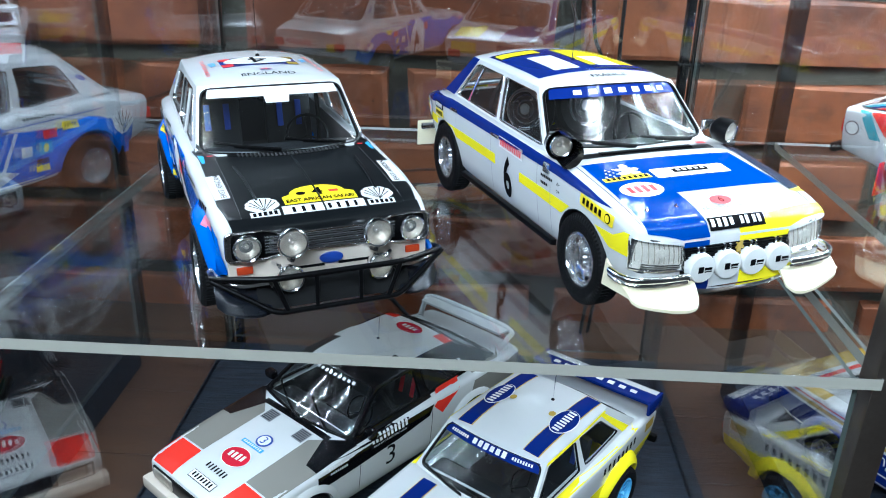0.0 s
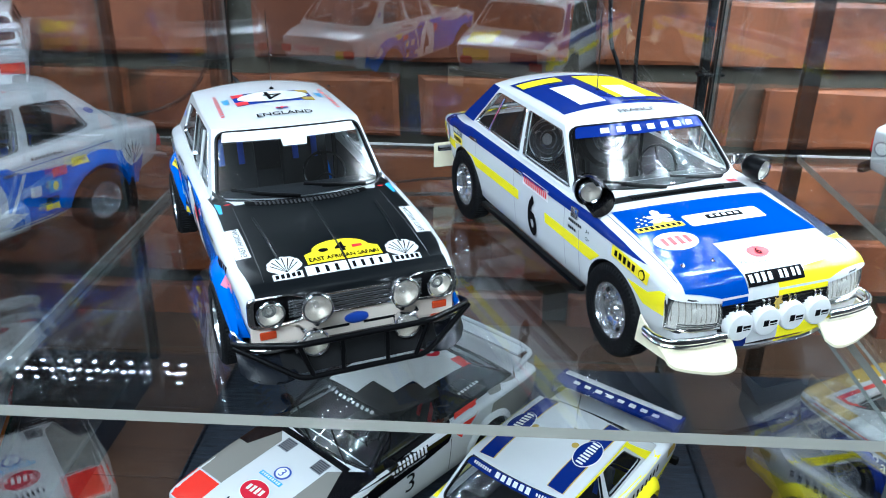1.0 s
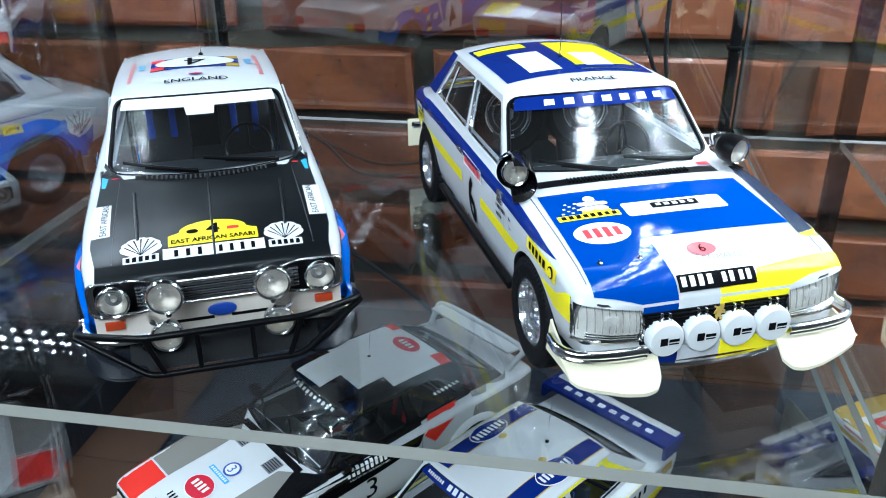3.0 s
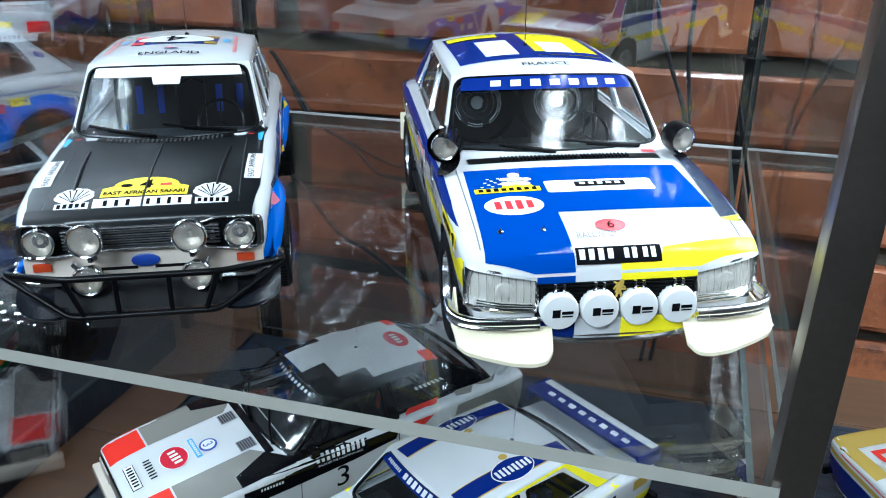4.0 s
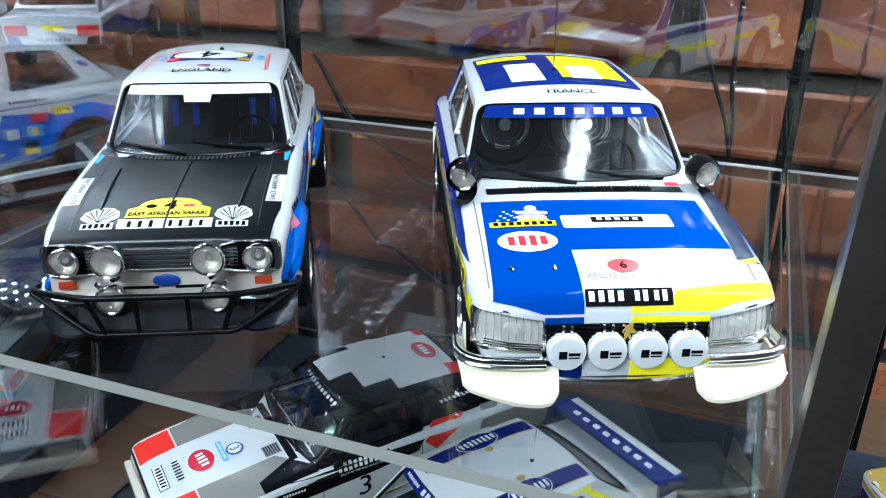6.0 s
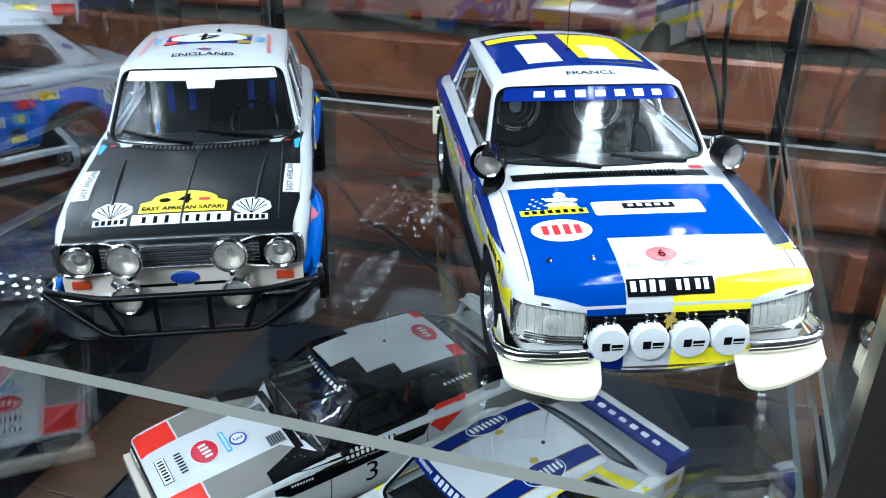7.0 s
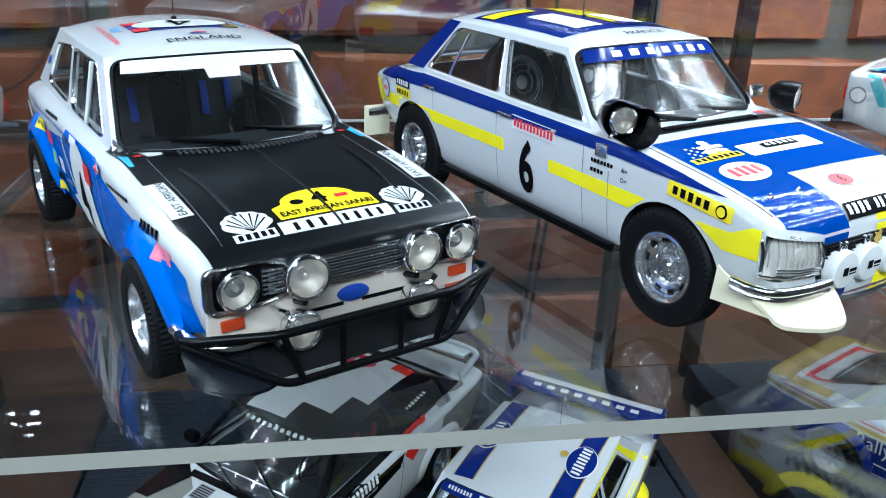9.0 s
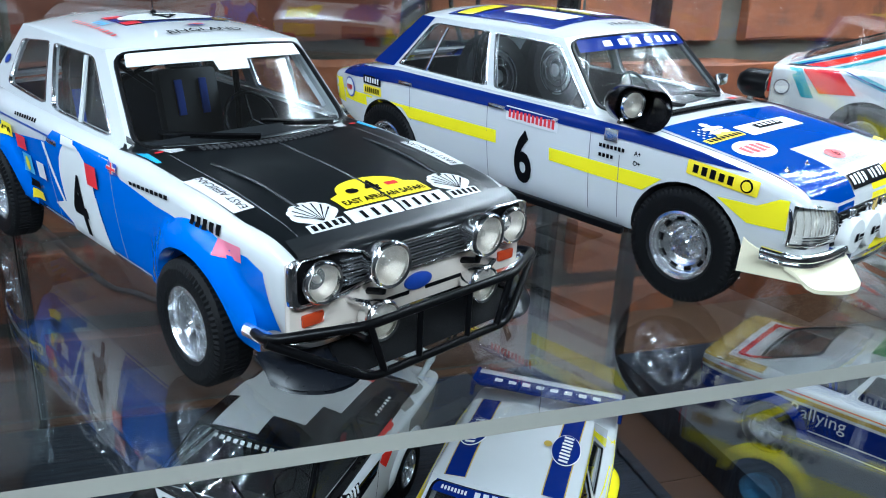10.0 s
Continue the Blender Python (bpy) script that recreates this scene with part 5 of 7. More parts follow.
# ---- the white, navy and yellow saloon on the shelf ----
PEUGEOT = dict(y0=-0.70, y1=3.62, wb=2.77, r=0.355, rim_r=0.205, tw=0.20, track=0.85, arch_r=0.375, rs=0.055, tuck=0.06, soft=0.03,
               w=[(-0.70, 0.815), (-0.5, 0.845), (0, 0.86), (2.7, 0.86), (3.2, 0.835), (3.62, 0.73)],
               wt=[(-0.70, 0.755), (-0.4, 0.785), (0, 0.795), (0.7, 0.795), (2.7, 0.79), (3.62, 0.65)],
               zt=[(-0.70, 0.712), (-0.685, 0.765), (-0.66, 0.805), (-0.60, 0.842), (-0.45, 0.886), (-0.18, 0.930), (0.33, 0.992), (0.7, 1.0), (2.8, 1.02), (3.2, 0.975), (3.62, 0.87)],
               zs=[(-0.70, 0.712), (-0.685, 0.760), (-0.66, 0.795), (-0.60, 0.830), (-0.45, 0.872), (-0.18, 0.914), (0.33, 0.972), (0.7, 0.982), (2.8, 1.0), (3.2, 0.955), (3.62, 0.855)],
               bot=[(-0.70, 0.40), (-0.3, 0.37), (0.4, 0.33), (2.3, 0.33), (3.0, 0.38), (3.62, 0.5)],
               zb=0.985, zr=1.0, ze=1.405, yfb=0.75, yft=1.17, yrb=3.06, yrt=2.60, cf=0.16, cr=0.12, hbf=0.775, hbr=0.735, htf=0.655, htr=0.625, belly=0.01, arch=0.04, crown=0.052, pillar=0.05, header=0.045, helm=0.36, lamp_cut=True, lean=0.04, side_r=0.035,
               side=[(0, 0.41, [(0.025, 0.05), (0.388, 0.05), (0.388, 0.91), (0.035, 0.89)]), (0.41, 1, [(0.432, 0.05), (0.868, 0.06), (0.86, 0.84), (0.835, 0.90), (0.432, 0.91)])])
peu, sk2, cab2 = car("model_rally_saloon", (1.779, 6.002), 23.8, 0.0, PEUGEOT, "white, navy and yellow rally saloon model, number 6, covered front lamps", WHITE, wheels="steel", rim_mat=SPARE_RIM, roll_bar=True, glass=VEIL_GLASS, seats=INSIDE)


def peugeot_livery():
    t, s, c = peu, sk2, cab2
    L = s.lay
    # bonnet
    L([[(-0.715, -0.60), (-0.235, -0.60), (-0.235, -0.272), (0.695, -0.272), (0.67, 0.31), (-0.695, 0.325)]], "top", BLUE_BONNET, "blue_bonnet_field", 1, 0.06)
    L([[(-0.72, -0.655), (-0.60, -0.672), (-0.455, -0.699), (-0.235, -0.699), (-0.235, -0.60), (-0.715, -0.60)]], "top", BLUE_BONNET, "blue_bonnet_edge", 1, 0.02)
    L([rect(-0.340, 0.713, 0.21, 0.085)], "front", BLUE_BONNET, "blue_bonnet_lip", 1, 0.05)
    L([[(0.02, -0.699), (0.455, -0.699), (0.60, -0.672), (0.80, -0.655), (0.815, -0.57), (0.68, -0.575), (0.262, -0.625), (0.255, -0.655), (0.02, -0.655)]], "top", YELLOW, "yellow_bonnet_corner", 1, 0.02)
    L([rect(0.235, 0.713, 0.43, 0.085)], "front", YELLOW, "yellow_bonnet_lip", 1, 0.05)
    for x in (-1, 1):
        seam = [(x * 0.735, 0.40 - 0.07 * i, s.tree.ray_cast(Vector((x * 0.735, 0.40 - 0.07 * i, 3)), Vector((0, 0, -1)))[0].z + 0.001) for i in range(15)]
        build("bonnet_gap", *tube(seam, 0.004, 5), GREY_PRINT, t)
    L([[(0.748, 0.50), (0.845, 0.52), (0.80, -0.36), (0.690, -0.39)]], "top", SHEEN_NAVY, "slate_wing_stripe", 2, 0.04)
    L([rect(-0.47, 0.022, 0.40, 0.060)], "top", YELLOW_PRINT, "yellow_label", 2, 0.1)
    L(bars(-0.47, 0.022, 0.37, 0.042, 8), "top", INK, "label_letters", 3, 0.1)
    L([[(-0.50, 0.05), (-0.30, 0.05), (-0.34, 0.12), (-0.40, 0.15), (-0.48, 0.12)]], "top", YELLOW_PRINT, "yellow_label", 2, 0.1)
    L([oval(-0.40, 0.205, 0.075, 0.075), oval(-0.405, 0.15, 0.12, 0.075), oval(-0.47, 0.155, 0.06, 0.045), oval(-0.335, 0.145, 0.07, 0.045), oval(-0.455, 0.095, 0.10, 0.05), oval(-0.36, 0.09, 0.09, 0.05)], "top", WHITE_PRINT, "white_label", 3, 0.1)
    L([rect(-0.385, 0.178, 0.008, 0.05, 40), rect(-0.40, 0.12, 0.10, 0.008, 8), rect(-0.42, 0.165, 0.06, 0.006, -20)], "top", GREY_PRINT, "label_lines", 4, 0.1)
    L([rect(-0.615 + 0.032 * i + 0.012 * j, 0.075 + 0.026 * j, 0.018, 0.015) for j in range(5) for i in range(4) if (i + j) % 2 == 0], "top", WHITE_PRINT, "chequers", 2, 0.1)
    L([oval(-0.47, -0.175, 0.352, 0.225)], "top", WHITE_PRINT, "oval_sign", 2, 0.06)
    L(bars(-0.47, -0.175, 0.25, 0.105, 4, fill=0.6), "top", RED_PRINT, "sign_letters", 3, 0.1)
    L([rounded(rect(0.10, 0.035, 0.67, 0.155), 0.025)], "top", WHITE_PRINT, "white_banner", 2, 0.06)
    L([rect(0.105, 0.05, 0.315, 0.062)], "top", INK, "banner_print", 3, 0.1)
    L(bars(0.105, 0.05, 0.275, 0.034, 5, fill=0.6), "top", WHITE_PRINT, "banner_letters", 4, 0.1)
    L([oval(0.024, -0.437, 0.175, 0.115)], "top", RED_PRINT, "red_disc", 2, 0.06)
    L(letters("6", 0.024, -0.437, 0.065), "top", INK, "disc_number", 3, 0.1)
    L(letters("RALLYE DU MAROC", 0.030, -0.522, 0.046, 0, 0.76), "top", GREY_PRINT, "rally_name", 3, 0.1)
    L([rect(0.010, -0.648, 0.475, 0.066)], "top", INK, "number_plate", 3, 0.02)
    for q in bars(-0.115, -0.648, 0.21, 0.044, 4, fill=0.6) + bars(0.075, -0.648, 0.09, 0.044, 2, fill=0.6) + bars(0.18, -0.648, 0.09, 0.044, 2, fill=0.6):
        L([q], "top", WHITE_PRINT, "plate_bar", 4, 0.02)
    L([rect(0, 0.49, 1.28, 0.10)], "top", TRIM, "cowl", 1, 0.1)
    for i in range(34):
        x = -0.42 + i * 0.0255
        build("vent_rib", *box(x - 0.005, x + 0.005, 0.46, 0.52, 0.996, 1.012, 0.002), TRIM, t)
    for x in (-0.60, -0.36):
        build("bonnet_pin", *lathe([(0.02, 0.0), (0.018, 0.010), (0.008, 0.014), (0.006, 0.026), (0, 0.028)], 12, "z", (x, -0.445, 0.876)), CHROME, t)
    # flanks
    for side in ("left", "right"):
        k = -1 if side == "left" else 1
        L([[(3.40, 0.855), (3.30, 0.945), (2.65, 0.99), (0.9, 0.975), (0.3, 0.965), (-0.05, 0.925), (-0.36, 0.880), (-0.10, 0.885), (0.40, 0.902), (2.6, 0.895)]], side, NAVY, "navy_belt_stripe", 2, 0.025)
        L([[(3.40, 0.645), (3.40, 0.735), (1.53, 0.743), (1.53, 0.650)]], side, YELLOW, "yellow_stripe", 1, 0.08)
        L([[(1.04, 0.638), (1.04, 0.725), (0.17, 0.722), (0.30, 0.622)]], side, YELLOW, "yellow_stripe", 1, 0.08)
        L([[(-0.19, 0.712), (-0.38, 0.608), (-0.60, 0.618), (-0.60, 0.815), (-0.43, 0.722)]], side, YELLOW, "yellow_nose_flash", 1, 0.06)
        L([[(3.61, 0.60), (3.61, 0.86), (3.48, 0.90), (3.42, 0.72), (3.42, 0.60)]], side, YELLOW, "yellow_tail_corner", 1, 0.08)
        s.upright(letters("6", 0, 0, 0.385, wide=0.66, bold=0.03), side, (1.275, 0.608), INK, "race_number", 2, 0.1)
        s.upright([rect(0, 0, 0.46, 0.095, -1)], side, (1.205, 0.885), WHITE_PRINT, "sponsor_label", 2, 0.1)
        s.upright(bars(0, 0, 0.42, 0.06, 12, -1), side, (1.205, 0.885), RED_PRINT, "sponsor_letters", 3, 0.1)
        s.upright(bars(-0.07, 0.03, 0.20, 0.027, 7, 0, 0.7) + bars(-0.11, -0.03, 0.12, 0.027, 4, 0, 0.7), side, (0.47, 0.805), INK, "crew_names", 2, 0.1)
        s.upright(letters("A+", 0.12, 0.03, 0.030, bold=0.02) + letters("O+", 0.12, -0.03, 0.030, bold=0.02), side, (0.47, 0.805), INK, "blood_groups", 2, 0.1)
        s.upright([rounded(rect(0, 0, 0.44, 0.085, -5), 0.012)], side, (-0.21, 0.825), YELLOW_PRINT, "yellow_sticker", 2, 0.08)
        s.upright(bars(-0.055, 0.006, 0.27, 0.055, 5, -5, fill=0.62), side, (-0.21, 0.825), INK, "sticker_letters", 3, 0.1)
        s.upright([oval(0.15, -0.013, 0.074, 0.074)], side, (-0.21, 0.825), INK, "sticker_ring", 3, 0.1)
        s.upright([oval(0.15, -0.013, 0.054, 0.054)], side, (-0.21, 0.825), YELLOW_PRINT, "sticker_ring", 4, 0.1)
        s.upright([rect(0, 0.05, 0.24, 0.07)], side, (2.94, 0.815), INK, "black_sticker", 2, 0.1)
        s.upright(bars(0, 0.05, 0.20, 0.045, 6), side, (2.94, 0.815), WHITE_PRINT, "sticker_letters", 3, 0.1)
        s.upright([rect(0, -0.03, 0.24, 0.07)], side, (2.94, 0.815), YELLOW_PRINT, "yellow_sticker", 2, 0.1)
        s.upright(bars(0, -0.03, 0.20, 0.045, 7), side, (2.94, 0.815), INK, "sticker_letters", 3, 0.1)
        s.upright([oval(0, 0, 0.17, 0.17)], side, (3.28, 0.76), BLUE_PRINT, "round_sign_rim", 2, 0.1)
        s.upright([oval(0, 0, 0.145, 0.145)], side, (3.28, 0.76), WHITE_PRINT, "round_sign", 3, 0.1)
        s.upright(bars(0, 0, 0.10, 0.045, 4), side, (3.28, 0.76), RED_PRINT, "sign_letters", 4, 0.1)
        fl = c.flank(k)
        s.on(fl, [[(0.885, 0.0), (1.0, 0.0), (1.0, 1.0), (0.885, 1.0)]], NAVY, "navy_pillar", 0.004)
        bar = [Vector(fl(0.715 + 0.002 * i, 0.06 + i * 0.10)) + Vector((k * 0.012, 0, 0)) for i in range(9)]
        build("window_bar", *tube(bar, 0.012, 6), CHROME, t)
        for y in (1.54, 2.52):
            build("door_handle", *box(k * 0.86 - 0.02, k * 0.86 + 0.025, y - 0.10, y + 0.06, 0.90, 0.93, 0.01), CHROME, t)
        for y in (0.71, 1.62, 2.46):
            L([rect(y, 0.62, 0.006, 0.56)], side, GREY_PRINT, "door_gap", 1, 0.08)
        build("sill_guard", *box(k * 0.81 - 0.03, k * 0.81 + 0.02, 0.42, 2.32, 0.295, 0.345, 0.012), TRIM, t)
        swing = -14 if k < 0 else 8
        lamp(t, "pillar_spot_lamp", k * 0.785, 0.50, 1.10, 0.088, CHROME, swing, 0.14)
        aim_lamp = Matrix.Translation((k * 0.785, 0.50, 1.10)) @ Matrix.Rotation(radians(swing), 4, "Z")
        hood = [(0.120, -0.25), (0.118, -0.02), (0.108, 0.08), (0.07, 0.15), (0.0, 0.17)] if k < 0 else [(0.104, -0.10), (0.104, -0.02), (0.098, 0.07), (0.06, 0.12), (0.0, 0.14)]
        v, f = lathe(hood, 28, "y", (0, 0.015, 0))
        n = 28
        keep = [q for q in f if len(q) == 4 and not (min(q) < n and sum(v[i][0] for i in q) / 4 * k > 0.02)]
        build("lamp_hood", [tuple(aim_lamp @ Vector(p)) for p in v], keep, BLACK if k < 0 else TRIM, t, "black lamp hood")
        build("lamp_stem", *tube([(k * 0.785, 0.54, 1.02), (k * 0.80, 0.56, 0.93)], 0.022, 8), CHROME, t)
        build("lamp_clamp", *box(k * 0.862 - 0.012, k * 0.862 + 0.012, 0.50, 0.60, 0.87, 0.95, 0.006), ALLOY, t)
        L([rect(0.48, 0.55, 0.006, 0.5)], side, GREY_PRINT, "wing_gap", 1, 0.08)
    build("door_mirror", *join(moved(box(-0.06, 0.06, -0.03, 0.03, -0.045, 0.045, 0.025), Matrix.Translation((0.86, 0.84, 1.07))), tube([(0.78, 0.86, 0.98), (0.85, 0.85, 1.05)], 0.012, 6)), CHROME, t)
    L([rect(0.60, 0.585, 0.09, 0.05)], "top", RED_PRINT, "red_tab", 2, 0.1)
    # roof
    L([rect(0, 1.86, 1.14, 1.04)], "top", NAVY, "navy_roof_field", 1, 0.1)
    L([rect(-0.24, 1.72, 0.25, 0.56)], "top", WHITE_PRINT, "roof_number_field", 2, 0.1)
    L([[(0.02, 1.40), (0.50, 1.40), (0.50, 2.30), (0.02, 2.30)]], "top", YELLOW, "yellow_roof_field", 2, 0.1)
    L([rect(0.20, 1.68, 0.22, 0.40)], "top", WHITE_PRINT, "roof_number_field", 3, 0.1)
    L([rect(0.26, 1.45, 0.50, 0.10)], "top", NAVY, "navy_roof_band", 3, 0.1)
    L([rect(-0.35, 2.22, 0.40, 0.16)], "top", YELLOW, "yellow_roof_corner", 3, 0.1)
    L(letters("FRANCE", 0.02, 1.185, 0.062, 0, 1.1, bold=0.012), "top", INK, "country_name", 3, 0.03)
    s.on(c.screen, [[(-0.90, 0.78), (0.90, 0.78), (0.89, 0.945), (-0.89, 0.945)]], NAVY, "screen_banner", 0.004)
    s.on(c.screen, [q for q in bars(0.06, 0.86, 1.42, 0.085, 7, fill=0.52)], WHITE_PRINT, "banner_letters", 0.007)
    # boot and tail
    L([[(-0.66, 3.15), (-0.20, 3.15), (-0.20, 3.54), (-0.60, 3.54)]], "top", YELLOW, "yellow_boot_field", 1, 0.1)
    L([[(0.14, 3.06), (0.66, 3.06), (0.60, 3.54), (0.14, 3.54)]], "top", NAVY, "navy_boot_field", 1, 0.1)
    L([rect(-0.40, 0.74, 0.42, 0.16)], "rear", YELLOW, "yellow_tail_field", 1, 0.1)
    L([rect(0.36, 0.74, 0.42, 0.16)], "rear", NAVY, "navy_tail_field", 1, 0.1)
    for x in (-1, 1):
        build("tail_lamp", *box(x * 0.55 - 0.10, x * 0.55 + 0.10, 3.58, 3.64, 0.58, 0.70, 0.02), RED_LENS, t)
    build("rear_bumper", *box(-0.80, 0.80, 3.63, 3.71, 0.42, 0.50, 0.03), CHROME, t)
    for k in (-1, 1):
        build("rear_mud_flap", *box(k * 0.70 - 0.13, k * 0.70 + 0.13, 3.65, 3.67, 0.24, 0.52, 0.01), CREAM, t)
    aerial(t, s, 0.0, 1.78, 0.70)


def peugeot_front():
    t, f = peu, -0.70
    build("grille", *box(-0.45, 0.45, f - 0.012, f + 0.02, 0.48, 0.676, 0.008), TRIM, t)
    for i in range(9):
        z = 0.50 + i * 0.0195
        build("grille_slat", *box(-0.42, 0.42, f - 0.026, f - 0.014, z, z + 0.009, 0.002), TRIM, t)
    marks = ((0.0, 0.0, 0.016, 0.034, 12), (0.012, 0.036, 0.013, 0.013, 0), (0.020, 0.012, 0.020, 0.006, 35), (0.022, -0.006, 0.020, 0.006, 10), (0.012, -0.036, 0.007, 0.020, -20), (-0.010, -0.038, 0.007, 0.018, 25), (-0.020, 0.010, 0.005, 0.022, 30), (-0.024, 0.034, 0.010, 0.005, 20))
    build("crest", *join(*[moved(box(-w, w, -0.008, 0.0, -h, h, 0.003), Matrix.Translation((o, f - 0.030, 0.645 + z)) @ Matrix.Rotation(radians(q), 4, "Y")) for o, z, w, h, q in marks]), GOLD, t, "small gold crest")
    for x in (-1, 1):
        def corner(u, v, o=0.0, x=x):
            px = lerp(0.445, 0.825, u)
            py = f - 0.008 + 0.09 * max(0, (u - 0.55) / 0.45) ** 2 + 0.03 * v + o
            top = lerp(0.700, 0.778, u)
            return (x * px, py - 0.02 * math.sin(math.pi * v), lerp(lerp(0.522, 0.548, u), top, v))
        hl = new("headlamp")
        hl.parent = t
        v, ff = grid(lambda a, b: corner(a, b, 0.034 - 0.016 * (abs(a - 0.4) + abs(b - 0.5))), 10, 6)
        build("reflector", v, ff, LAMP_BRIGHT, hl)
        for i in range(9):
            a = 0.08 + i * 0.105
            p = [Vector(corner(a, b / 4, 0.012)) for b in range(1, 5)]
            build("lens_rib", *tube(p, 0.004, 4), LENS_GLASS, hl)
        build("bulb_cover", *lathe([(0.05, 0), (0.045, -0.02), (0, -0.03)], 16, "y", (x * 0.62, f + 0.022, 0.64)), LAMP_BRIGHT, hl)
        v, ff = grid(corner, 12, 8)
        build("lens", v, ff, LENS_GLASS, hl)
        edge = [corner(u / 8, 1, -0.004) for u in range(9)] + [corner(1, 1 - v / 5, -0.004) for v in range(1, 6)] + [corner(1 - u / 8, 0, -0.004) for u in range(1, 9)] + [corner(0, v / 5, -0.004) for v in range(1, 6)]
        build("lamp_frame", *tube(edge, 0.011, 6), CHROME, hl)
        for i in range(3):
            w = 0.06 + i * 0.075
            build("lamp_louvre", *tube([corner(0.05, w, -0.006), corner(0.5, w, -0.006), corner(0.85, w, -0.006)], 0.006, 5), CHROME, hl)
        way = bend([(x * 0.44, f - 0.075, 0.492), (x * 0.64, f - 0.075, 0.496), (x * 0.82, f - 0.045, 0.502), (x * 0.90, f + 0.04, 0.508), (x * 0.905, f + 0.17, 0.508)])
        v, ff = tube(way, 0.026, 10)
        build("bumper", v, ff, CHROME, t, "chrome quarter bumper")
        build("bumper_lip", *tube([p - Vector((0, 0.0, 0.034)) for p in way], 0.018, 8), CHROME, t)

        def flap(u, v, o=0.0, x=x):
            b = sum(float(np.interp(u + d * 0.02, (0, 0.03, 0.08, 0.22, 0.45, 0.75, 0.93, 0.98, 1), (0.55, 0.80, 0.93, 1.0, 0.93, 0.70, 0.52, 0.42, 0.25))) for d in (-2, -1, 0, 1, 2)) / 5
            px = lerp(0.365 + 0.01 * v, 0.905 - 0.02 * v, u)
            drop = v * b
            return (x * px, f - 0.04 - 0.175 * drop + 0.07 * u * (1 - v), 0.462 - 0.115 * drop - 0.035 * v * v + o)
        a, fa = grid(flap, 36, 8)
        b, _ = grid(lambda u, v: flap(u, v, -0.022), 36, 8)
        nu, nv = 37, 9
        loop = list(range(nu)) + [j * nu + nu - 1 for j in range(1, nv)] + [(nv - 1) * nu + i for i in range(nu - 2, -1, -1)] + [j * nu for j in range(nv - 2, 0, -1)]
        m = len(a)
        rim = [(loop[i], loop[(i + 1) % len(loop)], loop[(i + 1) % len(loop)] + m, loop[i] + m) for i in range(len(loop))]
        build("mud_flap", a + b, fa + [tuple(i + m for i in q) for q in fa] + rim, CREAM, t, "curved cream plastic mud flap", smooth=50)

        def cheek(u, v, o=0.0, x=x):
            y = lerp(-0.39, f - 0.02, u)
            top, low = lerp(0.53, 0.447, u ** 0.6), lerp(0.335, 0.395, u)
            return (x * (lerp(0.852, 0.872, u) + 0.018 * v - o), y - 0.085 * v * v * u, lerp(top, low, v))
        a, fa = grid(cheek, 12, 6)
        b, _ = grid(lambda u, v: cheek(u, v, 0.014), 12, 6)
        nu, nv, m = 13, 7, len(a)
        loop = list(range(nu)) + [j * nu + nu - 1 for j in range(1, nv)] + [(nv - 1) * nu + i for i in range(nu - 2, -1, -1)] + [j * nu for j in range(nv - 2, 0, -1)]
        rim = [(loop[i], loop[(i + 1) % len(loop)], loop[(i + 1) % len(loop)] + m, loop[i] + m) for i in range(len(loop))]
        build("mud_flap_side", a + b, fa + [tuple(i + m for i in q) for q in fa] + rim, CREAM, t, smooth=50)
    for x in (-0.330, -0.110, 0.110, 0.330):
        lp = lamp(t, "covered_lamp", x, f + 0.075, 0.542, 0.095, CHROME, 0, 0.06, cover=CAP_GLINT_WHITE, label="round lamp under a white cover")
        lp.matrix_basis = pose(x * U, (f - 0.035) * U, 0.542 * U)
        build("lamp_stem", *join(box(x - 0.032, x - 0.016, f - 0.05, f - 0.028, 0.62, 0.69, 0.005), box(x + 0.016, x + 0.032, f - 0.05, f - 0.028, 0.62, 0.685, 0.005), box(x - 0.036, x + 0.036, f - 0.052, f - 0.026, 0.628, 0.648, 0.006)), CHROME, t)
    build("valance", *box(-0.44, 0.44, f - 0.05, f + 0.06, 0.37, 0.48, 0.02), WHITE, t)
    build("valance_blue", *box(-0.442, -0.235, f - 0.054, f + 0.05, 0.375, 0.475, 0.01), NAVY, t)
    build("valance_yellow", *box(0.02, 0.442, f - 0.054, f + 0.05, 0.375, 0.475, 0.01), YELLOW, t)
    build("front_lip", *tube(bend([(-0.44, f - 0.03, 0.375), (-0.2, f - 0.07, 0.36), (0.2, f - 0.07, 0.36), (0.44, f - 0.03, 0.375)]), 0.02, 8), CHROME, t)
    wiper(t, -0.72, -0.04, cab2, 0.15, 0.02)
    wiper(t, 0.05, 0.74, cab2, 0.15, 0.02)
    for x in (-0.32, 0.35):
        sp = new("spare_wheel")
        sp.parent = t
        sp.matrix_basis = pose(x * U, 2.10 * U, 0.98 * U, -14, 0, 0)
        build("tyre", *lathe([(0.20, -0.07), (0.30, -0.09), (0.335, -0.05), (0.335, 0.05), (0.30, 0.09), (0.20, 0.07)], 48, "y", closed=True), RUBBER, sp)
        build("rim", *lathe([(0.205, 0.05), (0.20, -0.06), (0.17, -0.05), (0.15, -0.02), (0.11, -0.035), (0.06, -0.03), (0.05, -0.06), (0.0, -0.065)], 36, "y"), SPARE_PAINT, sp)
        for q in (0.185, 0.135, 0.085):
            build("rim_ring", *lathe([(q + 0.008, -0.035), (q + 0.005, -0.075), (q - 0.005, -0.075), (q - 0.008, -0.035)], 36, "y"), CHROME, sp)


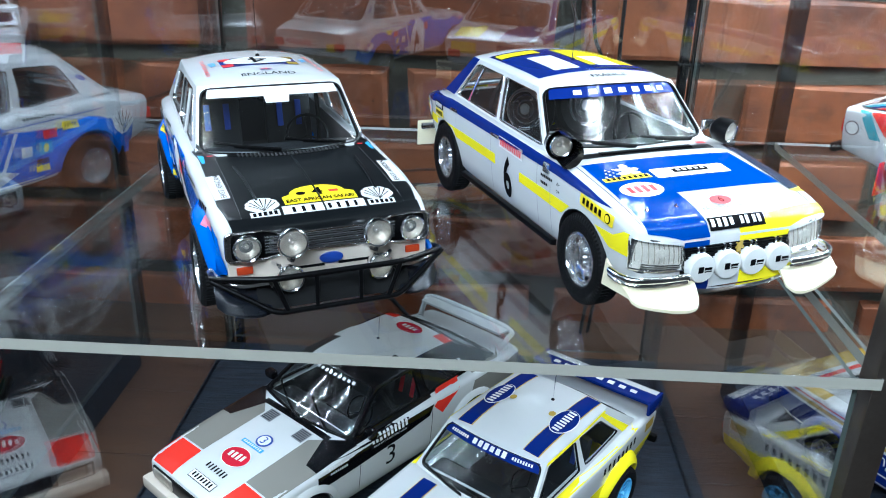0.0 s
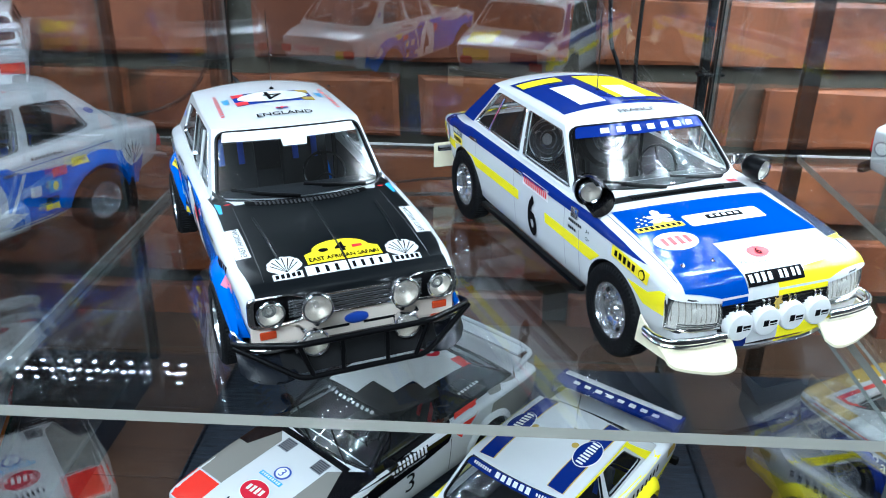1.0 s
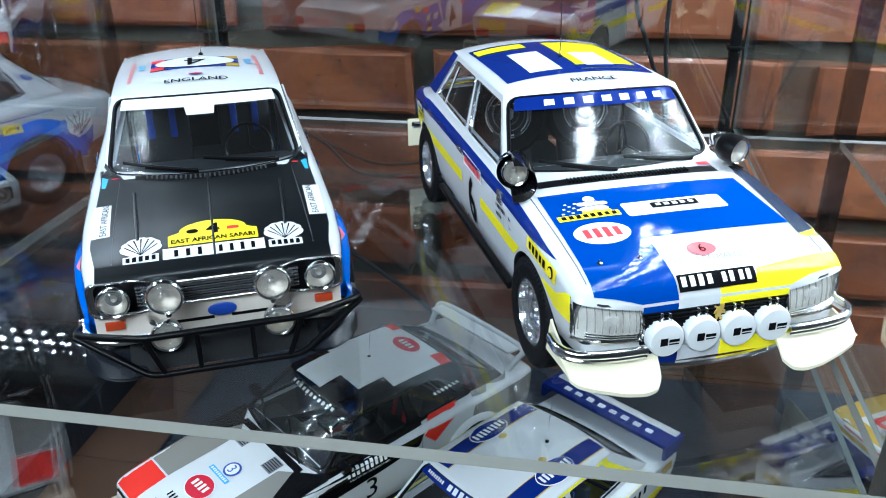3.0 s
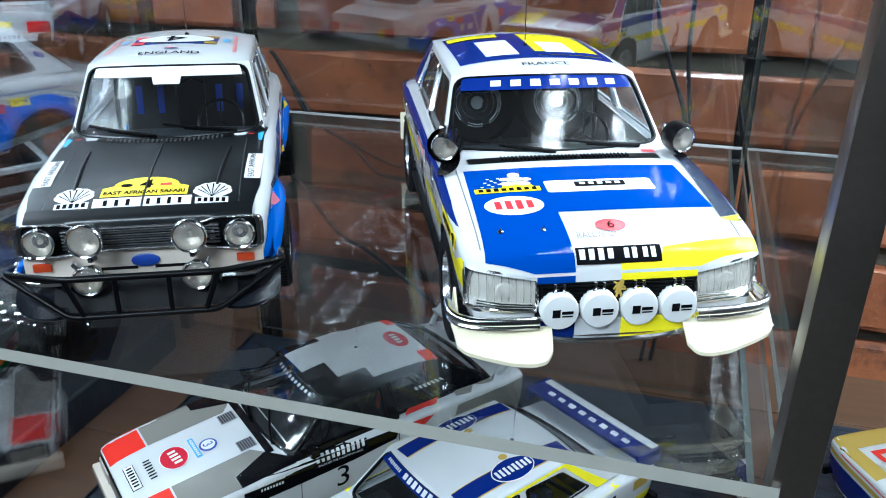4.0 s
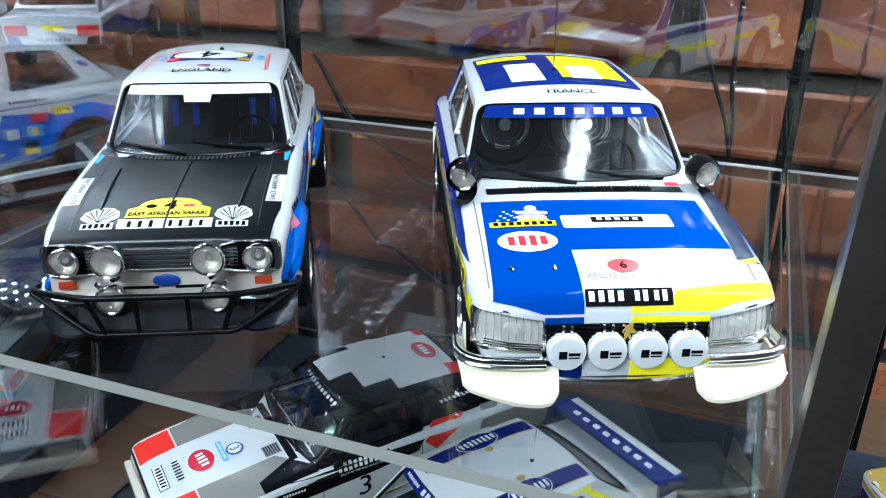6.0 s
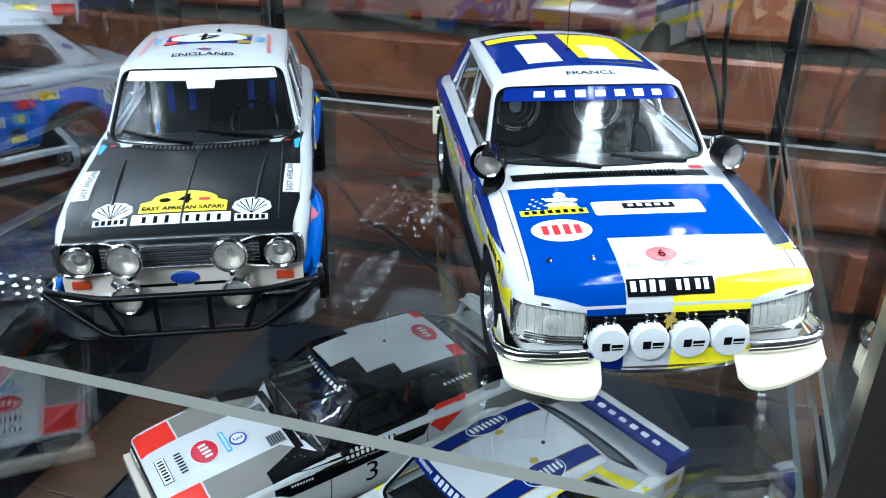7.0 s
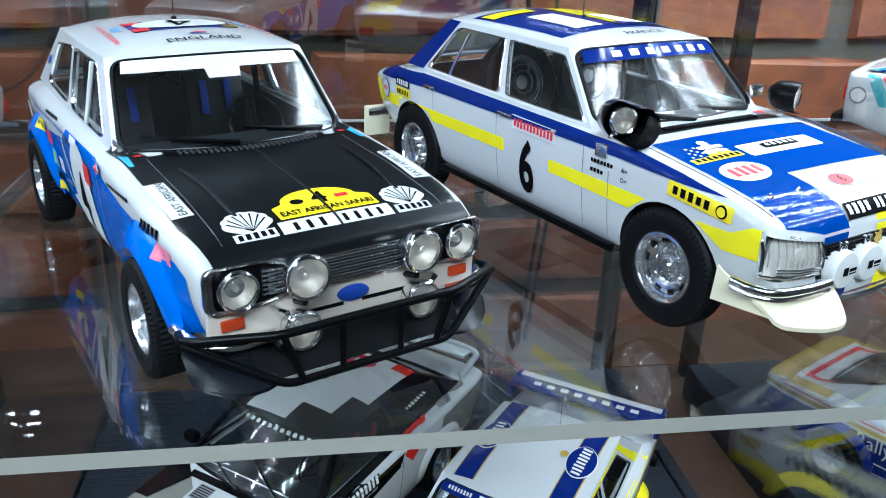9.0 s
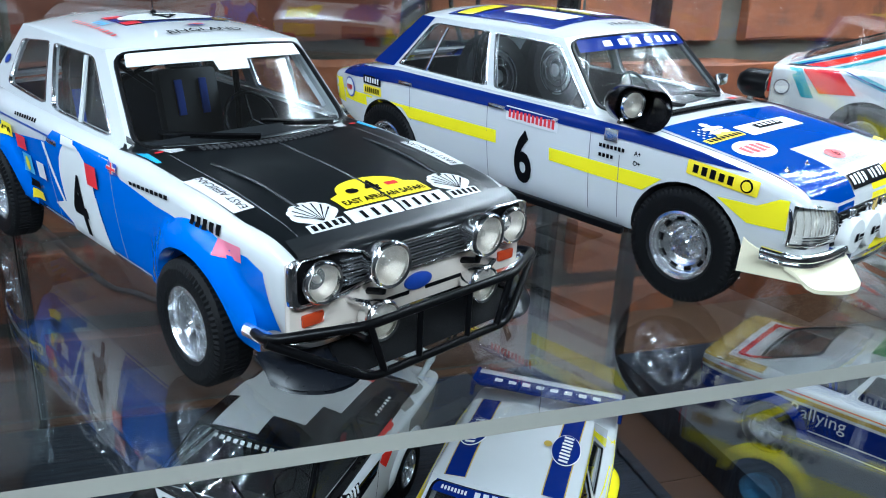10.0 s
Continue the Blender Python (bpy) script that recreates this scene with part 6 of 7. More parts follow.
BLUE_BONNET = gloss_paint("bright_blue_paint", (0.002, 0.042, 0.26), 0.09, 0.10, 0.12)
peugeot_livery()
peugeot_front()

# ---- the coupe and the two-door saloon on the lower board ----
AUDI = dict(y0=-0.80, y1=3.56, wb=2.58, r=0.315, rim_r=0.19, tw=0.20, track=0.87, arch_r=0.355, rs=0.06, tuck=0.05, soft=0.05,
            w=[(-0.80, 0.79), (-0.5, 0.83), (0, 0.85), (2.7, 0.85), (3.3, 0.83), (3.56, 0.79)],
            wt=[(-0.80, 0.73), (0, 0.77), (2.7, 0.77), (3.56, 0.71)],
            zt=[(-0.80, 0.72), (-0.72, 0.765), (-0.4, 0.82), (0.3, 0.90), (0.6, 0.935), (2.7, 0.97), (3.1, 0.985), (3.56, 0.95)],
            zs=[(-0.80, 0.71), (-0.72, 0.75), (-0.4, 0.80), (0.3, 0.88), (0.6, 0.915), (2.7, 0.95), (3.1, 0.965), (3.56, 0.93)],
            bot=[(-0.80, 0.30), (0.4, 0.24), (2.1, 0.24), (2.9, 0.30), (3.56, 0.42)],
            zb=0.93, zr=0.97, ze=1.325, yfb=0.68, yft=1.20, yrb=3.14, yrt=2.50, cf=0.10, cr=0.06, hbf=0.755, hbr=0.71, htf=0.60, htr=0.57, belly=0.01, arch=0.02, crown=0.05, pillar=0.055, header=0.05, helm=0.34,
            side=[(0, 0.47, [(0.03, 0.08), (0.44, 0.08), (0.43, 0.90), (0.03, 0.90)]), (0.47, 1, [(0.50, 0.09), (0.83, 0.12), (0.78, 0.88), (0.49, 0.90)])], side_rim=TRIM)
MK2 = dict(y0=-0.66, y1=3.34, wb=2.41, r=0.30, rim_r=0.18, tw=0.21, track=0.87, arch_r=0.345, rs=0.05, tuck=0.06,
           w=[(-0.66, 0.74), (0, 0.78), (2.4, 0.785), (3.34, 0.74)], wt=[(-0.66, 0.68), (0, 0.71), (2.4, 0.71), (3.34, 0.66)],
           zt=[(-0.66, 0.80), (-0.4, 0.86), (0.3, 0.91), (0.75, 0.94), (2.6, 0.96), (3.34, 0.92)], zs=[(-0.66, 0.79), (-0.4, 0.84), (0.3, 0.89), (0.75, 0.92), (2.6, 0.94), (3.34, 0.90)],
           bot=[(-0.66, 0.36), (0.4, 0.26), (2.0, 0.26), (2.8, 0.32), (3.34, 0.44)],
           zb=0.93, zr=0.96, ze=1.325, yfb=0.70, yft=1.12, yrb=2.86, yrt=2.36, cf=0.09, cr=0.05, hbf=0.69, hbr=0.67, htf=0.59, htr=0.565, belly=0.01, arch=0.015, crown=0.055, pillar=0.07, header=0.06, helm=0.34,
           side=[(0, 0.46, [(0.03, 0.08), (0.43, 0.08), (0.42, 0.90), (0.05, 0.90)]), (0.46, 1, [(0.49, 0.09), (0.84, 0.13), (0.80, 0.84), (0.48, 0.90)])], side_rim=TRIM)


def tail_wing(t, y, z, half, chord, mat, edge, feet=0.13, ends=None):
    w = build("rear_wing", *moved(box(-half, half, -chord / 2, chord / 2, -0.022, 0.022, 0.018), Matrix.Translation((0, y, z)) @ Matrix.Rotation(radians(-8), 4, "X")), mat, t)
    build("wing_lip", *moved(box(-half - 0.012, half + 0.012, chord * 0.22, chord / 2 + 0.012, -0.030, 0.034, 0.015), Matrix.Translation((0, y, z)) @ Matrix.Rotation(radians(-8), 4, "X")), edge, w)
    for k in (-1, 1):
        build("end_plate", *box(k * half - 0.02, k * half + 0.02, y - chord / 2, y + chord / 2, z - feet, z + 0.03, 0.015), ends or edge, w)
    return w


aud, ska, caba = car("model_rally_coupe", (-1.99, 7.10), -39.5, LOW, AUDI, "white, grey, red and black rally coupe model, number 3", WHITE, cabin_paint=BLACK, roof_paint=BLACK, seats=BELT_RED, wheels="spoke")


def coupe_livery():
    t, s, c = aud, ska, caba
    L = s.lay
    for x in (-1, 1):
        L([[(x * 0.38, -0.40), (x * 0.80, -0.40), (x * 0.82, 0.16), (x * 0.76, 0.50), (x * 0.50, 0.50), (x * 0.38, 0.40)]], "top", GREY, "grey_bonnet_field", 1, 0.08)
        L([[(x * 0.36, -0.79), (x * 0.78, -0.79), (x * 0.80, -0.42), (x * 0.38, -0.42)]], "top", RED, "red_corner", 1, 0.08)
        L([rect(x * 0.27, 0.40, 0.17, 0.17)], "top", GREY_PRINT, "louvre_field", 1, 0.1)
        for i in range(6):
            L([rect(x * 0.27, 0.335 + i * 0.026, 0.150, 0.010)], "top", INK, "louvre", 2, 0.1)
        L([[(x * 0.50, 0.50), (x * 0.66, 0.14), (x * 0.82, 0.14), (x * 0.82, 0.70), (x * 0.74, 0.70)]], "top", BLACK, "black_wing_field", 2, 0.08)
    L([rect(0, 0.545, 1.10, 0.08)], "top", BLACK, "black_cowl", 2, 0.1)
    L([oval(0, -0.25, 0.37, 0.28)], "top", WHITE_PRINT, "oval_rim", 2, 0.08)
    L([oval(0, -0.25, 0.35, 0.26)], "top", CRIMSON, "oval_sign", 3, 0.08, "crimson oval sign")
    L(bars(0, -0.24, 0.24, 0.09, 4, 6, fill=0.6), "top", WHITE_PRINT, "oval_letters", 4, 0.1)
    L([oval(0.03, 0.09, 0.20, 0.18)], "top", BLUE_PRINT, "rally_ring", 2, 0.1)
    L([oval(0.03, 0.09, 0.155, 0.14)], "top", WHITE_PRINT, "rally_disc", 3, 0.1)
    L(letters("3", 0.03, 0.09, 0.10), "top", BLUE_PRINT, "rally_number", 4, 0.1)
    L([rect(-0.01, -0.035, 0.34, 0.055)], "top", LIGHT_BLUE_PRINT, "rally_label", 2, 0.1)
    L(bars(-0.01, -0.035, 0.30, 0.03, 9), "top", WHITE_PRINT, "label_letters", 3, 0.1)
    L(bars(0, -0.49, 0.34, 0.075, 7, fill=0.45), "top", INK, "sponsor_letters", 2, 0.1)
    L([rect(0, -0.66, 0.40, 0.10)], "top", INK, "plate_rim", 2, 0.1)
    L([rect(0, -0.66, 0.385, 0.086)], "top", WHITE_PRINT, "number_plate", 3, 0.1)
    L(bars(0, -0.66, 0.34, 0.06, 7, fill=0.5), "top", INK, "plate_bars", 4, 0.1)
    # roof: white field with stepped edge
    L([[(-0.44, 1.16), (0.02, 1.16), (0.02, 1.42), (0.34, 1.42), (0.34, 1.74), (0.52, 1.74), (0.52, 2.52), (-0.52, 2.52), (-0.52, 1.95), (-0.58, 1.90), (-0.58, 1.60), (-0.44, 1.60)]], "top", WHITE_PRINT, "white_roof_field", 1, 0.08)
    L([oval(0.0, 2.32, 0.38, 0.25)], "top", CRIMSON, "roof_oval", 2, 0.08)
    L(bars(0.0, 2.32, 0.24, 0.08, 4, 180, fill=0.6), "top", WHITE_PRINT, "oval_letters", 3, 0.1)
    L([rect(-0.44, 2.47, 0.18, 0.12), rect(0.43, 2.46, 0.20, 0.16)], "top", RED, "red_roof_corner", 2, 0.08)
    s.on(c.screen, bars(0.0, 0.88, 1.25, 0.06, 11, fill=0.55), WHITE_PRINT, "banner_letters", 0.007)
    for side in ("left", "right"):
        k = -1 if side == "left" else 1
        L([[(0.60, 0.95), (0.14, 0.88), (0.14, 0.64), (0.66, 0.66), (1.30, 0.70), (1.80, 0.76), (1.92, 0.98)]], side, BLACK, "black_flank_field", 1, 0.08)
        L([[(2.02, 0.70), (2.42, 0.98), (2.02, 0.98), (1.87, 0.85)]], side, RED, "red_wedge", 1, 0.08)
        L([[(2.46, 0.45), (2.62, 0.98), (3.54, 0.95), (3.54, 0.45)]], side, GREY, "grey_tail_field", 1, 0.08)
        L([[(-0.79, 0.45), (-0.79, 0.70), (-0.45, 0.80), (-0.42, 0.45)]], side, RED, "red_nose_field", 1, 0.08)
        s.upright([rect(0, 0, 0.60, 0.16)], side, (1.16, 0.85), INK, "sponsor_board", 2, 0.1)
        s.upright(bars(0, 0.02, 0.56, 0.085, 10, fill=0.6), side, (1.16, 0.85), WHITE_PRINT, "board_letters", 3, 0.1)
        s.upright(letters("RALLY OF THE THOUSAND LAKES", 0, -0.055, 0.024, wide=0.95), side, (1.16, 0.85), WHITE_PRINT, "rally_name", 3, 0.1)
        s.upright(letters("3", 0, 0, 0.26), side, (1.18, 0.56), INK, "race_number", 2, 0.1)
        s.upright(bars(0, 0.03, 0.28, 0.03, 9) + bars(0, -0.03, 0.24, 0.03, 8), side, (0.42, 0.80), WHITE_PRINT, "crew_names", 2, 0.1)
        for y in (0.0, 2.58):
            arch_flare(t, s, k, y, 0.325, 0.345, 0.83, 0.06, 0.10, WHITE)
        for y in (0.72, 1.84):
            L([rect(y, 0.58, 0.008, 0.5)], side, INK, "door_gap", 2, 0.08)
        fl = c.flank(k)
        s.on(fl, [q for q in bars(0.74, 0.50, 0.20, 0.10, 7)], WHITE_PRINT, "script_letters", 0.008)
    f = -0.80
    build("grille", *box(-0.70, 0.70, f - 0.02, f + 0.02, 0.52, 0.68, 0.01), TRIM, t)
    build("bumper", *box(-0.82, 0.82, f - 0.10, f + 0.05, 0.38, 0.52, 0.03), CREAM_PAINT, t)
    for x in (-1, 1):
        build("headlamp", *box(x * 0.50 - 0.17, x * 0.50 + 0.17, f - 0.035, f, 0.54, 0.67, 0.012), REFLECTOR, t)
        build("door_mirror", *moved(box(-0.07, 0.07, -0.05, 0.05, -0.05, 0.05, 0.03), Matrix.Translation((x * 0.86, 0.86, 1.00))), BLACK, t)
        build("tail_lamp", *box(x * 0.52 - 0.2, x * 0.52 + 0.2, 3.54, 3.585, 0.66, 0.80, 0.015), RED_LENS, t)
    wing = build("rear_wing", *tube(bend([(-0.68, 3.24, 0.97), (-0.72, 3.36, 1.09), (-0.68, 3.46, 1.18), (0, 3.48, 1.195), (0.68, 3.46, 1.18), (0.72, 3.36, 1.09), (0.68, 3.24, 0.97)], 6), 0.036, 10), WHITE, t, "white hoop-shaped rear wing")
    build("wing_blade", *moved(box(-0.68, 0.68, -0.12, 0.12, -0.015, 0.015, 0.01), Matrix.Translation((0, 3.37, 1.18)) @ Matrix.Rotation(radians(-4), 4, "X")), WHITE, wing)
    wiper(t, -0.80, -0.05, c, 0.30, 0.0)
    wiper(t, 0.0, 0.60, c, 0.40, 0.0)
    aerial(t, s, -0.06, 1.85, 0.25)


coupe_livery()


def two_door(name, at, yaw, z, label, livery, wheels="spoke", rim=ALLOY, spec=MK2, paint=WHITE, **more):
    t, s, c = car(name, at, yaw, z, spec, label, paint, wheels=wheels, rim_mat=rim, **more)
    f = spec["y0"]
    build("grille", *box(-0.62, 0.62, f - 0.02, f + 0.02, 0.58, 0.74, 0.01), TRIM, t)
    build("bumper", *box(-0.74, 0.74, f - 0.10, f + 0.03, 0.40, 0.48, 0.03), TRIM, t)
    for k in (-1, 1):
        lamp(t, "headlamp", k * 0.48, f - 0.07, 0.665, 0.09, CHROME, 0, 0.03)
        build("tail_lamp", *box(k * 0.52 - 0.16, k * 0.52 + 0.16, spec["y1"] - 0.03, spec["y1"] + 0.03, 0.62, 0.78, 0.02), RED_LENS, t)
    build("rear_bumper", *box(-0.76, 0.76, spec["y1"], spec["y1"] + 0.08, 0.40, 0.50, 0.03), TRIM, t)
    wiper(t, -0.85, -0.05, c, 0.10, 0.0)
    wiper(t, 0.0, 0.75, c, 0.12, 0.0)
    livery(t, s, c)
    return t


def navy_stripes(t, s, c):
    L = s.lay
    for x in (-1, 1):
        L([rect(x * 0.40, 1.74, 0.185, 1.24)], "top", GOLD, "gold_edge", 1, 0.08)
        L([rect(x * 0.40, 1.74, 0.165, 1.24)], "top", NAVY, "navy_stripe", 2, 0.08)
        L([rect(x * 0.40, -0.02, 0.185, 1.2)], "top", GOLD, "gold_edge", 1, 0.08)
        L([rect(x * 0.40, -0.02, 0.165, 1.2)], "top", NAVY, "navy_stripe", 2, 0.08)
        L([oval(x * 0.40, 1.74, 0.25, 0.46)], "top", WHITE_PRINT, "oval_rim", 3, 0.08)
        L([oval(x * 0.40, 1.74, 0.235, 0.44)], "top", NAVY, "navy_oval", 4, 0.08)
        L(bars(x * 0.40, 1.74, 0.40, 0.09, 8, 90 * x, fill=0.6), "top", WHITE_PRINT, "oval_letters", 5, 0.1)
        L([oval(x * 0.24, 1.76, 0.07, 0.09)], "top", GOLD, "gold_crest", 4, 0.1)
    s.on(c.screen, [[(-0.92, 0.78), (0.92, 0.78), (0.90, 0.95), (-0.90, 0.95)]], NAVY, "screen_banner", 0.004)
    s.on(c.screen, bars(0, 0.865, 0.70, 0.11, 6, fill=0.66) + bars(-0.62, 0.865, 0.38, 0.06, 8) + bars(0.62, 0.865, 0.38, 0.06, 8), WHITE_PRINT, "banner_letters", 0.007)
    for side in ("left", "right"):
        k = -1 if side == "left" else 1
        L([[(3.30, 0.36), (3.30, 0.62), (2.0, 0.62), (0.5, 0.62), (-0.60, 0.62), (-0.60, 0.40), (0.6, 0.30), (2.0, 0.30)]], side, YELLOW, "yellow_lower_flank", 1, 0.08)
        s.upright(bars(0, 0, 0.80, 0.10, 8, fill=0.46), side, (2.35, 0.80), INK, "side_letters", 2, 0.1)
        s.upright([rect(0, 0, 0.22, 0.12)], side, (3.1, 0.80), GOLD, "gold_sticker", 2, 0.1)
        s.upright(letters("1", 0, 0, 0.30), side, (1.2, 0.72), INK, "race_number", 2, 0.1)
        fl = c.flank(k)
        for a, b, q in ((0.0, 0.47, 0.955), (0.47, 0.93, 0.955)):
            s.on(fl, [[(a, 0.93), (b, 0.93), (b, 1.0), (a, 1.0)]], YELLOW, "yellow_window_line", 0.005)
        s.on(fl, [[(0.86, 0.0), (0.93, 0.0), (0.90, 0.96), (0.84, 0.96)]], YELLOW, "yellow_window_line", 0.005)
        L([rect(1.75, 0.925, 2.1, 0.035)], side, YELLOW, "yellow_waist_line", 1, 0.1)
        for y in (0.0, 2.41):
            arch_flare(t, s, k, y, 0.31, 0.335, 0.765, 0.10, 0.13, YELLOW)
    tail_wing(t, 3.17, 1.09, 0.76, 0.34, NAVY, WHITE, 0.13, NAVY)
    for q in bars(0, 0, 1.16, 0.13, 8, fill=0.55):
        build("wing_letters", [(-a, 3.09 - b, 1.122 - b * 0.14) for a, b in q], [(0, 1, 2, 3)], WHITE_PRINT, t)
    aerial(t, s, 0.1, 2.0, 0.30)


POWDER_BLUE = surface("blue_wheel_paint", (0.10, 0.36, 0.62), 0.35)
two_door("model_rally_saloon", (-0.12, 5.87), -36.0, LOW, "white rally saloon model with navy roof stripes and yellow flanks", navy_stripes, rim=POWDER_BLUE)


def gold_stripes(t, s, c):
    L = s.lay
    for n, m, (y0, y1), (x0, x1) in ((1, GOLD, (3.08, 3.40), (0.66, 0.90)), (2, RED, (2.93, 3.00), (0.52, 0.58))):
        L([[(-x1, y0), (x1, y0), (x1, y1), (-x1, y1)]], "top", m, "tail_band", n, 0.05)
        for k in (-1, 1):
            L([[(k * x0, 2.60), (k * x1, 2.60), (k * x1, y0), (k * x0, y0)]], "top", m, "tail_band", n, 0.05)
    L([rect(0.02, 1.52, 0.62, 0.30)], "top", GREEN, "green_roof_field", 1, 0.06)
    L(bars(0.10, 1.52, 0.34, 0.07, 7, 180, 0.6), "top", WHITE_PRINT, "roof_letters", 2, 0.08)
    for side in ("left", "right"):
        L([[(3.40, 0.30), (3.40, 0.74), (-0.62, 0.70), (-0.62, 0.30), (1.0, 0.26)]], side, NAVY, "navy_flank", 1, 0.08)
        L([[(3.40, 0.775), (3.40, 0.825), (-0.62, 0.79), (-0.62, 0.74)]], side, GOLD, "gold_flank_line", 1, 0.08)
        L([[(3.10, 0.855), (3.10, 0.87), (-0.62, 0.84), (-0.62, 0.825)]], side, RED, "red_flank_line", 1, 0.08)
        s.upright(letters("Rallying", 0, 0, 0.21, wide=0.86), side, (1.92, 0.63), WHITE_PRINT, "side_letters", 2, 0.1)
        L([rect(1.0, 0.44, 4.0, 0.018)], side, WHITE_PRINT, "white_flank_line", 2, 0.1)
    L(bars(0, 0.66, 0.9, 0.10, 8, 0, 0.6), "rear", WHITE_PRINT, "tail_letters", 3, 0.08)
    arch_flare(t, s, -1, 0.0, 0.31, 0.335, 0.80, 0.07, 0.10, NAVY)
    arch_flare(t, s, 1, 0.0, 0.31, 0.335, 0.80, 0.07, 0.10, NAVY)
    arch_flare(t, s, -1, 2.41, 0.31, 0.335, 0.83, 0.07, 0.10, NAVY)
    arch_flare(t, s, 1, 2.41, 0.31, 0.335, 0.83, 0.07, 0.10, NAVY)


SALOON = dict(MK2, ze=1.29, crown=0.06, zb=0.93, zr=0.925, yrb=2.84, yrt=1.98, hbr=0.66, soft=0.06, track=0.90,
              w=[(-0.66, 0.74), (0, 0.79), (1.2, 0.80), (2.4, 0.84), (3.1, 0.82), (3.34, 0.77)], wt=[(-0.66, 0.68), (0, 0.72), (2.4, 0.75), (3.1, 0.74), (3.34, 0.69)],
              side=[(0, 0.46, [(0.03, 0.08), (0.43, 0.08), (0.42, 0.90), (0.05, 0.90)]), (0.46, 1, [(0.49, 0.09), (0.74, 0.13), (0.66, 0.80), (0.48, 0.90)])])
two_door("model_rally_coupe", (6.42, 6.55), 29.0, LOW, "white and navy rally coupe model with gold tail bands", gold_stripes, spec=SALOON)


def slanted_stripes(t, s, c):
    for side in ("left", "right"):
        k = -1 if side == "left" else 1
        fl = c.flank(k)
        for a, w, m, n in ((0.72, 0.10, TEAL, "teal_stripe"), (0.755, 0.02, WHITE_PRINT, "white_stripe"), (0.78, 0.075, RED, "red_stripe"), (0.865, 0.02, NAVY, "navy_stripe"), (0.885, 0.03, TEAL, "teal_stripe")):
            s.on(fl, [[(a + 0.08, 0.0), (a + w + 0.08, 0.0), (a + w - 0.06, 1.0), (a - 0.06, 1.0)]], m, n, 0.005 + 0.003 * (m is not TEAL))
        s.lay([[(3.05, 0.90), (2.72, 0.92), (2.52, 0.70), (2.86, 0.68)]], side, RED, "red_stripe", 2, 0.08)
        s.lay([[(3.18, 0.90), (3.06, 0.90), (2.90, 0.62), (3.02, 0.62)]], side, TEAL, "teal_stripe", 1, 0.08)
        s.lay([[(2.72, 0.92), (2.56, 0.92), (1.40, 0.52), (1.60, 0.52)]], side, TEAL, "teal_stripe", 1, 0.08)
        s.lay([[(2.68, 0.92), (2.64, 0.92), (1.50, 0.52), (1.54, 0.52)]], side, NAVY, "navy_stripe", 2, 0.08)
        s.upright([oval(0, 0, 0.16, 0.16)], side, (3.22, 0.70), GREY_PRINT, "round_sign_rim", 3, 0.1)
        s.upright([oval(0, 0, 0.13, 0.13)], side, (3.22, 0.70), WHITE_PRINT, "round_sign", 4, 0.1)
        s.upright([rect(0, 0, 0.22, 0.14)], side, (1.10, 0.66), INK, "black_sticker", 3, 0.1)
        build("mud_flap", *box(k * 0.66 - 0.14, k * 0.66 + 0.14, 2.82, 2.84, 0.06, 0.42, 0.006), RED, t)


FASTBACK = dict(MK2, yrb=3.20, yrt=2.15, zr=0.93, side=[(0, 0.40, [(0.03, 0.08), (0.38, 0.08), (0.37, 0.90), (0.05, 0.90)]), (0.40, 1, [(0.43, 0.09), (0.60, 0.13), (0.58, 0.80), (0.42, 0.90)])])
two_door("model_rally_coupe", (6.85, 6.75), 41.0, 0.0, "white rally coupe model with red and teal stripes over its tail", slanted_stripes, spec=FASTBACK)


def blue_tail(t, s, c):
    for side in ("left", "right"):
        s.lay([[(3.32, 0.36), (3.32, 0.78), (2.6, 0.84), (1.2, 0.50), (-0.6, 0.45), (0.4, 0.30)]], side, DARK_BLUE, "blue_flank", 1, 0.08)
    s.lay([[(-0.74, 0.38), (-0.42, 0.38), (-0.50, 0.60), (-0.74, 0.64)], [(0.74, 0.38), (0.42, 0.38), (0.50, 0.60), (0.74, 0.64)]], "rear", DARK_BLUE, "blue_tail_corner", 2, 0.06)
    s.lay([rect(0, 0.74, 0.30, 0.08)], "rear", YELLOW_PRINT, "number_plate", 2, 0.1)
    s.lay(bars(0, 0.56, 0.5, 0.06, 8), "rear", GREY_PRINT, "tail_letters", 2, 0.1)
    tail_wing(t, 3.2, 1.25, 0.70, 0.26, WHITE, WHITE, 0.3)


two_door("model_rally_saloon", (-7.24, 12.30), 207.0, 0.39, "white rally hatchback model with blue flanks, tail to the front", blue_tail).scale = (0.85, 0.85, 0.85)
slab("glass_shelf", -9.6, -4.95, 8.7, 12.75, 0.33, 0.39, SHELF_GLASS, SHELF_GLASS, "small raised glass shelf of the neighbouring case", "shelf")


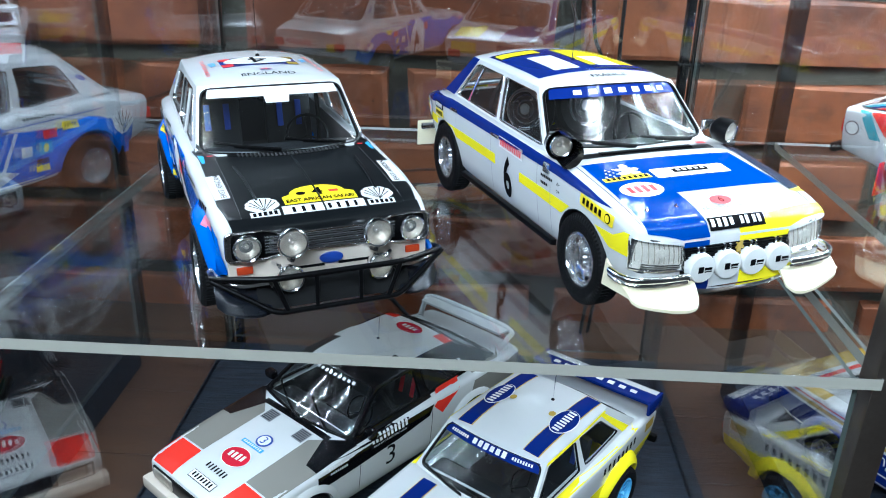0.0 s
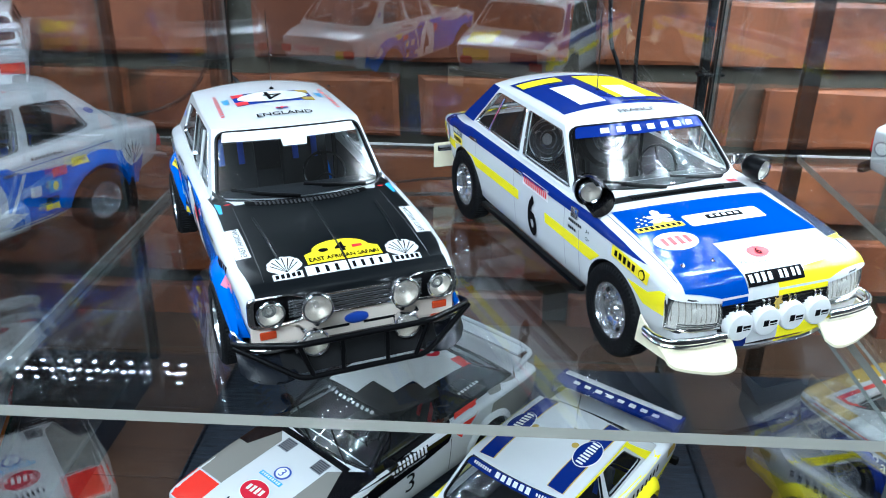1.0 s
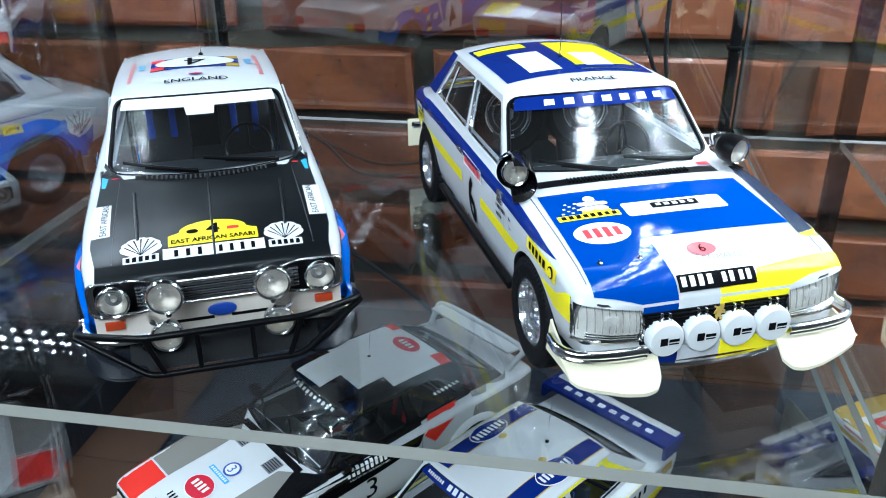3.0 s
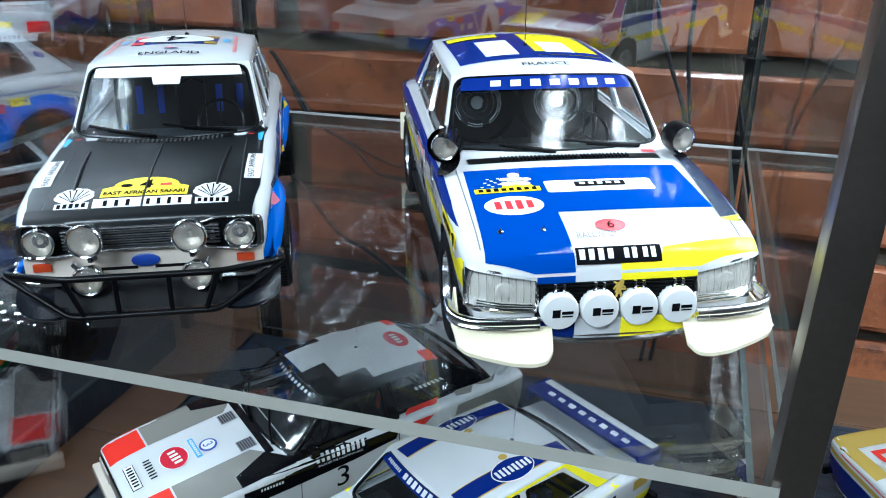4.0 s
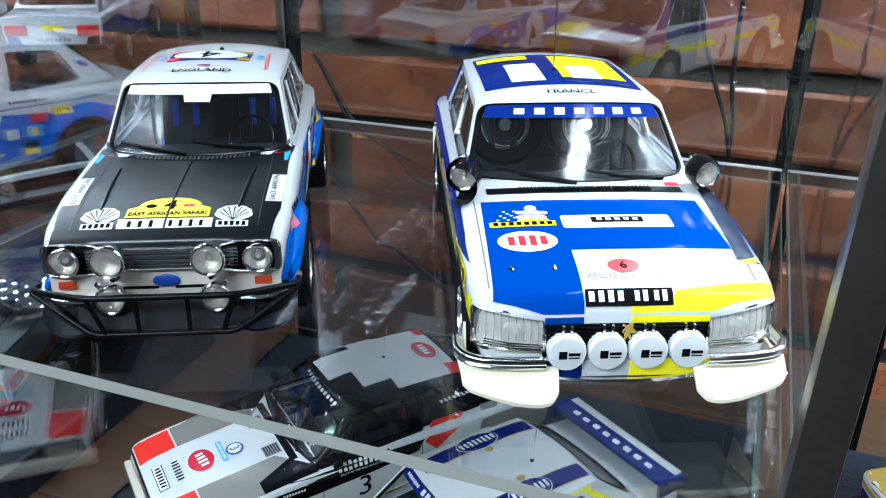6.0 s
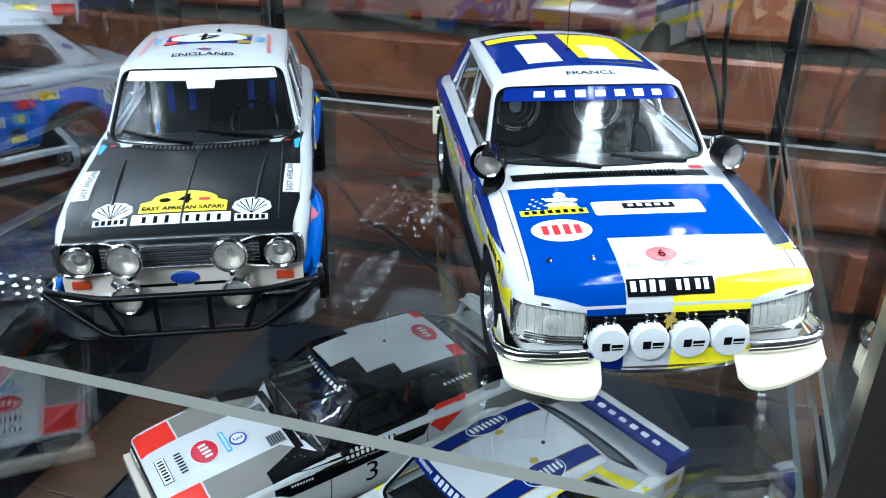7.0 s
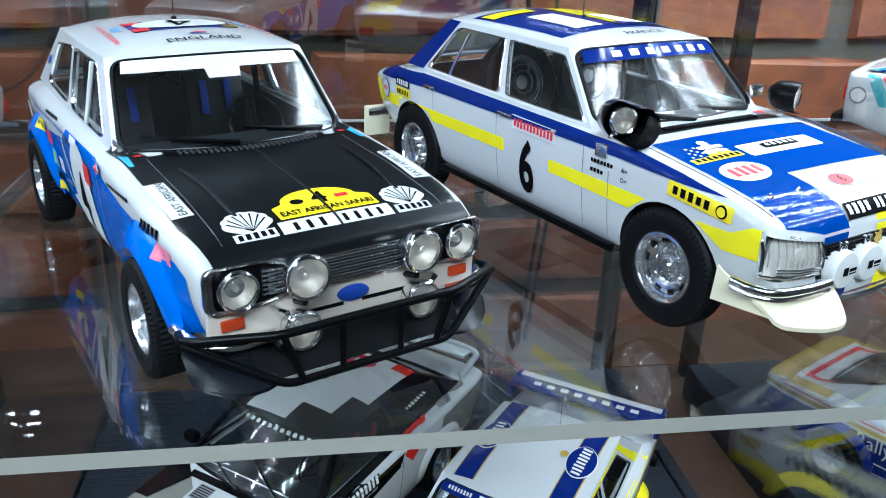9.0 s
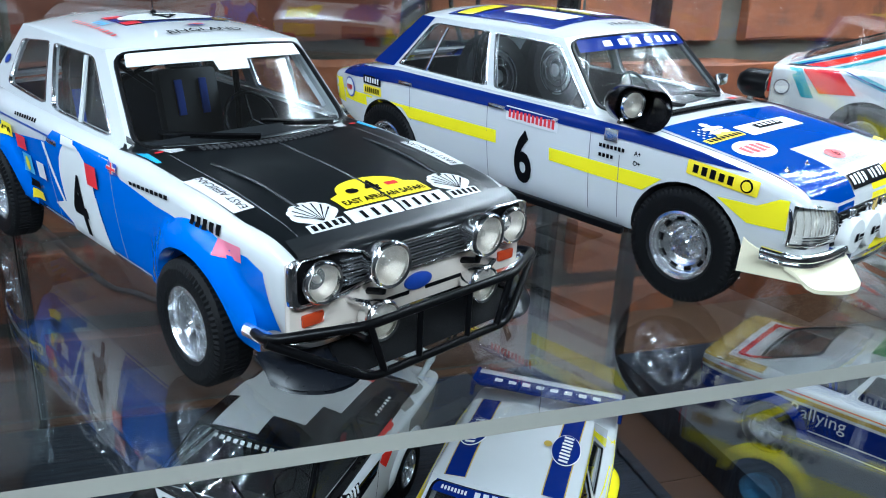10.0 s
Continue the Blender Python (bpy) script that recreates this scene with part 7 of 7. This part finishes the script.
def green_orange(t, s, c):
    for side in ("left", "right"):
        s.lay([[(3.3, 0.66), (3.3, 0.76), (-0.6, 0.70), (-0.6, 0.60)]], side, ORANGE, "orange_stripe", 1, 0.08)
        s.lay([[(3.3, 0.54), (3.3, 0.66), (-0.6, 0.60), (-0.6, 0.48)]], side, GREEN, "green_stripe", 1, 0.08)
        s.lay([[(3.3, 0.36), (3.3, 0.54), (-0.6, 0.48), (-0.6, 0.36)]], side, RED, "red_stripe", 1, 0.08)
        s.upright([oval(0, 0, 0.16, 0.16)], side, (2.7, 0.84), INK, "round_sign", 2, 0.1)
    s.lay([rect(0, 0.62, 1.3, 0.10)], "rear", ORANGE, "orange_stripe", 1, 0.1)
    s.lay([rect(0, 0.52, 1.3, 0.10)], "rear", GREEN, "green_stripe", 1, 0.1)
    s.lay(bars(0, 3.1, 0.7, 0.12, 5), "top", INK, "boot_letters", 1, 0.1)
    tail_wing(t, 3.2, 1.10, 0.70, 0.26, WHITE, WHITE, 0.15)


two_door("model_rally_saloon", (-8.6, 7.0), 108.0 - 180.0, LOW, "white rally saloon model with orange and green stripes, lower board", green_orange)


def black_white(t, s, c):
    s.lay([[(-0.62, -0.6), (0.62, -0.6), (0.66, 0.62), (-0.66, 0.62)]], "top", BLACK, "black_bonnet", 1, 0.08)
    for side in ("left", "right"):
        s.lay([[(3.3, 0.40), (3.3, 0.60), (-0.6, 0.60), (-0.6, 0.40)]], side, RED, "red_stripe", 1, 0.08)


two_door("model_rally_saloon", (-6.6, 9.6), 60.0, -1.55, "white and black rally saloon model with red flanks, raised stand", black_white)
slab("glass_shelf", -11.0, -4.95, 7.2, 11.6, -1.61, -1.55, SHELF_GLASS, SHELF_GLASS, "lower glass shelf of the neighbouring case", "shelf")

# ---- bricks, the last and most numerous pieces ----


def brick_meshes():
    out = []
    for k in range(6):
        rnd = random.Random(40 + k)
        lx, lz = 4.76, 0.93
        bm = bmesh.new()
        bmesh.ops.create_cube(bm, size=1)
        for v in bm.verts:
            v.co = (v.co.x * lx, v.co.y * 0.30, v.co.z * lz)
        bmesh.ops.subdivide_edges(bm, edges=[e for e in bm.edges if abs((e.verts[0].co - e.verts[1].co).x) > 1], cuts=3)
        bmesh.ops.bevel(bm, geom=[e for e in bm.edges if all(v.co.y < -0.14 for v in e.verts) and (abs(e.verts[0].co.z) > 0.42 and abs(e.verts[1].co.z) > 0.42 and abs(e.verts[0].co.z - e.verts[1].co.z) < 0.1 or abs(e.verts[0].co.x) > 2.2 and abs(e.verts[1].co.x) > 2.2)], offset=0.045, segments=1, affect="EDGES")
        for v in bm.verts:
            v.co += Vector((rnd.uniform(-0.05, 0.05), rnd.uniform(-0.02, 0.02), rnd.uniform(-0.045, 0.045)))
        me = bpy.data.meshes.new("brick")
        bm.to_mesh(me)
        bm.free()
        me.transform(Matrix.Scale(U, 4))
        me.materials.append(BRICK)
        out.append(me)
    return out


def brick_wall():
    kinds, rnd = brick_meshes(), random.Random(3)
    pitch = 1.235
    for row in range(-4, 3):
        z = -0.145 + row * pitch
        for col in range(-4, 4):
            x = 1.53 + col * 5.16 + (2.58 if row % 2 else 0.0)
            ob = new("brick", kinds[rnd.randrange(6)])
            ob.parent = wall
            ob.matrix_basis = pose((x + rnd.uniform(-0.07, 0.07)) * U, rnd.uniform(-0.03, 0.03) * U, (z + rnd.uniform(-0.03, 0.03)) * U, rnd.uniform(-0.6, 0.6), rnd.choice((0, 180)) + rnd.uniform(-0.5, 0.5), rnd.uniform(-0.4, 0.4))


brick_wall()
